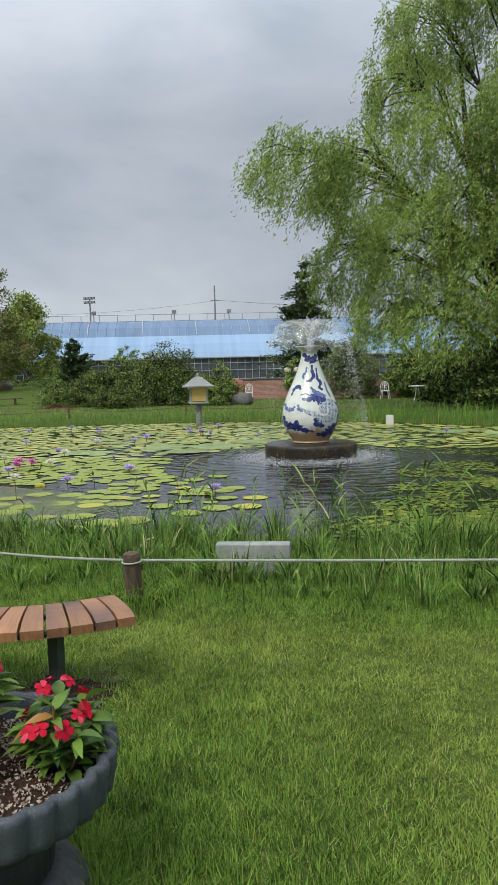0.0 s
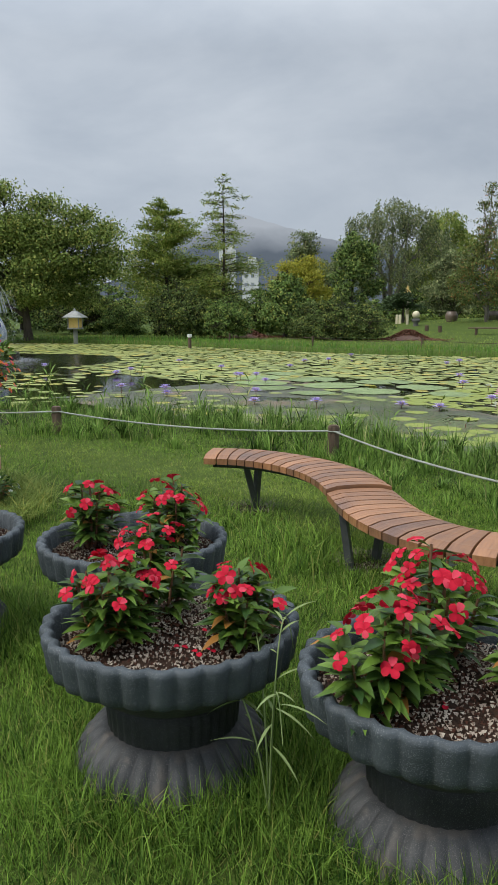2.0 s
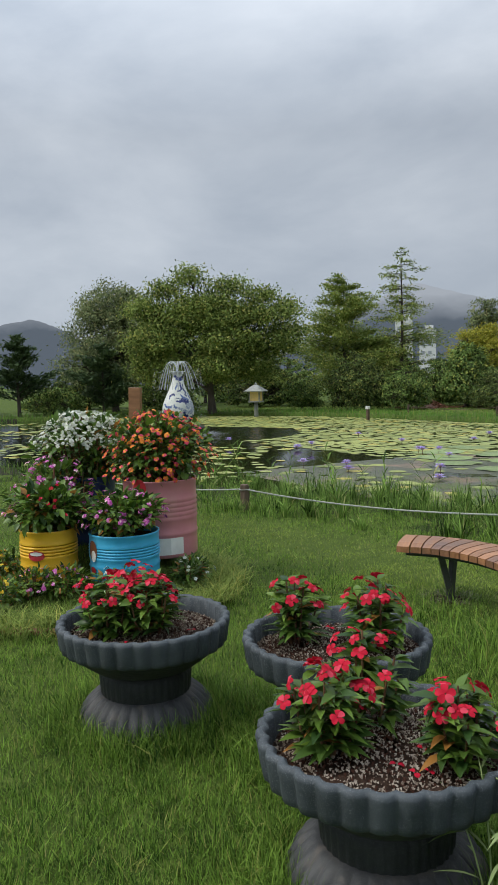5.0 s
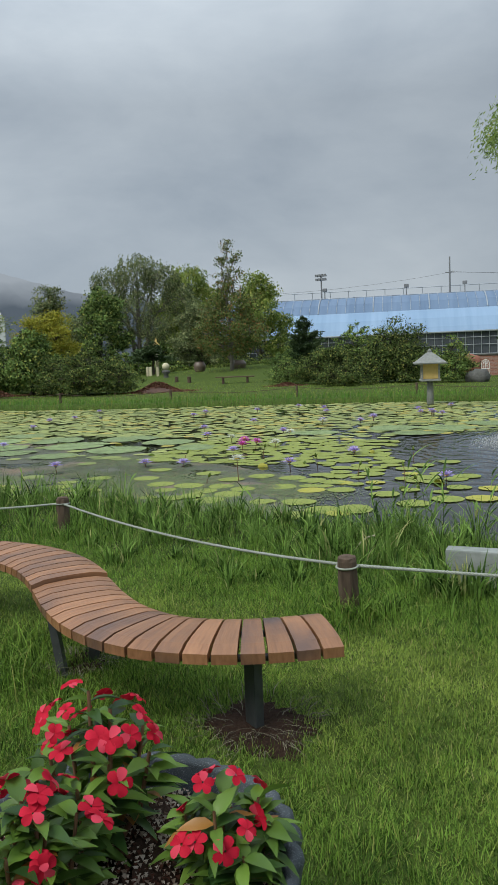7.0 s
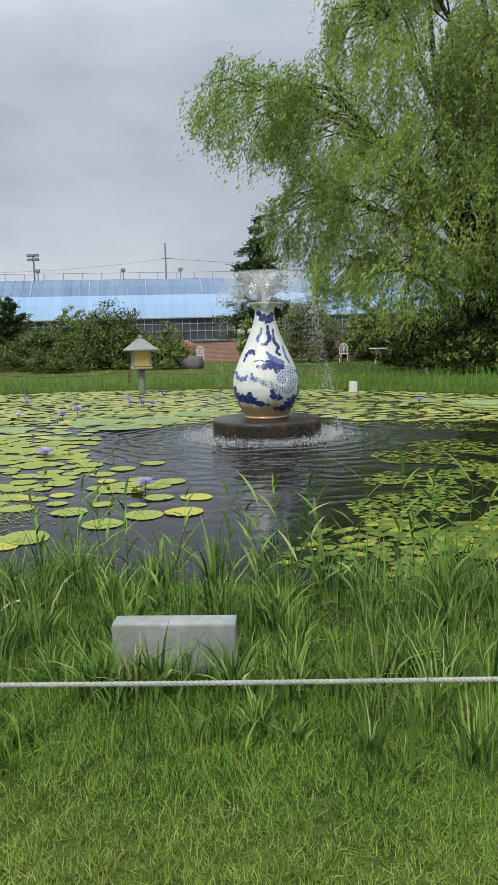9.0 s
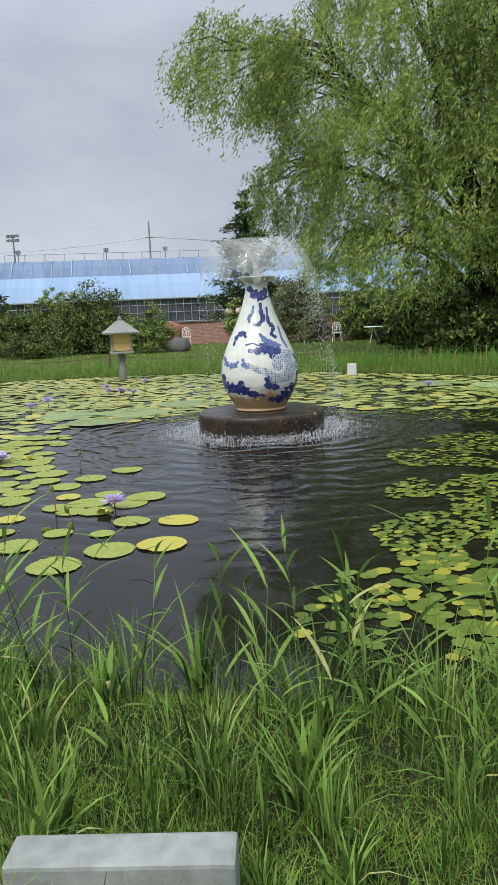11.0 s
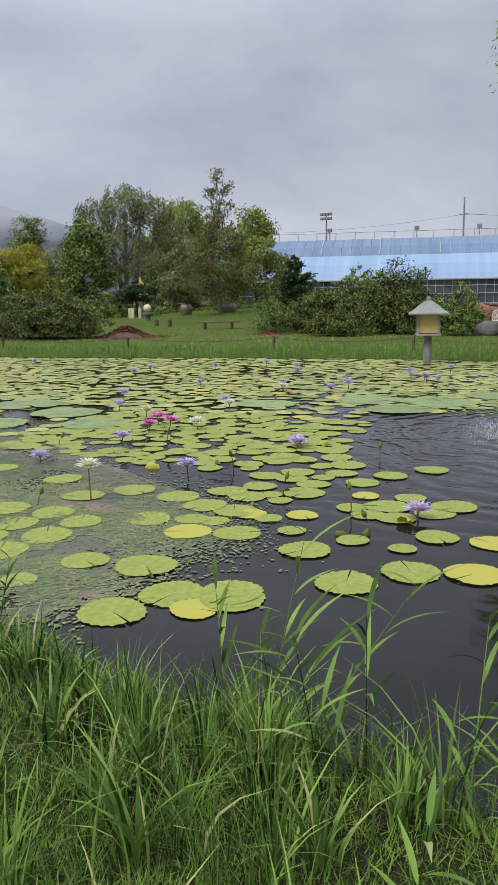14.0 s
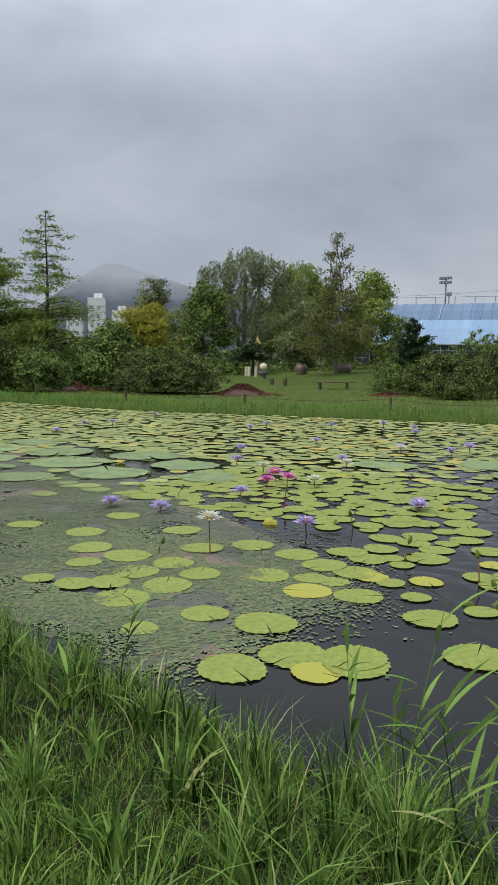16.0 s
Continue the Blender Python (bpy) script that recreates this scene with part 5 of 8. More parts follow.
pole((-38.1, 92.0), 11.5, "grey floodlight mast with two lamp rows behind the greenhouse", True)
pole((-23.1, 97.1), 12.9, "grey power pole with a cross arm and wires", False)
for (x0, y0, z0), (x1, y1, z1) in (((-23.1, 97.1, 11.0), (-52, 86, 9.6)), ((-23.1, 97.1, 11.1), (18, 108, 9.4)), ((-22.7, 97.1, 11.0), (18, 109, 10.2))):
    s = np.linspace(0, 1, 16)
    pts = np.c_[x0 + (x1 - x0) * s, y0 + (y1 - y0) * s, z0 + (z1 - z0) * s - 1.4 * 4 * s * (1 - s) * 0.5]
    v, f = tubes([(pts, np.full(16, 0.012))], 4)
    tagged(link_mesh("power_cable", v, f, M_STEEL_DARK), "thin dark power cable sagging from the pole", "cable", "cables")
for i, (dx, dz) in enumerate(((-10.5, 0.0), (6.5, 0.1), (13.5, 0.0), (-3.6, 0))):
    q = thing("rail_lamp", pose(-38.1 + dx * 0.955 + 4, 92.8 + dx * 0.3, 8.1), "small lamp cluster on the road railing", "lamp", "lamps on the railing")
    part("stem", box_bm((0.1, 0.1, 1.4), (0, 0, 0.7)), M_POLE, q)
    part("lamp_head", box_bm((0.55, 0.3, 0.45), (0, 0, 1.5), 0.08), M_POLE, q)

wall = part("wall_garden", box_bm((34, 0.3, 1.22), (17, 0, 0.58)), M_BRICKWALL)
wall.matrix_basis = pose(-10.2, 46.6, 0, 0, 0, -1.5)
tagged(wall, "low red brick garden wall with a pale coping", "wall", kind="structure")
cop = part("coping", box_bm((34.1, 0.42, 0.09), (17, 0, 1.235), 0.02), M_ROCK, wall)

for i, (t0, x, y, w, h, d, base) in enumerate(((0, -198.0, 178.0, 5.5, 21.5, 8, 0), (1, -192.5, 183.5, 5.5, 17.5, 8, 0), (2, -202.5, 172.5, 5.0, 14.0, 8, 0))):
    b = thing("apartment_building", pose(x, y, 0, 0, 0, 46), "white apartment block far beyond the trees", "building", "apartment blocks")
    part("wall", box_bm((w, d, h), (0, 0, h / 2)), M_BUILDING, b)
    part("roof", box_bm((w * 0.5, d * 0.5, 1.6), (w * 0.1, 0, h + 0.8), 0.1), M_BUILDING, b)
    first = None
    for fl in range(int(h // 2.8)):
        for k in range(int(w // 2.2)):
            m = pose(-w / 2 + 1.3 + 2.2 * k, -d / 2 - 0.03, 1.6 + 2.8 * fl)
            if first is None:
                first = part("window", box_bm((1.1, 0.12, 1.1), (0, 0, 0), 0.03), M_WINDOW_PALE, b)
                first.matrix_basis = m
            else:
                share(first, m, b)


# ---- rope fence ----
def fence():
    posts = [(2.75, 5.55, 0.37), (-1.06, 5.05, 0.375), (-4.58, 6.33, 0.34), (-8.05, 4.98, 0.36), (-11.6, 3.6, 0.36)]
    tops = []
    for i, (x, y, h) in enumerate(posts):
        z0 = float(ground_height(np.array([x]), np.array([y]))[0])
        lean = 3 * math.sin(i * 2.1)
        t = thing("fence_post", pose(x, y, z0, lean, -lean * 0.6, 20 * i), "short weathered brown wooden rope-fence post", "fence post", "rope fence posts")
        rs = rnd(100 + i)
        n = 14
        prof = [(0.0, -0.2), (0.064, -0.2), (0.063, 0.1), (0.061, h - 0.03), (0.055, h - 0.008), (0.03, h), (0.0, h + 0.002)]
        v, f = lathe_arrays(prof, n)
        v[:, :2] *= (1 + rs.normal(0, 0.035, (len(v), 1)))
        link_mesh("shaft", v, f, M_POST, t, smooth=False)
        rv, rf = tubes([(np.array([[0.068 * math.cos(a), 0.068 * math.sin(a), h - 0.075 + 0.01 * a / TAU] for a in np.linspace(0, TAU, 25)]), np.full(25, 0.0065))], 6)
        link_mesh("rope_knot", rv, rf, M_ROPE, t, smooth=True)
        tops.append(np.array([x, y, z0 + h - 0.065]))
    for i in range(len(tops) - 1):
        a, b = tops[i], tops[i + 1]
        sag = (0.008, 0.075, 0.08, 0.1)[i]
        n = int(np.linalg.norm(b - a) / 0.012)
        s = np.linspace(0, 1, n)
        mid = a + (b - a) * s[:, None]
        mid[:, 2] -= sag * 4 * s * (1 - s)
        d = (b - a) / np.linalg.norm(b - a)
        u = np.array([-d[1], d[0], 0])
        u /= np.linalg.norm(u)
        paths = []
        for k in range(3):
            ph = s * np.linalg.norm(b - a) / 0.062 * TAU + k * TAU / 3
            paths.append((mid + 0.0056 * (np.cos(ph)[:, None] * u + np.sin(ph)[:, None] * np.array([0, 0, 1])), np.full(n, 0.0062)))
        v, f = tubes(paths, 5)
        tagged(link_mesh("fence_rope", v, f, M_ROPE, smooth=True), "pale twisted rope hung between wooden fence posts", "rope", "fence ropes")


fence()


# ---- bench ----
def bench():
    ctr = [(-3.83, 3.95), (-3.56, 4.13), (-3.22, 4.20), (-2.88, 4.17), (-2.56, 4.05), (-2.25, 3.85), (-1.97, 3.64), (-1.69, 3.48), (-1.38, 3.405), (-1.1, 3.45), (-0.85, 3.57), (-0.63, 3.735)]
    p = np.array(ctr)
    dense = []
    for i in range(len(p) - 1):
        a, b, c, d = p[max(0, i - 1)], p[i], p[i + 1], p[min(len(p) - 1, i + 2)]
        for t in np.linspace(0, 1, 24, endpoint=False):
            dense.append(0.5 * (2 * b + (c - a) * t + (2 * a - 5 * b + 4 * c - d) * t * t + (3 * b - a - 3 * c + d) * t ** 3))
    dense = np.array(dense + [p[-1]])
    s = np.r_[0, np.cumsum(np.linalg.norm(np.diff(dense, axis=0), axis=1))]
    total = s[-1]

    def at(u):
        q = np.array([np.interp(u, s, dense[:, 0]), np.interp(u, s, dense[:, 1])])
        e = np.array([np.interp(min(u + 0.04, total), s, dense[:, 0]) - np.interp(max(u - 0.04, 0), s, dense[:, 0]), np.interp(min(u + 0.04, total), s, dense[:, 1]) - np.interp(max(u - 0.04, 0), s, dense[:, 1])])
        e /= np.linalg.norm(e)
        return q, e, np.array([-e[1], e[0]])

    t = thing("curved_bench", pose(0, 0, 0), "S-curved garden bench of reddish wooden slats on dark steel legs", "bench")
    n, top, half = 35, 0.445, 0.215
    pitch = total / n
    for i in range(n):
        u0, u1 = i * pitch + 0.006, (i + 1) * pitch - 0.006
        # two units butt at a step below the bend
        top = 0.452 if i < 17 else 0.432
        if i == 16:
            u1 -= 0.008
        bm = bmesh.new()
        verts = []
        cols = 7
        for k in range(cols):
            w = -half + 2 * half * k / (cols - 1)
            arch = 0.012 * (1 - (w / half) ** 2) - (0.012 if k in (0, cols - 1) else 0)
            for u in (u0, u1):
                q, e, nn = at(u)
                xy = q + nn * w
                verts.append((bm.verts.new((*xy, top + arch)), bm.verts.new((*xy, top + arch - 0.045))))
        for k in range(cols - 1):
            a, b, c, d = verts[2 * k], verts[2 * k + 1], verts[2 * k + 3], verts[2 * k + 2]
            bm.faces.new((a[0], b[0], c[0], d[0]))
            bm.faces.new((d[1], c[1], b[1], a[1]))
            bm.faces.new((a[1], b[1], b[0], a[0])) if k == 0 else None
            bm.faces.new((d[0], c[0], c[1], d[1])) if k == cols - 2 else None
            bm.faces.new((a[0], d[0], d[1], a[1]))
            bm.faces.new((c[0], b[0], b[1], c[1]))
        edges = [e for e in bm.edges if len(e.link_faces) == 2 and e.calc_face_angle(0) > 0.9]
        bmesh.ops.bevel(bm, geom=edges, offset=0.006, segments=2, affect="EDGES")
        ctr_q = at((u0 + u1) / 2)
        m = Matrix.Translation((*ctr_q[0], top)) @ Matrix.Rotation(math.atan2(ctr_q[2][1], ctr_q[2][0]), 4, "Z")
        bmesh.ops.transform(bm, matrix=m.inverted(), verts=bm.verts)
        sl = part("slat", bm, M_SLAT, t)
        sl.matrix_basis = m
    top = 0.436
    for w in (-0.14, 0.14):
        us = np.linspace(0.06, total - 0.06, 40)
        pts = np.array([(*(at(u)[0] + at(u)[2] * w), top - 0.062) for u in us])
        v, f = tubes([(pts, np.full(40, 0.017))], 6)
        link_mesh("rail", v, f, M_STEEL_DARK, t, smooth=True)

    def leg(u, w_top, w_foot, du=0.0, wide=0.046):
        q, e, nn = at(u)
        a = Vector((*(q + nn * w_top), top - 0.055))
        b = Vector((*(q + nn * w_foot + e * du), -0.03))
        d = (b - a)
        bm = box_bm((wide, 0.045, d.length), (0, 0, 0), 0.005)
        o = part("leg", bm, M_STEEL_DARK, t)
        part("foot_plate", box_bm((0.11, 0.09, 0.012), (0, 0, d.length / 2 - 0.03)), M_STEEL_DARK, o)
        o.matrix_basis = Matrix.Translation((a + b) / 2) @ d.to_track_quat("Z", "Y").to_matrix().to_4x4() @ pose(0, 0, 0, 0, 0, math.degrees(math.atan2(e[1], e[0])))

    leg(0.36, -0.13, -0.03, 0.06)
    leg(0.36, 0.10, 0.02, 0.0)
    leg(total * 0.53, -0.15, -0.11, 0.1)
    leg(total * 0.53, 0.12, 0.06, 0.0)
    leg(total - 0.36, -0.02, -0.02, 0.0, 0.085)
    for u in (0.36, total * 0.53, total - 0.36):
        q, e, nn = at(u)
        part("cross_plate", box_bm((0.34, 0.06, 0.012), (0, 0, 0)), M_STEEL_DARK, t).matrix_basis = Matrix.Translation((*q, top - 0.05)) @ Matrix.Rotation(math.atan2(nn[1], nn[0]), 4, "Z")
        bare = thing("bare_patch", pose(q[0], q[1], 0.0), "worn patch of bare dark soil under a bench leg", "soil patch", "soil patches")
        rs = rnd(int(u * 100))
        k = 26
        th = np.arange(k) / k * TAU
        rr = (0.30 if u > 2 * total / 3 else 0.17) * (1 + rs.normal(0, 0.12, k))
        v = np.concatenate([[[0, 0, 0.02]], np.c_[rr * 0.6 * np.cos(th), rr * 0.6 * np.sin(th), 0.024 + rs.normal(0, 0.004, k)], np.c_[rr * np.cos(th), rr * np.sin(th), np.full(k, -0.02)]])
        i0 = np.arange(k)
        i1 = (i0 + 1) % k
        link_mesh("soil", v, [np.stack([np.zeros_like(i0), 1 + i0, 1 + i1], 1), np.stack([1 + i0, 1 + k + i0, 1 + k + i1, 1 + i1], 1)], M_SOIL, bare, smooth=True)
        dry_n = 170
        da = rs.uniform(0, TAU, dry_n)
        dr = rr.mean() * np.sqrt(rs.uniform(0.05, 1.0, dry_n))
        link_mesh("dry_grass", *blades(rs, np.c_[dr * np.cos(da), dr * np.sin(da), np.full(dry_n, 0.012)], rs.uniform(0.05, 0.10, dry_n), rs.uniform(0.003, 0.006, dry_n), rs.uniform(1.2, 1.9, dry_n), 3, turn=da + rs.normal(0, 0.4, dry_n)), M_DRY_BLADE, bare, "dry brown flattened grass")


bench()


# ---- flowering plants ----
def blossom_mesh(size, petals, material, seed, name="blossom"):
    """Broad overlapping petals round a small eye."""
    rs = rnd(seed)
    vs, fs, base = [], [], 0
    for k in range(petals):
        a = k / petals * TAU + rs.normal(0, 0.12)
        rows = []
        for r, w, z in ((0.08, 0.10, 0.0), (0.45, 0.36, 0.10), (0.85, 0.43, 0.04), (1.08, 0.2, -0.10)):
            for sgn in (-1, 0, 1):
                x, y = r * size, sgn * w * size
                rows.append((x * math.cos(a) - y * math.sin(a), x * math.sin(a) + y * math.cos(a), (z + -0.07 * (sgn == 0) + rs.normal(0, 0.02)) * size + k * 0.0006))
        vs.append(np.array(rows))
        for i in range(3):
            for j in range(2):
                fs.append([base + 3 * i + j, base + 3 * i + j + 1, base + 3 * i + j + 4, base + 3 * i + j + 3])
        base += 12
    return np.concatenate(vs), np.array(fs)


def leaf_shape(rs, base, d, up, length, width, n=4):
    """One pointed leaf, folded along its rib and arching down."""
    d = d / np.linalg.norm(d)
    s = np.cross(d, up)
    s /= np.linalg.norm(s) + 1e-9
    u = np.cross(s, d)
    rows = []
    for i in range(n + 1):
        t = i / n
        w = width * math.sin(math.pi * min(0.98, t ** 0.8) + 0.02) * 0.5
        c = base + d * length * t + u * length * (0.16 * t - 0.36 * t * t)
        rows += [c - s * w + u * w * 0.35, c, c + s * w + u * w * 0.35]
    f = []
    for i in range(n):
        for j in range(2):
            a = 3 * i + j
            f.append([a, a + 1, a + 4, a + 3])
    return np.array(rows), np.array(f)


def flower_plant(name, m, radius, height, label, category, seed, stems=9, leaves=11, leaf_len=0.12, leaf_w=0.042, blossoms=11, bsize=0.032, petal=None, petals=5, leafmat=None, split=True, bloom_low=0.55, fill=0):
    rs = rnd(seed)
    t = thing(name, m, label, category)
    paths, leaf, heads = [], [], []
    for i in range(stems):
        a = i / stems * TAU + rs.uniform(-0.3, 0.3)
        q = math.sqrt(rs.uniform(0.02, 1)) if i else 0.0
        tip = np.array([math.cos(a) * radius * 0.72 * q, math.sin(a) * radius * 0.72 * q, height * (1 - 0.42 * q * q) * rs.uniform(0.86, 1.0)])
        root = np.array([tip[0] * 0.22, tip[1] * 0.22, -0.03])
        mid = (root + tip) / 2 + np.array([tip[0], tip[1], 0]) * 0.18
        paths.append((np.array([root, mid, tip]), np.array([0.006, 0.005, 0.0035]) * max(1, height / 0.3)))
        for k in range(leaves):
            u = 0.25 + 0.75 * (k + rs.uniform(0, 1)) / leaves
            b = (1 - u) ** 2 * root + 2 * u * (1 - u) * mid + u * u * tip
            la = rs.uniform(0, TAU)
            d = np.array([math.cos(la), math.sin(la), rs.uniform(-0.05, 0.65)]) + np.array([tip[0], tip[1], 0]) / radius * 0.6
            leaf.append(leaf_shape(rs, b, d, np.array([0, 0, 1.0]) + rs.normal(0, 0.25, 3), leaf_len * rs.uniform(0.65, 1.2) * (1.1 - 0.35 * u), leaf_w * rs.uniform(0.8, 1.2)))
        heads.append(tip)
    for i in range(fill):
        d = dirs(rs, 1)[0]
        q = rs.uniform(0.4, 1.0)
        b = np.array([d[0] * radius * 0.85 * q, d[1] * radius * 0.85 * q, height * (0.5 + 0.48 * d[2] * q)])
        leaf.append(leaf_shape(rs, b, d + np.array([0, 0, 0.25]) + rs.normal(0, 0.4, 3), np.array([0, 0, 1.0]) + rs.normal(0, 0.3, 3), leaf_len * rs.uniform(0.6, 1.1), leaf_w * rs.uniform(0.8, 1.2), 3))
    v, f = tubes(paths, 5)
    link_mesh("stem", v, f, M_PLANT_STEM, t, smooth=True)
    v, f = merge(leaf)
    link_mesh("foliage", v, f, leafmat or M_PLANT_LEAF, t, smooth=True)
    variants = [blossom_mesh(bsize, petals, petal, seed * 7 + k) for k in range(3)]
    made, joined = [None] * 3, []
    for i in range(blossoms):
        z = rs.uniform(bloom_low, 1.0)
        a = i * 2.4 + rs.uniform(-0.4, 0.4)
        q = math.sqrt(max(0.0, 1 - (z - 0.35) ** 2 / 0.46)) * rs.uniform(0.55, 1.0)
        c = Vector((math.cos(a) * radius * q * 0.95, math.sin(a) * radius * q * 0.95, height * z + bsize * 0.6))
        out = (Vector((math.cos(a) * q, math.sin(a) * q, 0.45 + 0.5 * rs.uniform())) + Vector(rs.normal(0, 0.25, 3))).normalized()
        mm = Matrix.Translation(c) @ out.to_track_quat("Z", "Y").to_matrix().to_4x4() @ pose(0, 0, 0, 0, 0, rs.uniform(0, 360)) @ Matrix.Diagonal((*[rs.uniform(0.8, 1.15)] * 3, 1))
        k = i % 3
        if split:
            if made[k] is None:
                made[k] = link_mesh("blossom", variants[k][0], variants[k][1], petal, t, smooth=True)
                made[k].matrix_basis = mm
            else:
                share(made[k], mm, t)
        else:
            r3 = np.array(mm.to_3x3())
            joined.append((variants[k][0] @ r3.T + np.array(c), variants[k][1]))
    if joined:
        v, f = merge(joined)
        link_mesh("blossoms", v, f, petal, t, smooth=True)
    return t


# ---- tyre planters ----
def planter(xy, turn, seed):
    t = thing("tyre_planter", pose(xy[0], xy[1], 0.0, 0, 0, turn), "round grey-painted planter of turned tyres with a scalloped rim", "planter", "tyre planters")
    wall = [(0.372, 0.408), (0.400, 0.403), (0.410, 0.411), (0.415, 0.435), (0.42, 0.48), (0.428, 0.515), (0.424, 0.532), (0.404, 0.536), (0.390, 0.524), (0.382, 0.44)]
    bowl = lathe("bowl", wall, M_TYRE, t, n=384, flutes=32, amps=[0.0, 0.03, 0.042, 0.042, 0.042, 0.042, 0.044, 0.044, 0.034, 0.02])
    # the underside's colour is darkened to stand for shade beneath the rim
    lathe("underside", [(0.394, 0.409), (0.376, 0.39), (0.32, 0.345), (0.262, 0.302), (0.222, 0.288)], M_RUBBER_SHADED, bowl, "dark rubber underside", n=96)
    base = [(0.345, -0.02), (0.342, 0.02), (0.33, 0.065), (0.308, 0.105), (0.275, 0.14), (0.248, 0.16), (0.236, 0.166), (0.21, 0.167)]
    lathe("foot", base, M_TYRE_BASE, t, "worn fluted grey rubber foot", n=360, flutes=30, amps=[0.075, 0.075, 0.07, 0.065, 0.055, 0.035, 0.01, 0])
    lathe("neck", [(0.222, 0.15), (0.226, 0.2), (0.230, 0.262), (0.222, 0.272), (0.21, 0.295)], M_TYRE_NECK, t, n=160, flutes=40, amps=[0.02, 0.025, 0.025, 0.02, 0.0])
    rs = rnd(seed)
    k, rings = 40, 9
    v = [[0, 0, 0.475]]
    for i in range(1, rings + 1):
        r = 0.384 * i / rings
        for j in range(k):
            a = j / k * TAU
            v.append([r * math.cos(a), r * math.sin(a), 0.478 - 0.03 * (i / rings) ** 2 + rs.normal(0, 0.006)])
    f4 = [[1 + (i - 1) * k + j, 1 + (i - 1) * k + (j + 1) % k, 1 + i * k + (j + 1) % k, 1 + i * k + j] for i in range(1, rings) for j in range(k)]
    f3 = [[0, 1 + j, 1 + (j + 1) % k] for j in range(k)]
    link_mesh("soil", np.array(v), [np.array(f3), np.array(f4)], M_SOIL, t, "dark potting soil", smooth=True)
    n = 4400
    r, a = 0.375 * np.sqrt(rs.uniform(0, 1, n)), rs.uniform(0, TAU, n)
    c = np.c_[r * np.cos(a), r * np.sin(a), 0.485 - 0.03 * (r / 0.384) ** 2 + rs.uniform(-0.003, 0.004, n)]
    sz = rs.uniform(0.0016, 0.0042, n)
    tet = np.array([[1, 1, 1], [-1, -1, 1], [-1, 1, -1], [1, -1, -1]], float)
    tv = c[:, None] + (tet[None] + rs.normal(0, 0.3, (n, 4, 3))) * sz[:, None, None]
    tf = (np.arange(n) * 4)[:, None, None] + np.array([[0, 1, 2], [0, 3, 1], [0, 2, 3], [1, 3, 2]])[None]
    g = link_mesh("grit", tv.reshape(-1, 3), tf.reshape(-1, 3), M_GRIT, t, "pale perlite and bark grit on the soil")
    g["kind"] = "stuff"
    for i in range(5):
        a, r = rs.uniform(0, TAU), rs.uniform(0.1, 0.33)
        bv, bf = blossom_mesh(0.022, 2, M_RED_PETAL, seed + i)
        b = link_mesh("fallen_petal", bv, bf, M_RED_PETAL, t)
        b.matrix_basis = pose(r * math.cos(a), r * math.sin(a), 0.483, 8, 5, rs.uniform(0, 360))
    return t


POT = {"a": (-0.43, 1.96), "b": (-1.28, 1.61), "c": (-2.15, 2.06), "d": (-2.90, 1.42)}
for i, (k, xy) in enumerate(POT.items()):
    planter(xy, 37 * i, 200 + i)
RED = "red-flowered bedding plant with glossy green leaves in a planter"


def red_plant(x, y, r, h, seed, n_bloom, stems=9, z=0.46):
    flower_plant("red_flower_plant", pose(x, y, z, 0, 0, seed * 40), r * 1.28, h * 1.22, RED, "flower plant", seed, stems=stems, leaves=24, leaf_len=0.112, leaf_w=0.036, blossoms=int(n_bloom * 1.45), bsize=0.0265, petal=M_RED_PETAL)["group"] = "red flower plants"


red_plant(-0.46, 1.72, 0.17, 0.27, 301, 14, 12)
red_plant(-0.55, 2.04, 0.17, 0.33, 302, 14, 11)
red_plant(-0.18, 2.03, 0.13, 0.21, 303, 8, 8)
red_plant(-1.33, 1.40, 0.155, 0.25, 304, 12, 10)
red_plant(-1.46, 1.66, 0.15, 0.29, 305, 10, 9)
red_plant(-1.06, 1.72, 0.135, 0.22, 306, 10, 9)
red_plant(-2.28, 1.92, 0.13, 0.27, 307, 11, 9)
red_plant(-2.02, 2.20, 0.15, 0.28, 308, 13, 10)
red_plant(-2.93, 1.25, 0.17, 0.25, 309, 14, 11)
red_plant(-2.80, 1.42, 0.17, 0.26, 310, 16, 11)
red_plant(-3.08, 1.44, 0.15, 0.24, 311, 10, 9)


# ---- drum flower bed ----
def drum(xy, z, r, h, mat, label, name="painted_drum"):
    t = thing(name, pose(*xy, z), label, "drum", "painted drums")
    prof = [(0.0, 0.0), (r * 0.98, 0.0), (r, 0.012), (r, h * 0.22)]
    for c in (0.3, 0.5, 0.56, 0.62, 0.68, 0.74):
        prof += [(r, h * c - 0.014), (r * 1.025, h * c), (r, h * c + 0.014)]
    prof += [(r, h - 0.02), (r * 1.02, h - 0.01), (r * 1.02, h), (r * 0.97, h), (r * 0.96, h - 0.06)]
    lathe("shell", prof, mat, t, n=48)
    lathe("soil", [(r * 0.965, h - 0.05), (r * 0.5, h - 0.035), (0.001, h - 0.03)], M_SOIL, t, n=24)
    return t


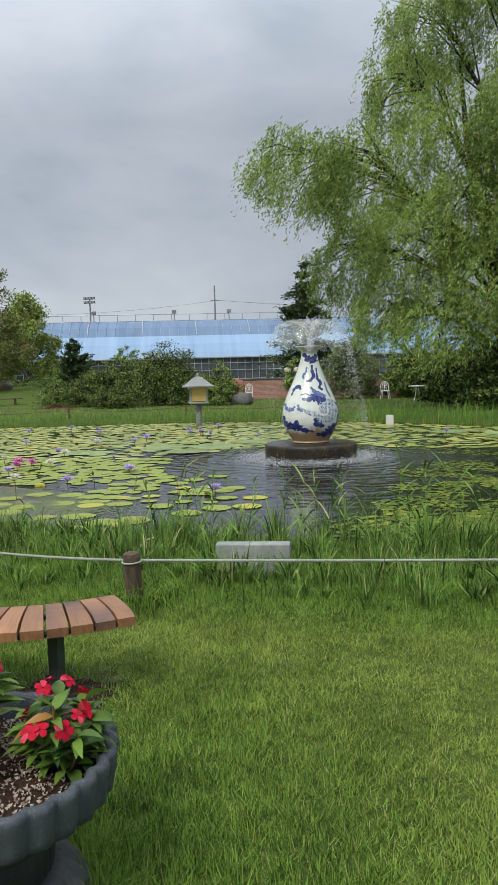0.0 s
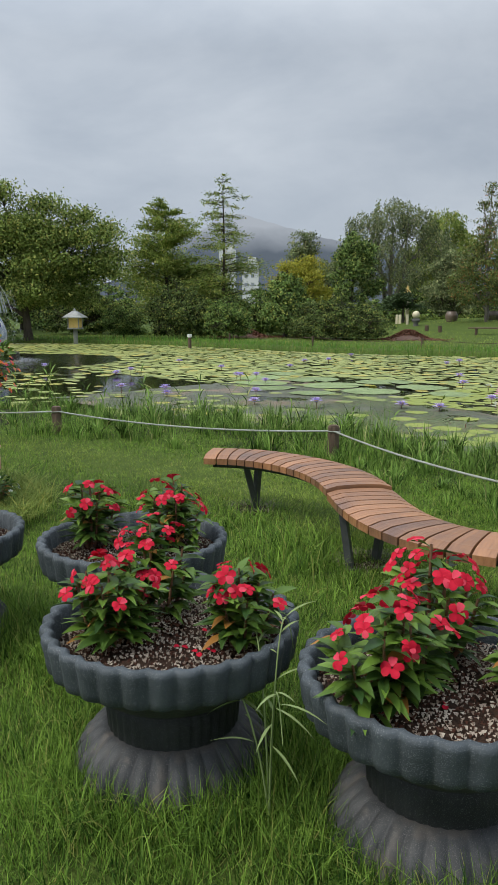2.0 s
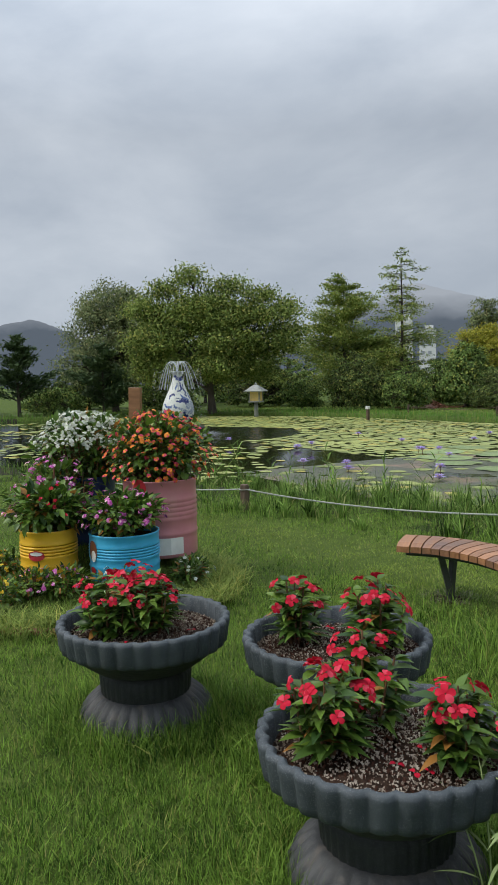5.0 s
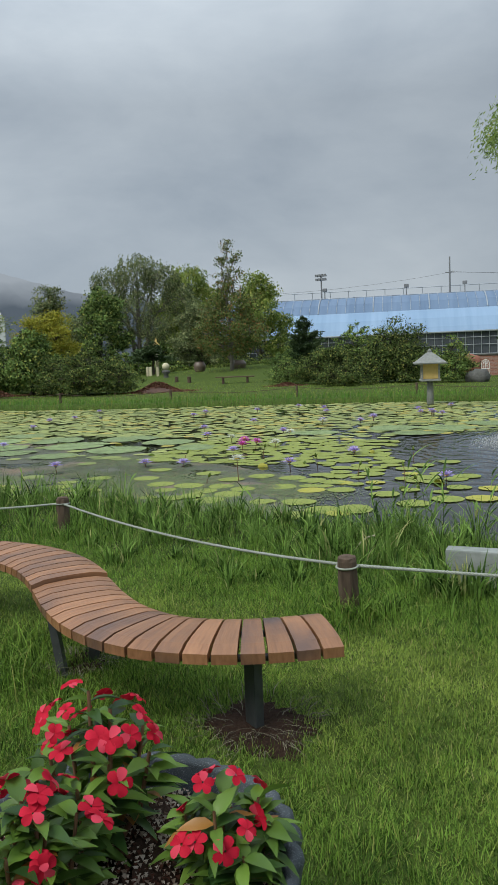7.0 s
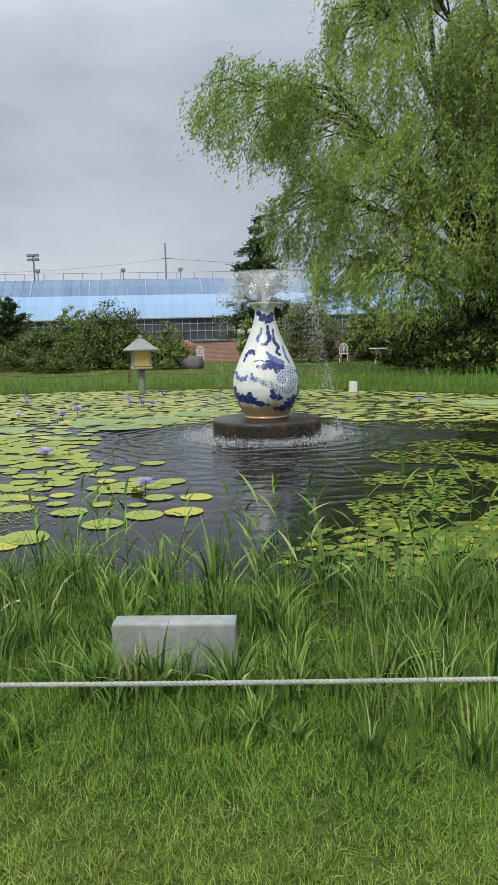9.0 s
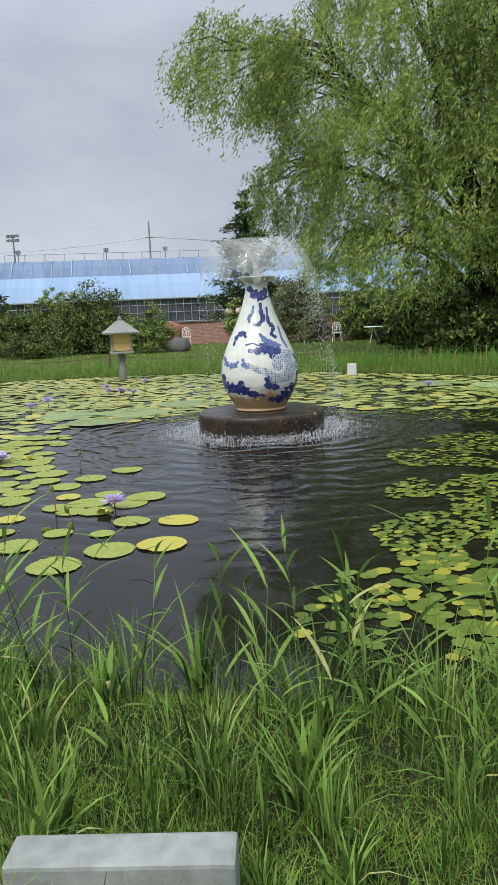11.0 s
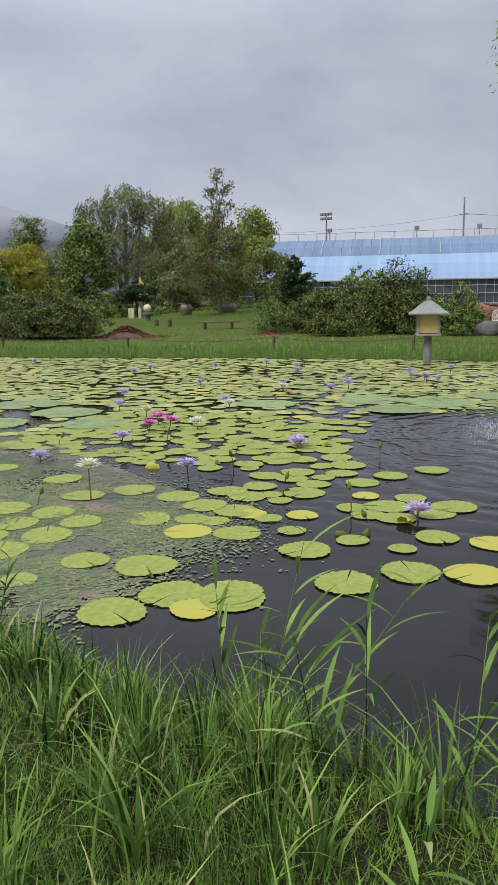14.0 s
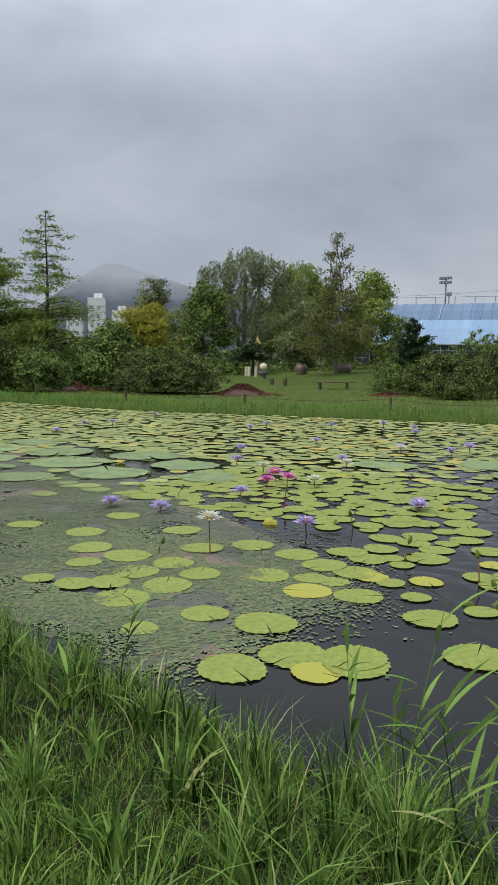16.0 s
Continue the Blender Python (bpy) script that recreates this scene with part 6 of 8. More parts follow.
def decal(parent, r, az, z, w, h, mat, round_=True, name="painted_mark"):
    """A thin painted patch that follows the drum's side."""
    n = 18
    pts = [(0.5 * math.cos(a), 0.5 * math.sin(a)) for a in np.arange(n) / n * TAU] if round_ else [(-0.5, -0.5), (0, -0.5), (0.5, -0.5), (0.5, 0), (0.5, 0.5), (0, 0.5), (-0.5, 0.5), (-0.5, 0)]
    v = [((r + 0.008) * math.cos(az), (r + 0.008) * math.sin(az), z)]
    for x, y in pts:
        a = az + x * w / r
        v.append(((r + 0.008) * math.cos(a), (r + 0.008) * math.sin(a), z + y * h))
    k = len(pts)
    link_mesh(name, np.array(v), np.array([[0, 1 + i, 1 + (i + 1) % k] for i in range(k)]), mat, parent)


def face_to(xy):
    return math.atan2(0.0 - xy[1], 0.63 - xy[0])


DP, DB, DY, DN = (-5.36, 2.60), (-4.98, 2.12), (-5.32, 1.62), (-6.0, 2.16)
pink = drum(DP, 0.26, 0.31, 0.64, M_PINK_DRUM, "pink painted ribbed steel drum planted with flowers")
decal(pink, 0.31, face_to(DP) - 0.55, 0.58, 0.12, 0.16, M_RED_PAINT)
decal(pink, 0.31, face_to(DP) + 0.25, 0.1, 0.22, 0.14, M_WHITE_PAINT, False)
blue = drum(DB, 0.20, 0.27, 0.36, M_BLUE_DRUM, "sky-blue painted drum tub planted with flowers")
decal(blue, 0.27, face_to(DB) - 1.05, 0.24, 0.11, 0.16, M_BROWN_PAINT)
decal(blue, 0.272, face_to(DB) - 1.0, 0.2, 0.06, 0.09, M_WHITE_PAINT)
decal(blue, 0.271, face_to(DB) - 1.05, 0.09, 0.07, 0.05, M_RED_PAINT)
yel = drum(DY, 0.19, 0.22, 0.40, M_YELLOW_DRUM, "yellow painted drum tub with a red painted mouth")
decal(yel, 0.22, face_to(DY) - 0.45, 0.22, 0.13, 0.08, M_RED_PAINT)
decal(yel, 0.222, face_to(DY) - 0.45, 0.235, 0.1, 0.03, M_WHITE_PAINT)
navy = drum(DN, 0.12, 0.26, 0.78, M_NAVY_DRUM, "navy blue painted drum planted with flowers")
flower_plant("orange_flower_plant", pose(*DP, 0.84), 0.54, 0.62, "bushy plant with orange and pink flower clusters in a pink drum", "flower plant", 320, stems=60, leaves=18, leaf_len=0.075, leaf_w=0.042, blossoms=360, bsize=0.02, petal=M_ORANGE_PETAL, petals=6, leafmat=M_PLANT_LEAF, split=False, bloom_low=0.1, fill=1300)
flower_plant("pink_flower_plant", pose(*DB, 0.53), 0.38, 0.34, "bushy plant with pink and purple flowers in a blue tub", "flower plant", 321, stems=26, leaves=14, leaf_len=0.075, leaf_w=0.04, blossoms=95, bsize=0.02, petal=M_PINK_PETAL, petals=6, split=False, bloom_low=0.2, fill=700)
flower_plant("red_bud_plant", pose(*DY, 0.56), 0.36, 0.36, "dark leafy plant with small red flowers in a yellow tub", "flower plant", 322, stems=18, leaves=13, leaf_len=0.11, leaf_w=0.055, blossoms=26, bsize=0.018, petal=M_RED_PETAL, split=False, bloom_low=0.2, fill=420)
flower_plant("white_flower_plant", pose(*DN, 0.80), 0.54, 0.66, "tall plant topped with creamy white flower heads", "flower plant", 323, stems=36, leaves=12, leaf_len=0.11, leaf_w=0.045, blossoms=620, bsize=0.018, petal=M_WHITE_PETAL, petals=7, split=False, bloom_low=0.55, fill=800)
flower_plant("pink_flower_plant", pose(-5.72, 1.80, 0.42), 0.46, 0.68, "loose plant with pale pink and blue flowers", "flower plant", 324, stems=20, leaves=12, leaf_len=0.1, leaf_w=0.04, blossoms=150, bsize=0.02, petal=M_PINK_PETAL, petals=5, split=False, bloom_low=0.3, fill=450)
for i, (x, y, pet, lab) in enumerate(((-4.92, 1.62, M_PINK_PETAL, "low purple-pink bedding flowers at the drums"), (-5.1, 1.2, M_YELLOW_PETAL, "low yellow bedding flowers at the drums"), (-5.55, 1.1, M_PINK_PETAL, "low purple-pink bedding flowers at the drums"), (-4.72, 1.95, M_WHITE_PETAL, "low white bedding flowers at the drums"), (-4.85, 2.62, M_WHITE_PETAL, "low white bedding flowers at the drums"), (-5.05, 1.42, M_PINK_PETAL, "low purple-pink bedding flowers at the drums"), (-5.75, 1.35, M_YELLOW_PETAL, "low yellow bedding flowers at the drums"), (-5.4, 0.95, M_YELLOW_PETAL, "low yellow bedding flowers at the drums"), (-6.05, 1.2, M_PINK_PETAL, "low purple-pink bedding flowers at the drums"))):
    flower_plant("bedding_flowers", pose(x, y, float(mounds(np.array([x]), np.array([y]))[0])), 0.22, 0.2, lab, "flower plant", 330 + i, stems=12, leaves=9, leaf_len=0.07, leaf_w=0.025, blossoms=20, bsize=0.016, petal=pet, split=False, bloom_low=0.3, fill=150)["group"] = "bedding flowers"
brick = None
edging = thing("brick_edging", pose(0, 0, 0), "low curved edging of red bricks round the flower bed", "edging")
for i in range(26):
    a = radians(-135 + i * 7.6)
    x, y = -5.35 + 1.1 * math.cos(a), 1.95 + 1.12 * math.sin(a)
    m = pose(x, y, 0.02, 4 * math.sin(i * 3), 3 * math.cos(i * 5), math.degrees(a) + 90)
    if brick is None:
        brick = part("brick", box_bm((0.135, 0.07, 0.085), (0, 0, 0), 0.008), M_BRICK, edging)
        brick.matrix_basis = m
    else:
        share(brick, m, edging)
board = part("wooden_board", box_bm((0.16, 0.06, 1.66), (0, 0, 0.83), 0.008), M_SLAT)
board.matrix_basis = pose(-8.2, 3.5, 0, 0, 2, 40)
tagged(board, "upright weathered brown wooden board beside the fence", "board")

# concrete block by the bank
blk = part("concrete_block", box_bm((0.6, 0.13, 0.34), (0, 0, 0.09), 0.012), M_CONCRETE)
blk.matrix_basis = pose(-0.37, 5.95, 0, 0, 0, 5.5)
tagged(blk, "pale weathered concrete block half hidden in tall grass", "concrete block")
wb = part("white_box", box_bm((0.2, 0.2, 0.4), (0, 0, -0.05), 0.02), M_WHITE_PAINT)
wb.matrix_basis = pose(0.36, 25.0, 0, 0, 0, 20)
tagged(wb, "small white box standing in shallow water at the bank", "box")


# ---- fountains ----
def fountain(xy, seed, jets=False):
    t = thing("vase_fountain", pose(xy[0], xy[1], WATER), "blue and white porcelain vase fountain on a dark wet plinth", "fountain")
    lathe("plinth", [(0.001, -0.4), (0.93, -0.4), (0.95, 0.0), (0.955, 0.22), (0.955, 0.285), (0.93, 0.31), (0.5, 0.318), (0.001, 0.32)], M_PLINTH, t, "dark wet round stone plinth", n=72)
    prof = [(0.37, 0.0), (0.40, 0.02), (0.385, 0.05), (0.43, 0.12), (0.52, 0.26), (0.585, 0.42), (0.605, 0.56), (0.59, 0.72), (0.54, 0.9), (0.455, 1.1), (0.36, 1.3), (0.275, 1.5), (0.215, 1.68), (0.178, 1.82), (0.168, 1.9), (0.185, 1.96), (0.24, 2.01), (0.292, 2.035), (0.295, 2.055), (0.26, 2.05), (0.15, 1.95), (0.13, 1.8)]
    pr = np.array(prof)
    u = np.linspace(0, len(pr) - 1, 90)
    fine = list(zip(np.interp(u, np.arange(len(pr)), pr[:, 0]), np.interp(u, np.arange(len(pr)), pr[:, 1])))
    v = lathe("vase", fine, M_VASE, t, "glazed white vase with blue painted clouds and scales", n=80)
    v.matrix_basis = pose(0, 0, 0.315) @ Matrix.Diagonal((0.965, 0.965, 0.965, 1))
    outer = pr[2:17]

    def stroke(name, pts, widths, mat, turn, wobble=0.0):
        """A brush stroke that follows the vase: points are metres across its front and up."""
        p = np.array(pts, float)
        u = np.linspace(0, len(p) - 1, 12 * (len(p) - 1) + 1)
        k = np.arange(len(p))
        x, z, w = np.interp(u, k, p[:, 0]), np.interp(u, k, p[:, 1]), np.interp(u, np.linspace(0, len(p) - 1, len(widths)), widths)
        for _ in range(3):
            x[1:-1], z[1:-1] = (x[:-2] + 2 * x[1:-1] + x[2:]) / 4, (z[:-2] + 2 * z[1:-1] + z[2:]) / 4
        w = w * (1 + wobble * np.sin(u * 9.0) + 0.5 * wobble * np.sin(u * 17.0 + 1))
        w[0] = w[-1] = 0.004
        dx, dz = np.gradient(x), np.gradient(z)
        ln = np.hypot(dx, dz) + 1e-9
        rows = []
        for side in (-1, -0.33, 0.33, 1):
            px, pz = x - dz / ln * w * side, np.clip(z + dx / ln * w * side, 0.1, 1.98)
            r = np.interp(pz, outer[:, 1], outer[:, 0])
            phi = np.arcsin(np.clip(px / r, -0.97, 0.97)) + turn
            r = r + 0.004
            rows.append(np.c_[r * np.cos(phi), r * np.sin(phi), pz])
        m = len(x)
        g = np.arange(4 * m).reshape(4, m)
        link_mesh(name, np.concatenate(rows), np.stack([g[:-1, :-1], g[:-1, 1:], g[1:, 1:], g[1:, :-1]], -1).reshape(-1, 4), mat, v, smooth=True)

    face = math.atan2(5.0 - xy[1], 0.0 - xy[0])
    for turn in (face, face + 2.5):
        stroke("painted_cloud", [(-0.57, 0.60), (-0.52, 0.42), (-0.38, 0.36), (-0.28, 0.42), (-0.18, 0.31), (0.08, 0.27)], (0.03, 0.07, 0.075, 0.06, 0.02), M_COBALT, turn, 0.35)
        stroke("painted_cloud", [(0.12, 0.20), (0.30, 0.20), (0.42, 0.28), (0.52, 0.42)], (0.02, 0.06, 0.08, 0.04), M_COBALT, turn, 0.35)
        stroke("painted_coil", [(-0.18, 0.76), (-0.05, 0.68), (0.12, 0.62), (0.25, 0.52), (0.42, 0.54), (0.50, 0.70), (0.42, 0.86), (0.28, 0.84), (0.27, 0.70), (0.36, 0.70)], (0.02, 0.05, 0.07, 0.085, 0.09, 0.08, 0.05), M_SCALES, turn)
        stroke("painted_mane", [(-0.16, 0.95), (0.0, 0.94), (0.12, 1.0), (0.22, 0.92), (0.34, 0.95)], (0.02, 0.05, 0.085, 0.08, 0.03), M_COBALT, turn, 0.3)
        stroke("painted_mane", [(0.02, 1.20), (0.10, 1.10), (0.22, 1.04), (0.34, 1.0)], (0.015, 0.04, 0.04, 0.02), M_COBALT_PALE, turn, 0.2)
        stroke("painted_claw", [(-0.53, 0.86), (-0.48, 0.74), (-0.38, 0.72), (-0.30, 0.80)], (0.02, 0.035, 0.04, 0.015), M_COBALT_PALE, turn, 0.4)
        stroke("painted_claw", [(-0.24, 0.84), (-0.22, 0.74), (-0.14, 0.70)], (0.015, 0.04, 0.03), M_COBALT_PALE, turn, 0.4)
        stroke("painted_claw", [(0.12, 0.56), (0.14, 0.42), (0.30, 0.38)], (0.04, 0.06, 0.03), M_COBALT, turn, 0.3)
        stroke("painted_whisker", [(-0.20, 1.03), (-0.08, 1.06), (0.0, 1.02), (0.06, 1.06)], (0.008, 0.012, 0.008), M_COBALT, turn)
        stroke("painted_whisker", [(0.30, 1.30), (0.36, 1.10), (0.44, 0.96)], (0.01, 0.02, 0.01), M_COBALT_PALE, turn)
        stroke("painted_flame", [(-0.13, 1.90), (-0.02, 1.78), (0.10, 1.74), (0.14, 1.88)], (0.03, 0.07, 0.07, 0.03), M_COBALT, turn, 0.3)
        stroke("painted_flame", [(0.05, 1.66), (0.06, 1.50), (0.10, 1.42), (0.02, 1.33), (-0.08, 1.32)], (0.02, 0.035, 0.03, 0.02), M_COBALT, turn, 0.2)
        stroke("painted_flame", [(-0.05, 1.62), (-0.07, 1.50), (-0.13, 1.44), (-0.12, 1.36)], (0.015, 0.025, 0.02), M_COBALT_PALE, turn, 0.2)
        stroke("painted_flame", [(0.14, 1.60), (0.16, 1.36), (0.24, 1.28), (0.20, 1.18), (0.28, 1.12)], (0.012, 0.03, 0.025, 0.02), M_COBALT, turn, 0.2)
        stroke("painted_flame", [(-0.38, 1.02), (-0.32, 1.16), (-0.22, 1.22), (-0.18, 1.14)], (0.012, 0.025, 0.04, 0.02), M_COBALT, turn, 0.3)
    lathe("nozzle", [(0.045, 2.1), (0.045, 2.43), (0.05, 2.44), (0.03, 2.45), (0.001, 2.45)], M_GALV, t, n=16)
    rs = rnd(seed)
    # bell of falling water
    n, rows, vs = 72, 16, []
    th = np.arange(n) / n * TAU
    bell = np.array([(0.03, 2.52), (0.11, 2.68), (0.21, 2.81), (0.33, 2.89), (0.47, 2.90), (0.60, 2.84), (0.70, 2.74), (0.77, 2.61), (0.82, 2.48), (0.85, 2.36)])
    for i in range(rows):
        s = i / (rows - 1)
        r, z = np.interp(s * 9, np.arange(10), bell[:, 0]), np.interp(s * 9, np.arange(10), bell[:, 1])
        ruffle = 1 + 0.04 * s ** 4 * np.sin(7 * th) + 0.012 * s * np.sin(31 * th)
        vs.append(np.c_[r * ruffle * np.cos(th), r * ruffle * np.sin(th), z - 0.07 + (0.09 * np.sin(11 * th + 2) + 0.06 * np.sin(23 * th)) * s ** 4])
    g = np.arange(n * rows).reshape(rows, n)
    f = np.stack([g[:-1], np.roll(g, -1, 1)[:-1], np.roll(g, -1, 1)[1:], g[1:]], -1).reshape(-1, 4)
    if jets:
        arcs = []
        for i in range(18):
            a = i / 18 * TAU + rs.normal(0, 0.06)
            q = np.linspace(0, 1, 14)
            reach = rs.uniform(0.5, 0.75)
            r, z = 0.03 + reach * q, 2.45 + 1.3 * q - 2.1 * q ** 2
            arcs.append((np.c_[r * np.cos(a), r * np.sin(a), z], np.linspace(0.007, 0.011, 14)))
        link_mesh("water_jets", *tubes(arcs, 5), M_DROPS, t, "arching jets of clear water", smooth=True)
    else:
        link_mesh("water_bell", np.concatenate(vs), f, M_SPRAY, t, "thin clear bell of spouting water", smooth=True)
    k = 1900
    a = np.where(rs.uniform(0, 1, k) < 0.45, rs.normal(0.0, 0.5, k), rs.uniform(0, TAU, k))
    s = rs.uniform(0, 1, k)
    r = 0.83 + 0.2 * s + rs.normal(0, 0.03, k)
    z = 2.32 - 2.25 * s ** 1.3 + rs.normal(0, 0.05, k)
    c = np.c_[r * np.cos(a) + 0.28 * s ** 1.5, r * np.sin(a), z]
    a2, r2 = rs.uniform(0, TAU, 4600), np.abs(rs.normal(0.0, 0.32, 4600)) + 0.97
    c = np.concatenate([c, np.c_[r2 * np.cos(a2), r2 * np.sin(a2), np.abs(rs.normal(0, 0.045, 4600)) * np.exp(-(r2 - 1.0))]])
    q = len(c)
    oc = np.array([[1, 0, 0], [0, 1, 0], [-1, 0, 0], [0, -1, 0], [0, 0, 1.8], [0, 0, -1.8]], float)
    ov = c[:, None] + oc[None] * rs.uniform(0.003, 0.0075, q)[:, None, None]
    of = (np.arange(q) * 6)[:, None, None] + np.array([[0, 1, 4], [1, 2, 4], [2, 3, 4], [3, 0, 4], [1, 0, 5], [2, 1, 5], [3, 2, 5], [0, 3, 5]])[None]
    d = link_mesh("spray", ov.reshape(-1, 3), of.reshape(-1, 3), M_DROPS, t, "scattered falling drops and splashes")
    d["kind"] = "stuff"
    return t


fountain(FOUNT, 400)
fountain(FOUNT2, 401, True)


# ---- stone lanterns in the water ----
def lantern(xy, turn, s=1.0):
    t = thing("stone_lantern", pose(xy[0], xy[1], WATER, 0, 0, turn), "pale stone lantern with yellow panes on a post in the pond", "lantern", "pond lanterns")
    lathe("post", [(0.001, -0.4), (0.12, -0.4), (0.11, 0.4), (0.10, 0.8), (0.001, 0.8)], M_STONE_PALE, t, n=18)
    part("tray", box_bm((0.66, 0.66, 0.06), (0, 0, 0.80), 0.015), M_STONE_PALE, t)
    for i in range(4):
        x, y = ((0.27, 0.27), (-0.27, 0.27), (-0.27, -0.27), (0.27, -0.27))[i]
        part("corner_post", box_bm((0.06, 0.06, 0.52), (x, y, 1.09), 0.008), M_STONE_PALE, t)
        pane = part("pane", box_bm((0.5, 0.02, 0.48), (0, -0.262, 1.09)), M_LANTERN_PANE, t, "yellow translucent pane")
        pane.matrix_basis = pose(0, 0, 0, 0, 0, 90 * i)
    n, rows = 4, [(0.72, 1.33), (0.735, 1.37), (0.56, 1.45), (0.36, 1.57), (0.16, 1.68), (0.07, 1.71), (0.075, 1.745), (0.05, 1.79), (0.001, 1.83)]
    v = np.array([[r * math.cos(TAU * (k + 0.5) / 4), r * math.sin(TAU * (k + 0.5) / 4), z] for r, z in [(0.001, 1.35)] + rows for k in range(4)])
    f = np.array([[i * 4 + k, i * 4 + (k + 1) % 4, (i + 1) * 4 + (k + 1) % 4, (i + 1) * 4 + k] for i in range(len(rows)) for k in range(4)])
    roof = link_mesh("roof", v, f, M_STONE_PALE, t, "pyramid stone roof with a finial")
    lathe("finial", [(0.06, 1.69), (0.075, 1.73), (0.055, 1.78), (0.02, 1.82), (0.001, 1.83)], M_STONE_PALE, roof, n=14)
    return t


lantern((-6.2, 25.75), 20)
lantern((-34.3, 20.9), 40)


# ---- far lawn furnishings ----
def jar(xy, r, h, z=0.0):
    t = thing("clay_jar", pose(*xy, z), "large brown glazed clay storage jar on the far lawn", "jar", "clay jars")
    lathe("body", [(0.001, -0.1), (r * 0.62, -0.1), (r * 0.8, h * 0.15), (r, h * 0.5), (r * 0.96, h * 0.72), (r * 0.74, h * 0.92), (r * 0.70, h * 0.95), (r * 0.76, h), (r * 0.66, h), (r * 0.62, h * 0.9)], M_JAR, t, n=32)


jar((-31.3, 51.4), 0.48, 0.85, 0.55)
jar((-28.7, 53.0), 0.6, 0.8, 0.62)
q = thing("garden_lamp", pose(-31.6, 47.2, 0), "dark stone garden lamp with a cream globe", "lamp")
lathe("pedestal", [(0.001, 0), (0.32, 0), (0.32, 0.15), (0.2, 0.2), (0.17, 0.6), (0.3, 0.72), (0.3, 0.85), (0.12, 0.92), (0.001, 0.92)], M_ROCK, q, n=20)
lathe("globe", [(0.27 * math.sin(a) + 0.001, 1.16 - 0.27 * math.cos(a)) for a in np.linspace(0.05, math.pi, 14)], M_CREAM, q, n=24)
for x, y, w, h in ((-31.9, 30.6, 3.0, 0.55), (-22.5, 33.3, 2.9, 0.52), (-29.8, 32.6, 1.9, 0.42), (-17.2, 37.6, 1.5, 0.18)):
    rs = rnd(int(abs(x) * 10))
    n = 3200
    d = rs.normal(0, 0.36, (n, 2))
    rr = np.linalg.norm(d, axis=1)
    c = np.c_[d[:, 0] * w * 0.7, d[:, 1] * w * 0.5, np.maximum(0.015, h * np.exp(-(rr / 0.42) ** 2) * rs.uniform(0.7, 1.05, n))]
    lv, lf = leaf_arrays(c, dirs(rs, n) * np.array([1, 1, 0.5]), rs.normal(0, 0.4, (n, 3)) + np.array([0, 0, 1]), rs.uniform(0.08, 0.2, n), rs.uniform(0.05, 0.1, n), 0.2)
    k = 24
    th = np.arange(k) / k * TAU
    t = thing("leaf_pile", pose(x, y, 0, 0, 0, 35), "low heap of brown dead leaves and clippings", "leaf pile", "leaf piles")
    lathe("heap", [(w * 0.46, -0.05), (w * 0.4, 0.02), (w * 0.27, h * 0.3), (w * 0.12, h * 0.6), (0.001, h * 0.68)], M_MULCH, t, n=28)
    link_mesh("dead_leaves", lv, lf, M_DRY_LEAF, t)["kind"] = "stuff"
q = thing("picnic_bench", pose(-22.6, 41.6, 0, 0, 0, 25), "low dark wooden garden bench on the far lawn", "bench")
for i in (-1, 1):
    part("support", box_bm((0.12, 0.5, 0.42), (i * 0.75, 0, 0.21), 0.02), M_POST, q)
for i in range(3):
    part("plank", box_bm((2.4, 0.17, 0.06), (0, -0.2 + 0.2 * i, 0.45), 0.01), M_POST, q)
q = thing("gold_ornament", pose(-35.9, 52.2, 0), "golden-roofed small garden ornament above the pine", "ornament")
lathe("column", [(0.001, 0), (0.16, 0), (0.14, 2.6), (0.001, 2.6)], M_CREAM, q, n=12)
lathe("gold_top", [(0.001, 2.55), (0.45, 2.6), (0.3, 2.85), (0.1, 3.15), (0.08, 3.3), (0.001, 3.5)], M_GOLD_PAINT, q, n=12)
for x, y in ((-34.7, 49.6), (-33.6, 49.0), (-35.2, 49.9)):
    q = part("cream_post", box_bm((0.2, 0.2, 1.2), (0, 0, 0.55), 0.05), M_CREAM)
    q.matrix_basis = pose(x, y, 0, 0, 0, 20)
    tagged(q, "short cream-painted garden post", "post", "cream posts")
for x, y in ((-28.4, 43.8), (-27.0, 43.2), (-30.2, 36.6)):
    q = part("stump_post", box_bm((0.2, 0.2, 0.6), (0, 0, 0.2), 0.03), M_POST)
    q.matrix_basis = pose(x, y, 0, 0, 0, 10)
    tagged(q, "short dark wooden stump post on the far lawn", "post", "stump posts")
bm = bmesh.new()
bmesh.ops.create_icosphere(bm, subdivisions=3, radius=1.0)
for v in bm.verts:
    v.co *= 1 + 0.25 * noise.noise(v.co * 1.7)
    v.co.x, v.co.y, v.co.z = v.co.x * 0.62, v.co.y * 0.4, v.co.z * 0.42
q = part("boulder", bm, M_ROCK, smooth=True)
q.matrix_basis = pose(-7.3, 38.4, 0.2)
tagged(q, "dark rounded boulder on the far bank", "boulder")
bm = bmesh.new()
bmesh.ops.create_icosphere(bm, subdivisions=3, radius=1.0)
for v in bm.verts:
    v.co *= 1 + 0.3 * noise.noise(v.co * 1.9 + Vector((3, 1, 2)))
    v.co.x, v.co.y, v.co.z = v.co.x * 0.55, v.co.y * 0.35, v.co.z * 0.75
q = part("red_stone", bm, M_BRICK, smooth=True)
q.matrix_basis = pose(-8.8, 43.5, 0.6)
tagged(q, "upright reddish garden stone before the brick wall", "stone")
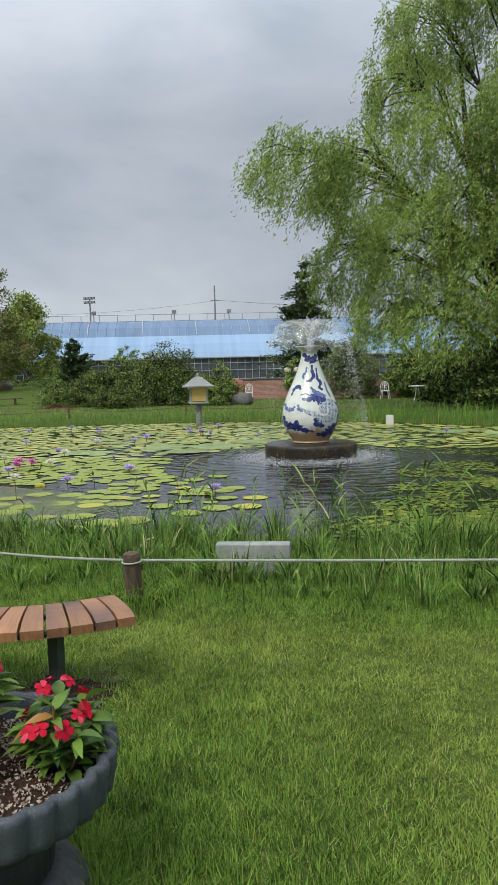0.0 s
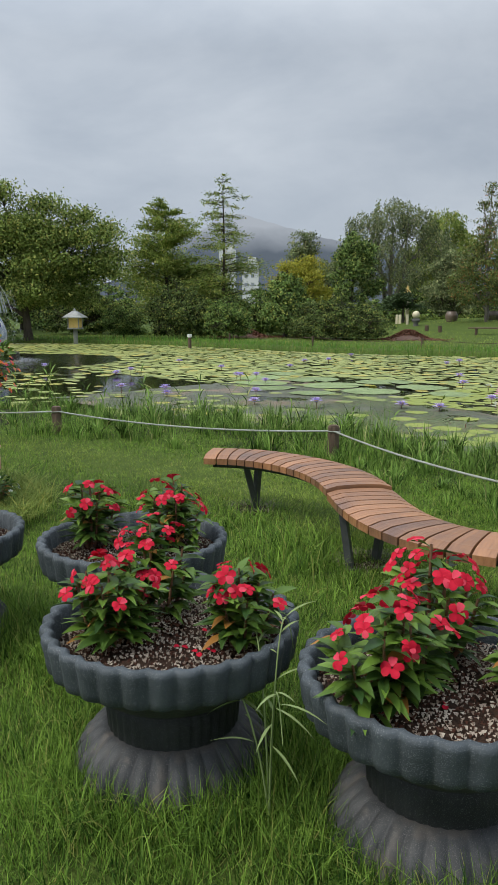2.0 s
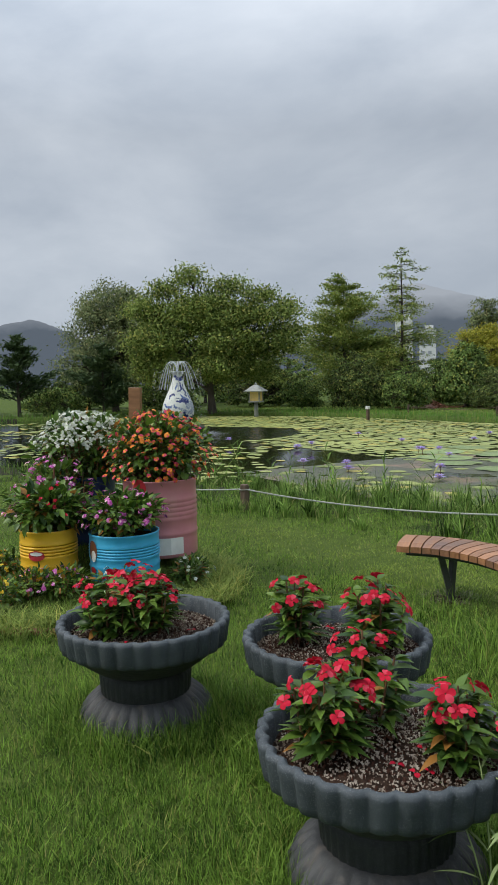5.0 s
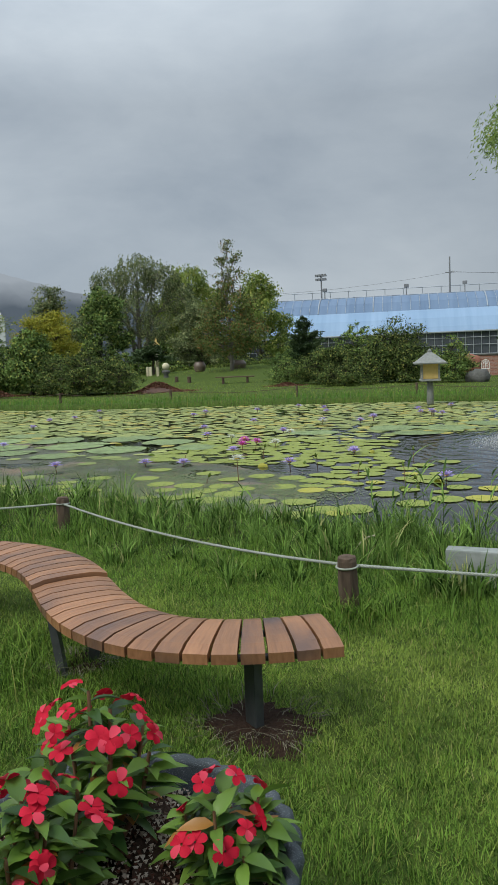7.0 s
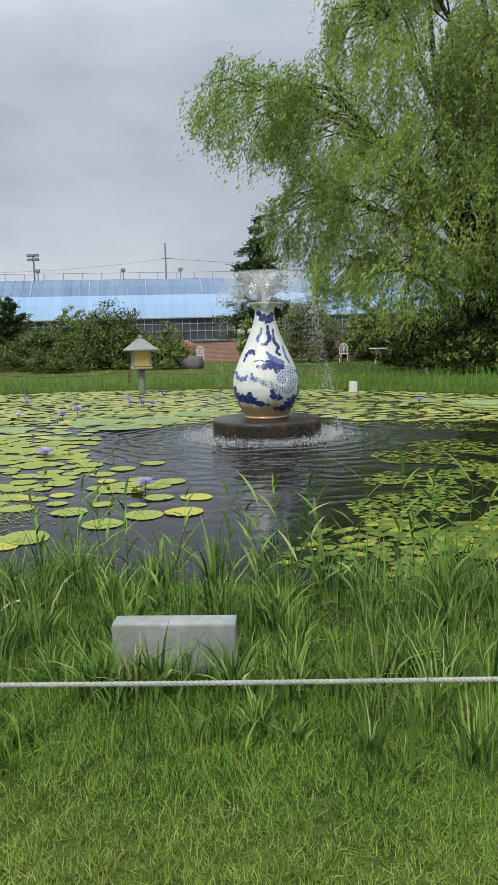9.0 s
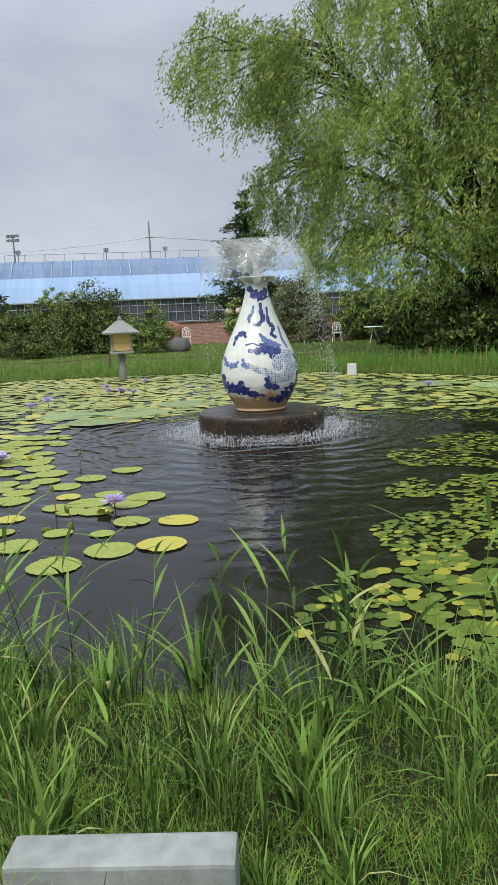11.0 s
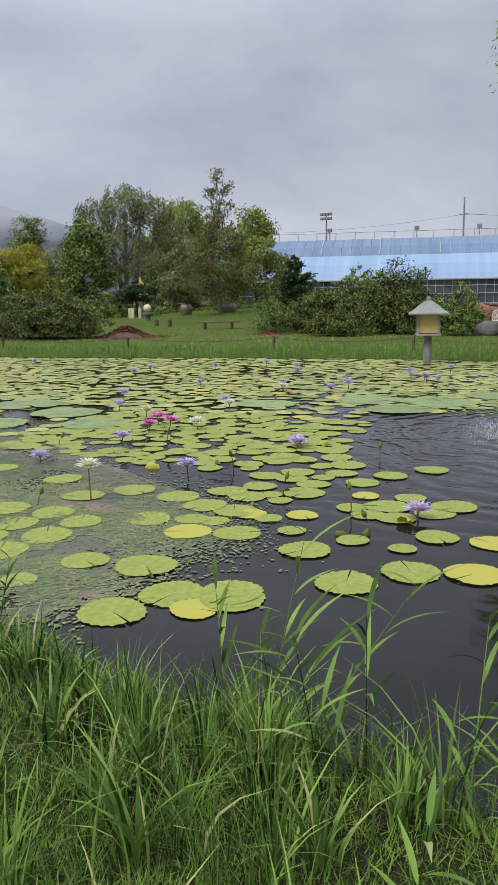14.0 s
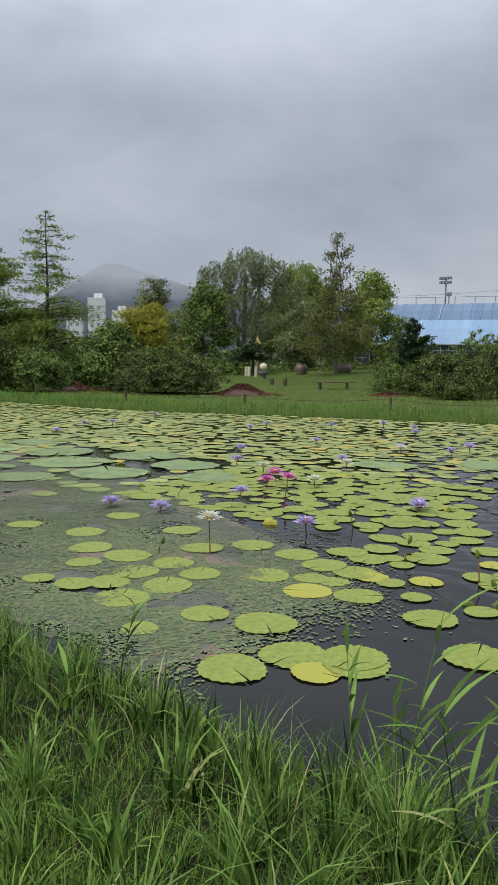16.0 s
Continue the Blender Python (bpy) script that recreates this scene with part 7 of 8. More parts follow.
for i, x in enumerate((-6.3, -5.7)):
    q = thing("globe_lamp", pose(x, 47.3, 0), "cream globe lamp on a post by the wall", "lamp", "globe lamps")
    lathe("post", [(0.05, 0), (0.05, 1.45), (0.001, 1.45)], M_POLE, q, n=10)
    lathe("globe", [(0.24 * math.sin(a) + 0.001, 1.66 - 0.24 * math.cos(a)) for a in np.linspace(0.05, math.pi, 12)], M_CREAM, q, n=20)


def iron_chair(xy, turn, s=1.0, label="ornate white iron garden chair on the far lawn"):
    t = thing("garden_chair", pose(*xy, 0.0, 0, 0, turn), label, "chair", "iron chairs")
    k = 20
    arc = np.array([[0.21 * math.cos(a), 0.2, 0.72 + 0.24 * math.sin(a)] for a in np.linspace(0, math.pi, k)])
    paths = [(np.concatenate([[[0.21, 0.2, 0.44]], arc, [[-0.21, 0.2, 0.44]]]), np.full(k + 2, 0.018))]
    for x in (-0.12, 0.0, 0.12):
        paths.append((np.array([[x, 0.2, 0.46], [x * 1.1, 0.2, 0.74], [x * 0.5, 0.2, 0.93]]), np.full(3, 0.012)))
    for cx, cz in ((-0.08, 0.66), (0.08, 0.66), (0.0, 0.8)):
        paths.append((np.array([[cx + 0.065 * math.cos(a), 0.2, cz + 0.065 * math.sin(a)] for a in np.linspace(0, TAU, 14)]), np.full(14, 0.011)))
    v, f = tubes(paths, 5)
    link_mesh("backrest", v, f, M_WHITE_PAINT, t)
    lathe("seat", [(0.001, 0.43), (0.24, 0.43), (0.25, 0.45), (0.24, 0.465), (0.001, 0.465)], M_WHITE_PAINT, t, n=24)
    for x in (-0.19, 0.19):
        for y in (-0.18, 0.19):
            v, f = tubes([(np.array([[x * 0.9, y * 0.9, 0.44], [x * 1.05, y * 1.05, 0.22], [x * 1.2, y * 1.2, -0.02]]), np.full(3, 0.016))], 5)
            link_mesh("leg", v, f, M_WHITE_PAINT, t)


iron_chair((-0.2, 42.6), 170)
iron_chair((2.3, 40.4), 230)
iron_chair((-8.3, 45.0), 190)
q = thing("garden_table", pose(1.45, 39.9, 0), "round white iron garden table beside a chair", "table")
lathe("tabletop", [(0.001, 0.71), (0.42, 0.71), (0.43, 0.73), (0.42, 0.75), (0.001, 0.75)], M_WHITE_PAINT, q, n=24)
for i in range(3):
    a = i * TAU / 3
    v, f = tubes([(np.array([[0.05 * math.cos(a), 0.05 * math.sin(a), 0.72], [0.12 * math.cos(a), 0.12 * math.sin(a), 0.4], [0.3 * math.cos(a), 0.3 * math.sin(a), -0.01]]), np.full(3, 0.025))], 6)
    link_mesh("leg", v, f, M_WHITE_PAINT, q)
# small posts and a cord along the far bank
cord_fence = thing("cord_fence", pose(0, 0, 0), "low cord fence of short grey posts on the far bank", "fence")
far_posts = sorted([(-12.2, 28.2), (-7.6, 29.0), (-17.0, 26.4), (-21.8, 25.2), (-27.0, 25.0), (-2.8, 28.8), (2.6, 26.6)])
for x, y in far_posts:
    part("post", box_bm((0.08, 0.08, 0.45), (0, 0, 0.2), 0.02), M_POST, cord_fence).matrix_basis = pose(x, y, 0)
for a, b in zip(far_posts[:-1], far_posts[1:]):
    s = np.linspace(0, 1, 10)
    pts = np.c_[a[0] + (b[0] - a[0]) * s, a[1] + (b[1] - a[1]) * s, 0.38 - 0.14 * 4 * s * (1 - s)]
    v, f = tubes([(pts, np.full(10, 0.009))], 4)
    link_mesh("cord", v, f, M_POST, cord_fence)
lt = part("marker_post", box_bm((0.12, 0.12, 0.75), (0, 0, 0.1), 0.02), M_POST)
lt.matrix_basis = pose(-26.6, 22.2, -0.1)
part("white_cap", box_bm((0.16, 0.16, 0.14), (0, 0, 0.5), 0.02), M_WHITE_PAINT, lt)
tagged(lt, "dark marker post with a pale cap at the far shore", "post")


# ---- water lilies ----
def pad_mesh(name, seed, mat, n=44, wavy=0.03):
    """A round leaf with a notch, a slightly raised toothed rim and a dip at the stalk."""
    rs = rnd(seed)
    notch = 0.035
    th = np.linspace(notch, TAU - notch, n)
    tooth = 1 + wavy * np.sin(3 * th + seed) + 0.012 * rs.normal(0, 1, n) + 0.026 * np.cos(np.arange(n) * math.pi)
    flap = 0.09 * np.exp(-(np.minimum(th, TAU - th) / 0.22) ** 2)
    rows = [np.array([[0.02, 0, 0.004]])]
    for r, z in ((0.5, 0.004), (0.92, 0.002), (1.0, 0.008)):
        rr = r * (tooth if r > 0.9 else np.ones(n)) * np.array([1, 0.93])[0]
        rows.append(np.c_[rr * np.cos(th), rr * np.sin(th), z + 0.01 * r * np.abs(rs.normal(0, 0.5, n)) + flap * r * (1 - 0.6 * r)])
    v = np.concatenate(rows)
    f3 = np.array([[0, 1 + i, 2 + i] for i in range(n - 1)])
    f4 = np.array([[1 + k * n + i, 1 + (k + 1) * n + i, 2 + (k + 1) * n + i, 2 + k * n + i] for k in range(2) for i in range(n - 1)])
    return v, f3, f4


PAD_LABEL = {"g": "flat round green lily pad floating on dark water", "y": "old yellow-orange lily pad floating on dark water", "s": "very large dull green lily pad with a rough spiny top"}
pad_src = {}
for kind, mt in (("g", M_PAD), ("y", M_PAD_OLD), ("s", M_PAD_SPINY)):
    for i in range(5 if kind == "g" else 2):
        pad_src[kind, i] = (pad_mesh("lily_pad", 500 + i + 20 * (kind == "y") + 40 * (kind == "s"), mt), mt)
pad_meshes = {}
pad_count = 0


def put_pad(x, y, r, kind="g"):
    global pad_count
    i = pad_count % (5 if kind == "g" else 2)
    pad_count += 1
    rs = rnd(900 + pad_count)
    m = pose(x, y, WATER + 0.006 + 0.004 * rs.uniform(), rs.uniform(-0.7, 0.7), rs.uniform(-0.7, 0.7), rs.uniform(0, 360)) @ Matrix.Diagonal((r, r * rs.uniform(0.9, 1.0), r, 1))
    if (kind, i) not in pad_meshes:
        (v, f3, f4), mt = pad_src[kind, i]
        ob = link_mesh("lily_pad", v, [f3, f4], mt, smooth=True)
        pad_meshes[kind, i] = ob.data
    else:
        ob = new("lily_pad", pad_meshes[kind, i])
    ob.matrix_basis = m
    tagged(ob, PAD_LABEL[kind], "lily pad", "lily pads")


near_pads = [(-3.27, 9.05, .22), (-2.81, 8.71, .21), (-2.44, 8.82, .2), (-2.97, 8.32, .21), (-1.93, 9.38, .21), (-2.44, 9.85, .19), (-4.43, 8.82, .21), (-4.99, 8.84, .17), (-4.39, 9.26, .21), (-4.86, 9.38, .2), (-3.95, 10.0, .2), (-3.08, 9.98, .19),
             (-5.29, 9.69, .22), (-4.81, 9.78, .18), (-4.96, 10.34, .2), (-4.66, 10.73, .2), (-4.14, 10.72, .2), (-3.75, 10.56, .2), (-3.56, 11.0, .18)]
near_pads2 = [(-3.65, 11.4, .17), (-3.58, 12.1, .18), (-3.22, 11.7, .17), (-5.62, 10.78, .2), (-6.63, 10.89, .2), (-2.56, 11.06, .14), (-2.21, 11.6, .15), (-1.68, 10.57, .17), (-1.62, 9.75, .2), (-5.78, 9.69, .2), (-6.32, 10.08, .2), (-2.36, 12.81, .18), (-2.66, 12.38, .18), (-3.15, 12.25, .17), (-2.81, 11.97, .17), (-2.5, 8.9, .2)]
for p in near_pads + near_pads2:
    put_pad(*p)
for p in ((-3.45, 9.84, .19), (-2.56, 8.58, .15), (-1.26, 10.6, .18), (-1.24, 9.9, .2), (-3.25, 10.5, .14), (-2.6, 11.5, .13)):
    put_pad(*p, kind="y")
rs = rnd(77)
# scattered pads: dense to the west and along the far side, open water south and east of the fountain
cell = {}


def free(x, y, r):
    k = (int(x // 0.6), int(y // 0.6))
    for i in (-1, 0, 1):
        for j in (-1, 0, 1):
            for (a, b, c) in cell.get((k[0] + i, k[1] + j), ()):
                if (a - x) ** 2 + (b - y) ** 2 < ((0.60 if y > 13 else 0.72) * (c + r)) ** 2:
                    return False
    cell.setdefault(k, []).append((x, y, r))
    return True


for p in near_pads + near_pads2:
    free(*p)
for x, y, r in ((-10.6, 13.4, 0.72), (-9.2, 13.0, 0.62), (-11.9, 14.2, 0.7), (-10.3, 14.9, 0.66), (-8.9, 14.4, 0.6), (-12.2, 12.7, 0.62), (-13.3, 13.6, 0.65), (-11.2, 12.1, 0.5), (-7.7, 13.7, 0.5), (-13.6, 15.0, 0.6), (-9.9, 11.9, 0.48), (-4.9, 17.9, 0.62), (-3.7, 18.1, 0.66), (-4.1, 17.0, 0.55), (-6.4, 16.7, 0.55), (-3.0, 19.3, 0.6), (2.2, 22.0, 0.7), (3.6, 21.2, 0.7)):
    if free(x, y, r):
        put_pad(x, y, r, "s")


def cover(x, y):
    """Share of the water under pads at a place."""
    d1 = math.hypot(x - FOUNT[0], y - FOUNT[1])
    d2 = math.hypot(x - FOUNT2[0], y - FOUNT2[1])
    if d1 < 2.6 or d2 < 4.5:
        return 0.0
    patch = noise.noise(Vector((x * 0.33, y * 0.33, 4))) * 0.55 + noise.noise(Vector((x * 1.1, y * 1.1, 9))) * 0.3
    if x > -1.6:
        return 0.5 + patch if y > 17.5 else 0.0
    if y < 10.0 + 0.35 * (x + 2.2) * (x > -2.2) and x > -3.6:
        return 0.0
    if y < 16.5 and x > -3.2 - 0.25 * (y - 12):
        return 0.02 + patch * 0.4 if y < 13 else 0.0
    if x < -6.5 and y < 10.2:
        return 0.10 + patch * 0.5
    if -12.5 < x < -8.2 and 12.0 < y < 15.2:
        return 0.05
    if y < 11.8:
        return 0.05 + patch * 0.6
    return 0.74 + 1.5 * patch


cand = np.c_[rs.uniform(-40, 6, 60000), rs.uniform(4, 27, 60000)]
cand = cand[shore_distance(cand[:, 0], cand[:, 1]) < -0.25]
near_n, far_list = 0, []
for x, y in cand:
    r = rs.uniform(0.10, 0.215) * (0.85 if y > 18 else 1.0)
    if rs.uniform() > cover(x, y) or not free(x, y, r):
        continue
    if near_n < 240 and -8 < x < -1 and y < 15.5:
        near_n += 1
        put_pad(x, y, r, "y" if rs.uniform() < 0.02 else "g")
    else:
        far_list.append((x, y, r))
vs, fs, base = [], [], 0
for x, y, r in far_list:
    n = 12
    a0 = rs.uniform(0, TAU)
    th = a0 + np.linspace(0.05, TAU - 0.05, n)
    tilt = rs.normal(0, 0.035, 2)
    px, py = r * np.cos(th), r * np.sin(th) * 0.95
    z = WATER + 0.006 + 0.006 * rs.uniform() + 0.5 * np.abs(px * tilt[0] + py * tilt[1])
    vs.append(np.concatenate([[[x, y, WATER + 0.008]], np.c_[x + px, y + py, z]]))
    fs.append(np.array([[base, base + 1 + i, base + 2 + i] for i in range(n - 1)]))
    base += n + 1
fp_ob = link_mesh("far_lily_pads", np.concatenate(vs), np.concatenate(fs), M_PAD_FAR)
tagged(fp_ob, "carpet of yellow-green lily pads across the pond", "lily pads", kind="stuff")


def floating(name, label, mat, patches, rmin, rmax, seed, sides=7):
    rs = rnd(seed)
    vs, fs, base = [], [], 0
    for cx, cy, rx, ry, n in patches:
        a, q = rs.uniform(0, TAU, n), (np.sqrt(rs.uniform(0, 1, n)) if rmax > 0.03 else np.minimum(np.abs(rs.normal(0, 0.5, n)) + 0.25 * rs.uniform(0, 1, n), 1.15))
        x, y = cx + rx * q * np.cos(a), cy + ry * q * np.sin(a)
        keep = (shore_distance(x, y) < -0.05) & ((rmax > 0.03) | (x < -2.9 - 0.5 * np.maximum(y - 10.0, 0) - 0.15 * np.sin(5 * y) + rs.normal(0, 0.3, len(x))))
        keep &= np.array([noise.noise(Vector((u * 1.4, v * 1.4, seed))) + 0.35 * noise.noise(Vector((u * 5, v * 5, 2))) > (-0.12 if rmax > 0.03 else -0.3) for u, v in zip(x, y)])
        x, y = x[keep], y[keep]
        r = rs.uniform(rmin, rmax, len(x)) * (np.where(y > 9.6, 0.62, 1.0) if rmax > 0.03 else 1.0)
        th = np.arange(sides) / sides * TAU
        tz = rs.normal(0, 0.04, len(x))
        px, py = x[:, None] + r[:, None] * np.cos(th), y[:, None] + r[:, None] * np.sin(th)
        pz = WATER + rs.uniform(0.005, 0.007, len(x))[:, None] + np.abs(tz * r)[:, None] * (1 + np.cos(th))
        v = np.stack([px, py, pz], -1).reshape(-1, 3)
        i0 = (np.arange(len(x)) * sides)[:, None]
        fs.append(base + np.concatenate([i0 + np.array([[0, k, k + 1]]) for k in range(1, sides - 1)]))
        vs.append(v)
        base += len(v)
    tagged(link_mesh(name, np.concatenate(vs), np.concatenate(fs), mat), label, "floating plants", kind="stuff")


floating("small_floating_leaves", "mat of small round floating leaves beside the fountain", M_PAD_SMALL,
         [(1.9, 10.6, 1.5, 2.2, 3300), (2.9, 13.5, 2.2, 1.8, 3000), (0.75, 8.6, 0.9, 0.8, 170), (1.6, 8.6, 1.3, 0.9, 330), (4.5, 11.0, 2.5, 3.0, 2800), (3.6, 18.5, 4.0, 2.6, 4400), (1.0, 21.5, 3.5, 2.2, 3000), (-3.2, 17.8, 1.6, 1.2, 900), (-4.2, 19.0, 1.6, 1.4, 900)], 0.03, 0.07, 81)
floating("duckweed", "dull green film of duckweed on the water", M_DUCKWEED,
         [(-4.6, 9.0, 2.6, 1.5, 19000), (-4.0, 10.0, 1.9, 1.0, 7000), (-6.4, 10.0, 2.8, 1.9, 19000), (-10.2, 13.6, 2.8, 2.2, 7000), (-8.2, 11.8, 2.6, 1.8, 12000), (-8.8, 9.2, 2.6, 1.4, 10000), (-3.9, 8.6, 1.5, 0.7, 4500)], 0.007, 0.017, 82, 5)

# a thin scum lies under the duckweed
step = 0.05
gx, gy = np.meshgrid(np.arange(-13.0, -2.8, step), np.arange(7.6, 15.2, step))
gx, gy = gx.ravel(), gy.ravel()
keep = (shore_distance(gx, gy) < -0.02) & (gx < -3.25 - 0.5 * np.maximum(gy - 10.0, 0) - 0.15 * np.sin(5 * gy) + rs.normal(0, 0.14, len(gx))) & (gy < 10.8 - 0.45 * (gx + 4.0))
keep &= np.array([noise.noise(Vector((u * 0.9, w * 0.9, 3))) + 0.4 * noise.noise(Vector((u * 3.5, w * 3.5, 5))) > -0.25 for u, w in zip(gx, gy)])
gx, gy = gx[keep], gy[keep]
half = 0.56 * step
cx = gx[:, None] + half * np.array([-1, 1, 1, -1]) + rs.normal(0, 0.006, (len(gx), 4))
cy = gy[:, None] + half * np.array([-1, -1, 1, 1]) + rs.normal(0, 0.006, (len(gx), 4))
cz = WATER + 0.002 + rs.uniform(0, 0.002, len(gx))[:, None] + 0 * cx
scum = link_mesh("pond_scum", np.stack([cx, cy, cz], -1).reshape(-1, 3), np.arange(len(gx) * 4).reshape(-1, 4), M_SCUM)
tagged(scum, "thin dull brown-green scum floating on the pond", "pond scum", kind="stuff")


def lily(xy, kind, seed, lift=0.09):
    """A many-petalled lily on a short stalk."""
    mat = {"p": M_PURPLE_PETAL, "w": M_WHITE_PETAL, "m": M_MAGENTA_PETAL}[kind]
    lab = {"p": "pale purple water lily with a yellow heart", "w": "white water lily with a yellow heart", "m": "magenta water lily with a yellow heart"}[kind]
    t = thing("water_lily", pose(xy[0], xy[1], WATER + lift, 0, 0, seed * 31), lab, "water lily", "water lilies")
    rs = rnd(600 + seed)
    petals = []
    for ring, (n, tilt, ln) in enumerate(((12, 0.45, 0.13), (11, 0.85, 0.125), (8, 1.2, 0.10))):
        for k in range(n):
            a = (k + 0.5 * ring) / n * TAU + rs.normal(0, 0.08)
            d = np.array([math.cos(a) * math.cos(tilt), math.sin(a) * math.cos(tilt), math.sin(tilt)])
            petals.append(leaf_shape(rs, d * 0.012, d, np.array([-d[0], -d[1], 1.2]), ln, 0.044, 3))
    v, f = merge(petals)
    link_mesh("petals", v, f, mat, t, smooth=True)
    lathe("heart", [(0.001, 0.01), (0.03, 0.02), (0.04, 0.055), (0.024, 0.075), (0.001, 0.078)], M_YELLOW_PETAL, t, n=10)
    sv, sf = tubes([(np.array([[0, 0, 0.01], [0.01, 0, -lift - 0.05]]), np.array([0.006, 0.007]))], 6)
    link_mesh("stalk", sv, sf, M_PLANT_STEM, t)
    return t


src = {k: lily(xy, k, i, l) for i, (k, xy, l) in enumerate((("p", (-1.95, 10.97), 0.06), ("w", (-4.80, 10.25), 0.30), ("m", (-6.5, 13.45), 0.1)))}
spots = [(-6.46, 11.32), (-4.54, 11.46), (-6.04, 12.29), (-4.16, 13.32), (-8.2, 14.93), (-8.92, 15.96), (-7.12, 16.53), (-5.98, 18.57), (-5.79, 18.99), (-7.12, 11.15), (-15.63, 17.95), (-14.96, 18.31), (-17.02, 21.93), (-11.79, 19.98), (-11.71, 20.53), (-9.11, 18.8), (-10.67, 21.96), (-9.65, 22.86), (-8.37, 22.1), (-5.61, 22.31), (-4.83, 20.87)]
spots2 = [(-4.24, 13.46), (-7.02, 18.61), (-5.9, 19.25), (-5.38, 21.76), (-4.8, 20.93), (-4.82, 22.95), (-4.67, 21.35), (-8.71, 22.72), (1.89, 20.25), (-16.41, 11.44), (-13.21, 12.95), (-9.9, 10.3), (-11.55, 9.41), (-15.55, 14.39), (-19.09, 10.84), (-16.6, 11.6), (-13.38, 12.99), (-11.66, 9.45), (-9.34, 9.72), (-8.24, 10.18), (-12.48, 8.95), (-12.11, 12.74), (-13.0, 13.3), (-16.1, 11.7), (-14.9, 16.5), (-18.5, 15.2)]
for i, xy in enumerate(spots + spots2):
    copy_thing(src["p"], pose(*xy, WATER + 0.05 + 0.05 * (i % 3), 0, 0, 47 * i))
for i, xy in enumerate(((-6.04, 13.95), (-6.62, 15.83), (-6.91, 18.37), (-7.4, 14.6))):
    copy_thing(src["w"], pose(*xy, WATER + 0.09, 6, 0, 47 * i))
for i, xy in enumerate(((-6.75, 14.0), (-6.35, 13.75))):
    copy_thing(src["m"], pose(*xy, WATER + 0.12, 10, 5, 80 * i))


def bud(xy, h, seed):
    """A closed pointed bud on a bent stalk."""
    t = thing("lily_bud", pose(xy[0], xy[1], WATER, 0, 0, seed * 67), "closed green lily bud on a bent stalk above the water", "lily bud", "lily buds")
    link_mesh("stalk", *tubes([(np.array([[0, 0, -0.05], [0.01, 0, h * 0.6], [0.04, 0, h]]), np.array([0.006, 0.006, 0.005]))], 6), M_PLANT_STEM, t, smooth=True)
    b = lathe("bud", [(0.001, 0.0), (0.016, 0.01), (0.021, 0.03), (0.014, 0.06), (0.001, 0.08)], M_PAD_SMALL, t, n=10)
    b.matrix_basis = pose(0.04, 0, h - 0.005, 0, 22, 0)


def curled_leaf(xy, size, seed):
    """A dying pad edge that stands up and curls over."""
    r = rnd(seed)
    u, w = np.meshgrid(np.linspace(-1, 1, 9), np.linspace(0, 1, 6))
    x = size * u * (1 - 0.35 * w)
    z = size * 0.75 * np.sin(w * 1.9) * (1 - 0.3 * u * u) + r.normal(0, 0.004, u.shape)
    y = size * (0.5 * w ** 2 + 0.25 * u * u)
    g = np.arange(u.size).reshape(u.shape)
    v = np.stack([x, y, z - 0.005], -1).reshape(-1, 3)
    o = link_mesh("curled_leaf", v, np.stack([g[:-1, :-1], g[:-1, 1:], g[1:, 1:], g[1:, :-1]], -1).reshape(-1, 4), M_PAD_OLD if seed % 3 == 0 else M_PAD_SMALL, smooth=True)
    o.matrix_basis = pose(xy[0], xy[1], WATER, 0, 0, seed * 71)
    tagged(o, "curled half-sunken lily leaf standing out of the water", "lily leaf", "curled lily leaves")


for i, (x, y) in enumerate(((-5.15, 9.95), (-3.3, 11.2), (-2.5, 10.9), (-2.2, 10.55), (-4.3, 12.0), (-5.6, 12.6), (-7.0, 12.2), (-3.0, 13.0))):
    bud((x, y), 0.10 + 0.05 * (i % 3), i)
for i, (x, y) in enumerate(((-2.35, 10.3), (-2.15, 10.4), (-2.0, 10.85), (-3.35, 11.35), (-4.6, 12.1), (-5.1, 11.6), (-6.1, 13.2), (-8.6, 13.3), (-9.7, 13.7), (-11.0, 13.8), (-7.9, 12.4), (-3.9, 13.6))):
    curled_leaf((x, y), 0.05 + 0.02 * (i % 3), 700 + i)


# ---- grass ----
rs = rnd(90)


def scatter(n, x0, x1, y0, y1, dmin, dmax):
    x, y = rs.uniform(x0, x1, n), rs.uniform(y0, y1, n)
    d = shore_distance(x, y)
    k = (d > dmin) & (d < dmax)
    x, y, d = x[k], y[k], d[k]
    return np.c_[x, y, ground_height(x, y) - 0.004], d


def clear_of(p):
    """Keep blades out of planters, drums and the block."""
    ok = np.ones(len(p), bool)
    for (x, y), r in [(POT[k], 0.31) for k in POT] + [(DP, 0.31), (DB, 0.27), (DY, 0.22), (DN, 0.26)]:
        ok &= (p[:, 0] - x) ** 2 + (p[:, 1] - y) ** 2 > r * r
    a = radians(5.5)
    dx, dy = p[:, 0] + 0.37, p[:, 1] - 5.95
    ok &= (np.abs(dx * math.cos(a) + dy * math.sin(a)) > 0.31) | (np.abs(-dx * math.sin(a) + dy * math.cos(a)) > 0.075)
    for x, y, r in ((-0.93, 3.52, 0.2), (-3.53, 4.15, 0.12)):
        ok &= (p[:, 0] - x) ** 2 + (p[:, 1] - y) ** 2 > r * r * rs.uniform(0.4, 1.3, len(p))
    return ok


def tuft(p, s=1.1):
    return np.array([noise.noise(Vector((a * s, b * s, 7.0))) for a, b in p[:, :2]])


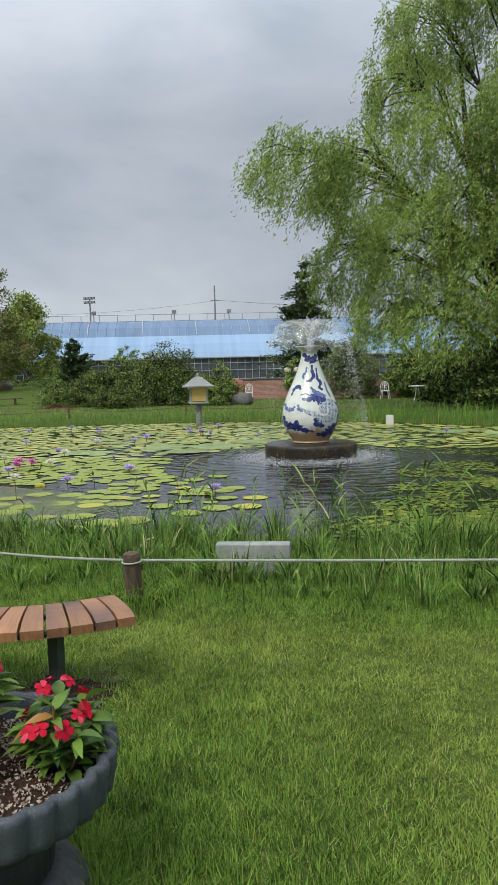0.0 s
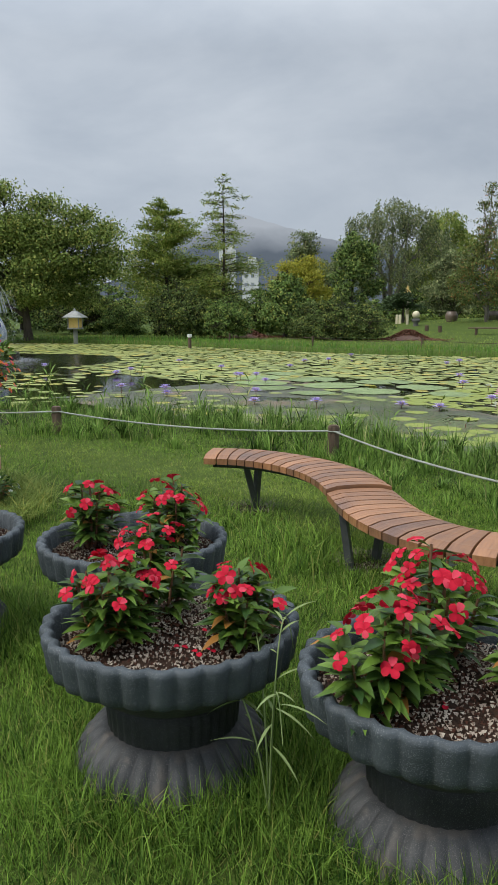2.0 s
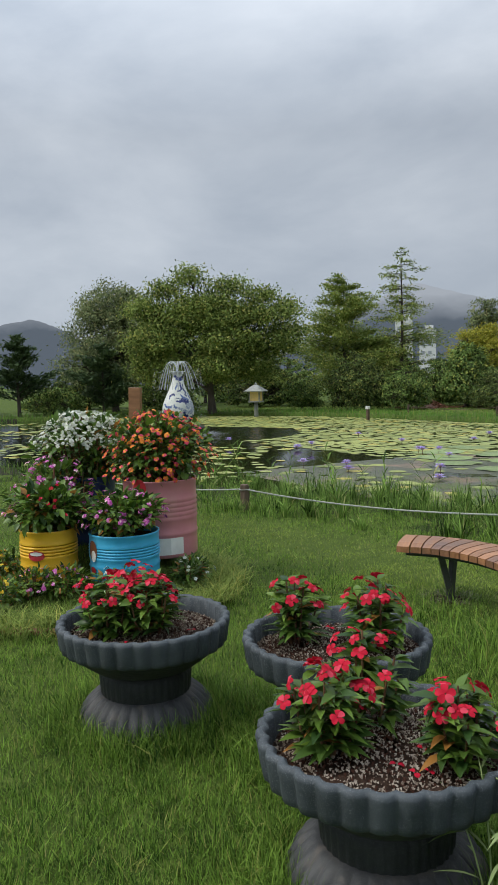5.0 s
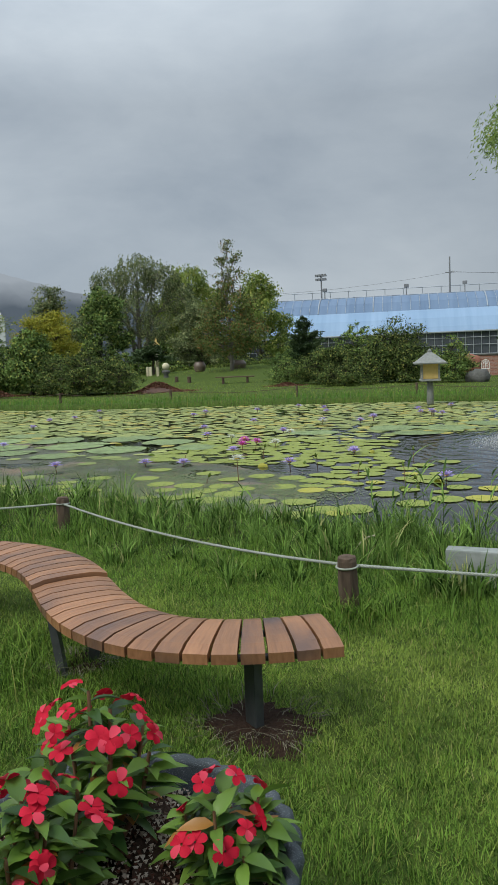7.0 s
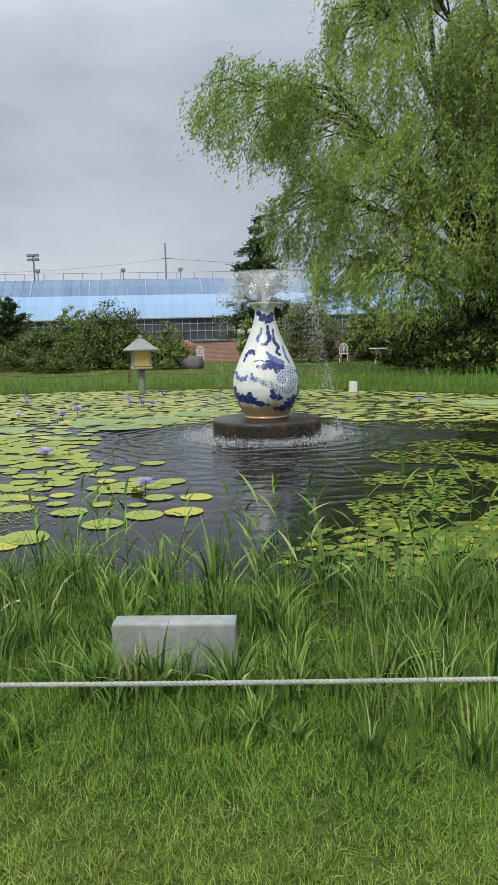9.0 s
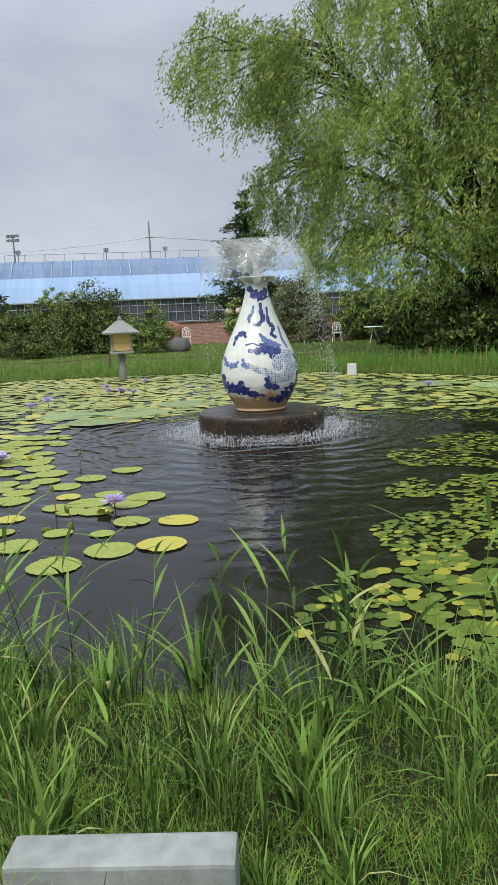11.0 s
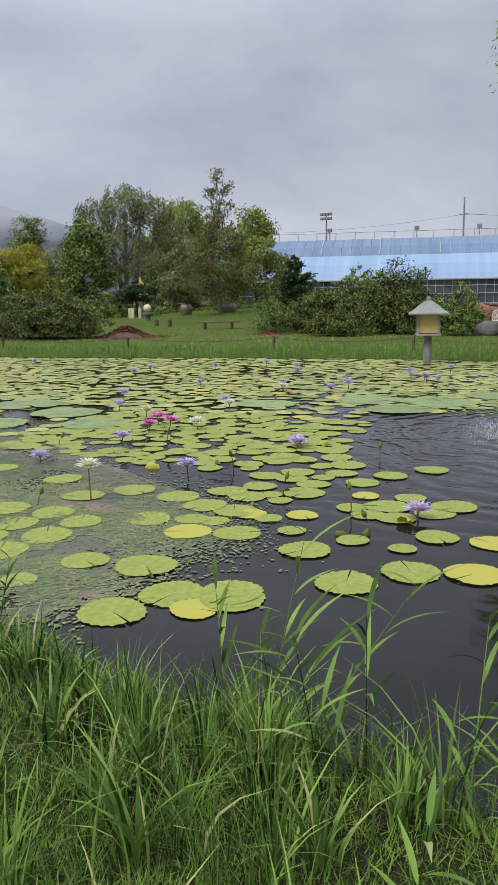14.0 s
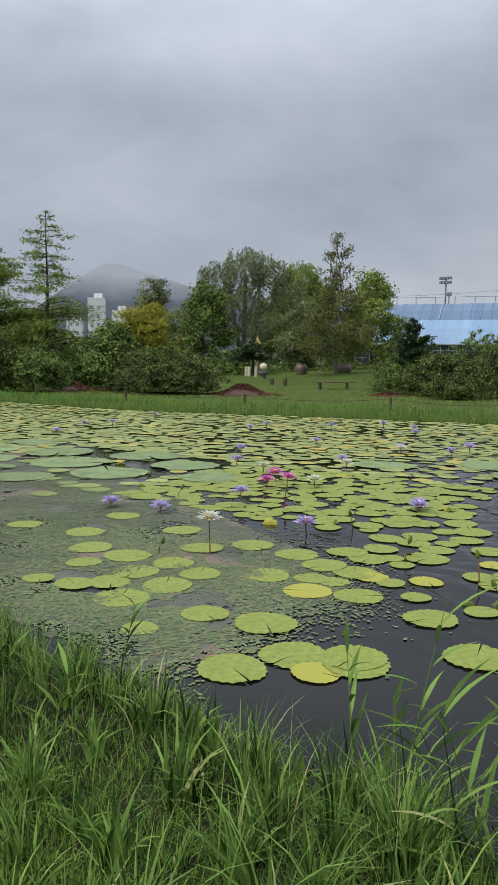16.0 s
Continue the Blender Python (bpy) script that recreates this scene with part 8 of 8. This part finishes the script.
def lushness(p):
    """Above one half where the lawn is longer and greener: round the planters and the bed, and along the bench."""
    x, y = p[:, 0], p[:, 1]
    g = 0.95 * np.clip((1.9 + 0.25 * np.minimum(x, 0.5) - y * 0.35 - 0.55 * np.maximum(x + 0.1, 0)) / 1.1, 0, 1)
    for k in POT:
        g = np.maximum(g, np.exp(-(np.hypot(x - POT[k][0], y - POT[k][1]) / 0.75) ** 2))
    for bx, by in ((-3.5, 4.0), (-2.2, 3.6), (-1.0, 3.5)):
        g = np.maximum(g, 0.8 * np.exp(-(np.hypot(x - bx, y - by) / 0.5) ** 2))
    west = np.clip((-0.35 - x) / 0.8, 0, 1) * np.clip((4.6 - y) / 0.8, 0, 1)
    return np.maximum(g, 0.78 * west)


mown, lush = [], []
for (x0, x1, y0, y1, per) in ((-0.6, 2.2, 0.4, 3.6, 14500), (-2.6, -0.6, 0.4, 3.6, 10500), (-2.6, 2.2, -0.6, 0.4, 7500), (-2.6, 2.2, 3.6, 8.0, 13000), (-4.6, -2.6, -1.0, 8.2, 6000), (-8.5, -4.6, -1.0, 8.2, 2400), (-14, -8.5, -1.5, 6.6, 750), (2.2, 5, 3.5, 8, 1400)):
    p, d = scatter(int((x1 - x0) * (y1 - y0) * per), x0, x1, y0, y1, 0.1, 40)
    p = p[clear_of(p)]
    # the sward thins into small gaps
    gap = np.array([noise.noise(Vector((u * 9.0, w * 9.0, 3.0))) + 0.6 * noise.noise(Vector((u * 23.0, w * 23.0, 5.0))) for u, w in p[:, :2]])
    edge = np.clip((shore_distance(p[:, 0], p[:, 1]) - 0.3) / 1.2, 0.4, 1)
    keep = rs.uniform(0, 1, len(p)) < edge * np.clip(0.95 + 0.7 * gap, 0.5, 1.0)
    p, gap = p[keep], gap[keep]
    n = len(p)
    tall = np.clip(1.0 - (shore_distance(p[:, 0], p[:, 1]) - 2.1) / 1.3, 0, 1)
    long_ = lushness(p)
    h = rs.uniform(0.015, 0.038, n) * (1 + 1.3 * tall) * (1 + 0.5 * np.clip(gap, -0.6, 0.8)) * (1 + 1.1 * long_)
    for k in POT:
        dd = np.hypot(p[:, 0] - POT[k][0], p[:, 1] - POT[k][1])
        h *= 1 + 1.5 * np.exp(-((dd - 0.36) / 0.17) ** 2)
    w = rs.uniform(0.005, 0.011, n)
    bend = rs.uniform(0.15, 1.25, n) * (1 - 0.35 * long_)
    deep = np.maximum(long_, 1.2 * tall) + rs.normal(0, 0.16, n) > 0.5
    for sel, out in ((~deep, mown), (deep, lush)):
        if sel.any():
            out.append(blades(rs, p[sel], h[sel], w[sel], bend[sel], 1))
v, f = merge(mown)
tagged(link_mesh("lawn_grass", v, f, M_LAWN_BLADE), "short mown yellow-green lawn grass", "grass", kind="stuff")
# crabgrass tufts and the long blades that the mower leaves round the pots
for k in POT:
    n = 2300
    a, r = rs.uniform(0, TAU, n), 0.33 + np.abs(rs.normal(0, 0.085, n))
    p = np.c_[POT[k][0] + r * np.cos(a), POT[k][1] + r * np.sin(a), np.zeros(n)]
    p[:, 2] = ground_height(p[:, 0], p[:, 1]) - 0.004
    ok = clear_of(p)
    lush.append(blades(rs, p[ok], rs.uniform(0.09, 0.19, n)[ok], rs.uniform(0.003, 0.007, n)[ok], rs.uniform(0.2, 1.1, n)[ok], 3))
for bx, by, n, reach, hmin, hmax in ((2.75, 5.55, 600, 0.18, 0.1, 0.3), (-1.06, 5.05, 900, 0.15, 0.1, 0.26), (-4.58, 6.33, 420, 0.3, 0.1, 0.32), (-8.05, 4.98, 420, 0.35, 0.12, 0.36), (-3.3, 3.80, 260, 0.16, 0.08, 0.22), (-2.62, 3.62, 300, 0.16, 0.1, 0.34), (-2.3, 3.45, 240, 0.15, 0.08, 0.26), (-1.75, 3.3, 160, 0.16, 0.06, 0.16)):
    p = np.c_[rs.normal(bx, reach, n), rs.normal(by, reach, n), np.zeros(n)]
    p[:, 2] = ground_height(p[:, 0], p[:, 1]) - 0.004
    lush.append(blades(rs, p, rs.uniform(hmin, hmax, n), rs.uniform(0.003, 0.009, n), rs.uniform(0.2, 1.1, n), 3))
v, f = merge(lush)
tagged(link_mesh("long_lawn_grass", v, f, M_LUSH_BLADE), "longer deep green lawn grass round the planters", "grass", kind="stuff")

parts_ = []
for (x0, x1, per) in ((-1.6, 3.2, 350), (-4.5, -1.6, 380), (-9, -4.5, 800), (-16, -9, 450), (3.2, 9, 500)):
    p, d = scatter(int((x1 - x0) * 4.2 * per), x0, x1, 3.4, 8.6, -0.22, 2.8)
    thin = np.where((d < 0.9) & (p[:, 0] > -1.2) & (p[:, 0] < 0.5), 0.55, 1.0)
    keep = clear_of(p) & (rs.uniform(0, 1, len(p)) < thin * np.clip(1.25 - d / 2.6, 0.10, 1) * np.clip(0.6 + 2.2 * tuft(p, 2.2), 0.05, 1.25))
    p, d = p[keep], d[keep]
    n = len(p)
    h = (0.10 + 0.38 * rs.uniform(0, 1, n) ** 1.4) * np.where(p[:, 0] > -1.6, 1.0 * np.clip(1.2 - d / 5.0, 0.5, 1.2), 0.72 * np.clip(1.2 - d / 2.8, 0.35, 1.2)) * np.clip(1 + 1.0 * tuft(p, 0.8), 0.45, 1.6)
    parts_.append(blades(rs, p, h, 0.003 + 0.016 * rs.uniform(0, 1, n) ** 3, rs.uniform(0.05, 0.65, n), 4))
# clumps: blades that fan out from one root
for (x0, x1, per, hmin, hmax) in ((-1.7, 3.2, 46, 0.20, 0.54), (-4.8, -1.7, 38, 0.14, 0.36), (-9, -4.8, 26, 0.25, 0.55), (-15, -9, 14, 0.25, 0.55)):
    c, d = scatter(int((x1 - x0) * 4.2 * per), x0, x1, 3.4, 8.6, -0.2, 2.5)
    thin = np.where((d < 0.9) & (c[:, 0] > -1.2) & (c[:, 0] < 0.5), 0.5, 1.0)
    keep = clear_of(c) & (rs.uniform(0, 1, len(c)) < thin * np.clip(1.15 - d / 3.0, 0.2, 1))
    c, d = c[keep], d[keep]
    if x0 == -1.7:
        fx = rs.uniform(-0.85, 0.15, 9)
        fy = rs.uniform(5.62, 5.84, 9)
        c = np.concatenate([c, np.c_[fx, fy, ground_height(fx, fy)]])
        d = np.concatenate([d, np.full(9, 1.9)])
    k = 30
    size = rs.uniform(hmin, hmax, len(c)) * np.clip(1.15 - d / 4.5, 0.5, 1.1)
    a = rs.uniform(0, TAU, (len(c), k))
    rr = rs.uniform(0.0, 0.07, (len(c), k))
    p = np.repeat(c[:, None], k, 1)
    p[..., 0] += rr * np.cos(a)
    p[..., 1] += rr * np.sin(a)
    p = p.reshape(-1, 3)
    n = len(p)
    h = np.repeat(size, k) * rs.uniform(0.45, 1.15, n)
    wide_ = np.repeat(0.004 + 0.02 * rs.uniform(0, 1, len(c)) ** 2, k) * rs.uniform(0.6, 1.3, n)
    ok = clear_of(p)
    parts_.append(blades(rs, p[ok], h[ok], wide_[ok], rs.uniform(0.1, 0.85, n)[ok], 4, turn=(a.ravel() + rs.normal(0, 0.5, n))[ok]))
v, f = merge(parts_)
tagged(link_mesh("bank_grass", v, f, M_TALL_GRASS), "long unmown green grass along the near bank", "grass", kind="stuff")


def reed(xy, h, seed, lean, way=None, split=False):
    """One cane with long alternate blades."""
    r = rnd(seed)
    a = r.uniform(0, TAU) if way is None else way
    ax = np.array([math.cos(a) * lean, math.sin(a) * lean, 1.0])
    s = np.linspace(0, 1, 8)[:, None]
    stem = np.array([xy[0], xy[1], -0.25]) + ax * h * s + np.array([math.cos(a), math.sin(a), 0]) * (0.12 * lean * h) * s ** 2
    st = tubes([(stem, np.linspace(0.0045, 0.0012, 8))], 5)
    lv = []
    for i in range(8):
        u = 0.35 + 0.62 * i / 7
        b = stem[0] + (stem[-1] - stem[0]) * u
        la = a + (i % 2) * math.pi + r.uniform(-0.7, 0.7)
        d = np.array([math.cos(la), math.sin(la), r.uniform(0.5, 1.3)])
        lv.append(leaf_shape(r, b, d, np.array([0, 0, 1.0]), h * r.uniform(0.22, 0.4), 0.02, 6))
    return (st, lv) if split else merge([st] + lv)


reeds = []
k = 0
for x0, x1, n, hmin, hmax in ((-1.8, 2.2, 38, 0.5, 0.95), (2.2, 6, 60, 0.6, 1.2), (-7, -1.8, 14, 0.35, 0.6), (-14, -7, 60, 0.5, 0.95)):
    for i in range(n):
        x = rs.uniform(x0, x1)
        ys = np.linspace(3.0, 9.5, 60)
        dd = shore_distance(np.full(60, x), ys)
        y = float(np.interp(0, -dd, ys)) if dd[0] > 0 else 7.5
        k += 1
        reeds.append(reed((x, y + rs.uniform(-0.9, 0.15)), rs.uniform(hmin, hmax), 3000 + k, rs.uniform(0.05, 0.45)))
weed = thing("tall_weed", pose(-0.80, 1.60, 0.0), "pale green arching weed between the planters", "weed")
for k, (way, reach, rise) in enumerate(((2.6, 0.34, 0.56), (3.5, 0.26, 0.46), (2.0, 0.22, 0.62), (-0.6, 0.2, 0.5))):
    s_ = np.linspace(0, 1, 12)
    pts = np.c_[math.cos(way) * reach * s_ ** 1.4, math.sin(way) * reach * s_ ** 1.4, rise * np.sin(s_ * 2.25) * 1.0]
    stalk = link_mesh("stalk", *tubes([(pts, np.linspace(0.0035, 0.0015, 12))], 5), M_WEED, weed, smooth=True)
    r_ = rnd(4001 + k)
    for i in range(7):
        b_ = pts[3 + i]
        la = way + (-1) ** i * r_.uniform(0.3, 1.0)
        link_mesh("blade", *leaf_shape(r_, b_, np.array([math.cos(la), math.sin(la), r_.uniform(-0.2, 0.5)]), np.array([0, 0, 1.0]), r_.uniform(0.06, 0.15), 0.010, 5), M_WEED, stalk, smooth=True)
s_ = np.linspace(0, 1, 7)
pts = np.c_[-1.50 + 0.15 * s_, 6.20 + 0.08 * s_, 0.06 + 0.2 * s_ - 0.05 * s_ ** 3]
pts[-1] += (0.03, 0.01, 0.0)
tagged(link_mesh("dry_stalk", *tubes([(pts, np.linspace(0.006, 0.008, 7))], 6), M_STRAW, smooth=True), "pale dry bent stalk lying in the bank grass", "stalk")
for k, (cx, cy, ch, lean, way) in enumerate(((-1.44, 7.65, 0.74, 0.62, 0.67), (0.30, 7.0, 0.86, 0.10, 2.0), (0.42, 7.1, 0.95, 0.16, 0.4), (0.10, 6.85, 0.62, 0.25, 3.6), (0.72, 7.15, 0.98, 0.22, 1.2), (-0.55, 7.2, 0.55, 0.35, 2.6), (1.05, 7.2, 0.9, 0.3, 0.2))):
    cane = thing("reed_cane", pose(0, 0, 0), "tall reed with long broad blades at the water's edge", "reed", "reed canes")
    st, lv = reed((cx, cy), ch, 4010 + k, lean, way=way, split=True)
    stalk = link_mesh("stalk", *st, M_TALL_GRASS, cane, smooth=True)
    for one in lv:
        link_mesh("blade", *one, M_TALL_GRASS, stalk, smooth=True)
v, f = merge(reeds)
tagged(link_mesh("bank_reeds", v, f, M_TALL_GRASS, smooth=True), "tall green reed stems with long blades at the water's edge", "reeds", kind="stuff")

p, d = scatter(150000, -42, 15, 8, 29, -0.1, 1.9)
keep = (p[:, 1] > 14) | (p[:, 0] < -36)
p, d = p[keep], d[keep]
keep = rs.uniform(0, 1, len(p)) < np.clip(1.1 - d / 2.0, 0.2, 1)
p, d = p[keep], d[keep]
n = len(p)
h = rs.uniform(0.16, 0.5, n) * np.clip(1.15 - d / 2.6, 0.4, 1.1) * np.where(p[:, 0] > -0.5, 1.9, 1.0)
v, f = blades(rs, p, h, rs.uniform(0.012, 0.026, n), rs.uniform(0.05, 0.5, n), 2)
tagged(link_mesh("far_bank_reeds", v, f, M_REED), "band of upright green reeds along the far bank", "reeds", kind="stuff")
x, y = rs.uniform(-44, 12, 60000), rs.uniform(20, 56, 60000)
k = shore_distance(x, y) > 1.2
x, y = x[k], y[k]
n = len(x)
v, f = blades(rs, np.c_[x, y, ground_height(x, y) - 0.01], rs.uniform(0.06, 0.16, n), rs.uniform(0.02, 0.05, n), rs.uniform(0.2, 0.9, n), 1)
tagged(link_mesh("far_lawn_grass", v, f, M_LAWN_BLADE), "green grass of the far lawn", "grass", kind="stuff")
n = 900
a, r = rs.uniform(0, TAU, n), rs.uniform(0.95, 1.25, n)
p = np.c_[-5.35 + r * 1.0 * np.cos(a), 1.95 + r * np.sin(a), np.full(n, 0.0)]
p = np.repeat(p, 8, 0) + np.c_[rs.normal(0, 0.03, (n * 8, 2)), np.zeros(n * 8)]
k = clear_of(p)
v, f = blades(rs, p[k], rs.uniform(0.14, 0.30, k.sum()), rs.uniform(0.006, 0.012, k.sum()), rs.uniform(0.5, 1.2, k.sum()), 4)
tagged(link_mesh("border_grass", v, f, M_BRIGHT_LEAF), "arching pale striped border grass round the flower bed", "grass", kind="stuff")
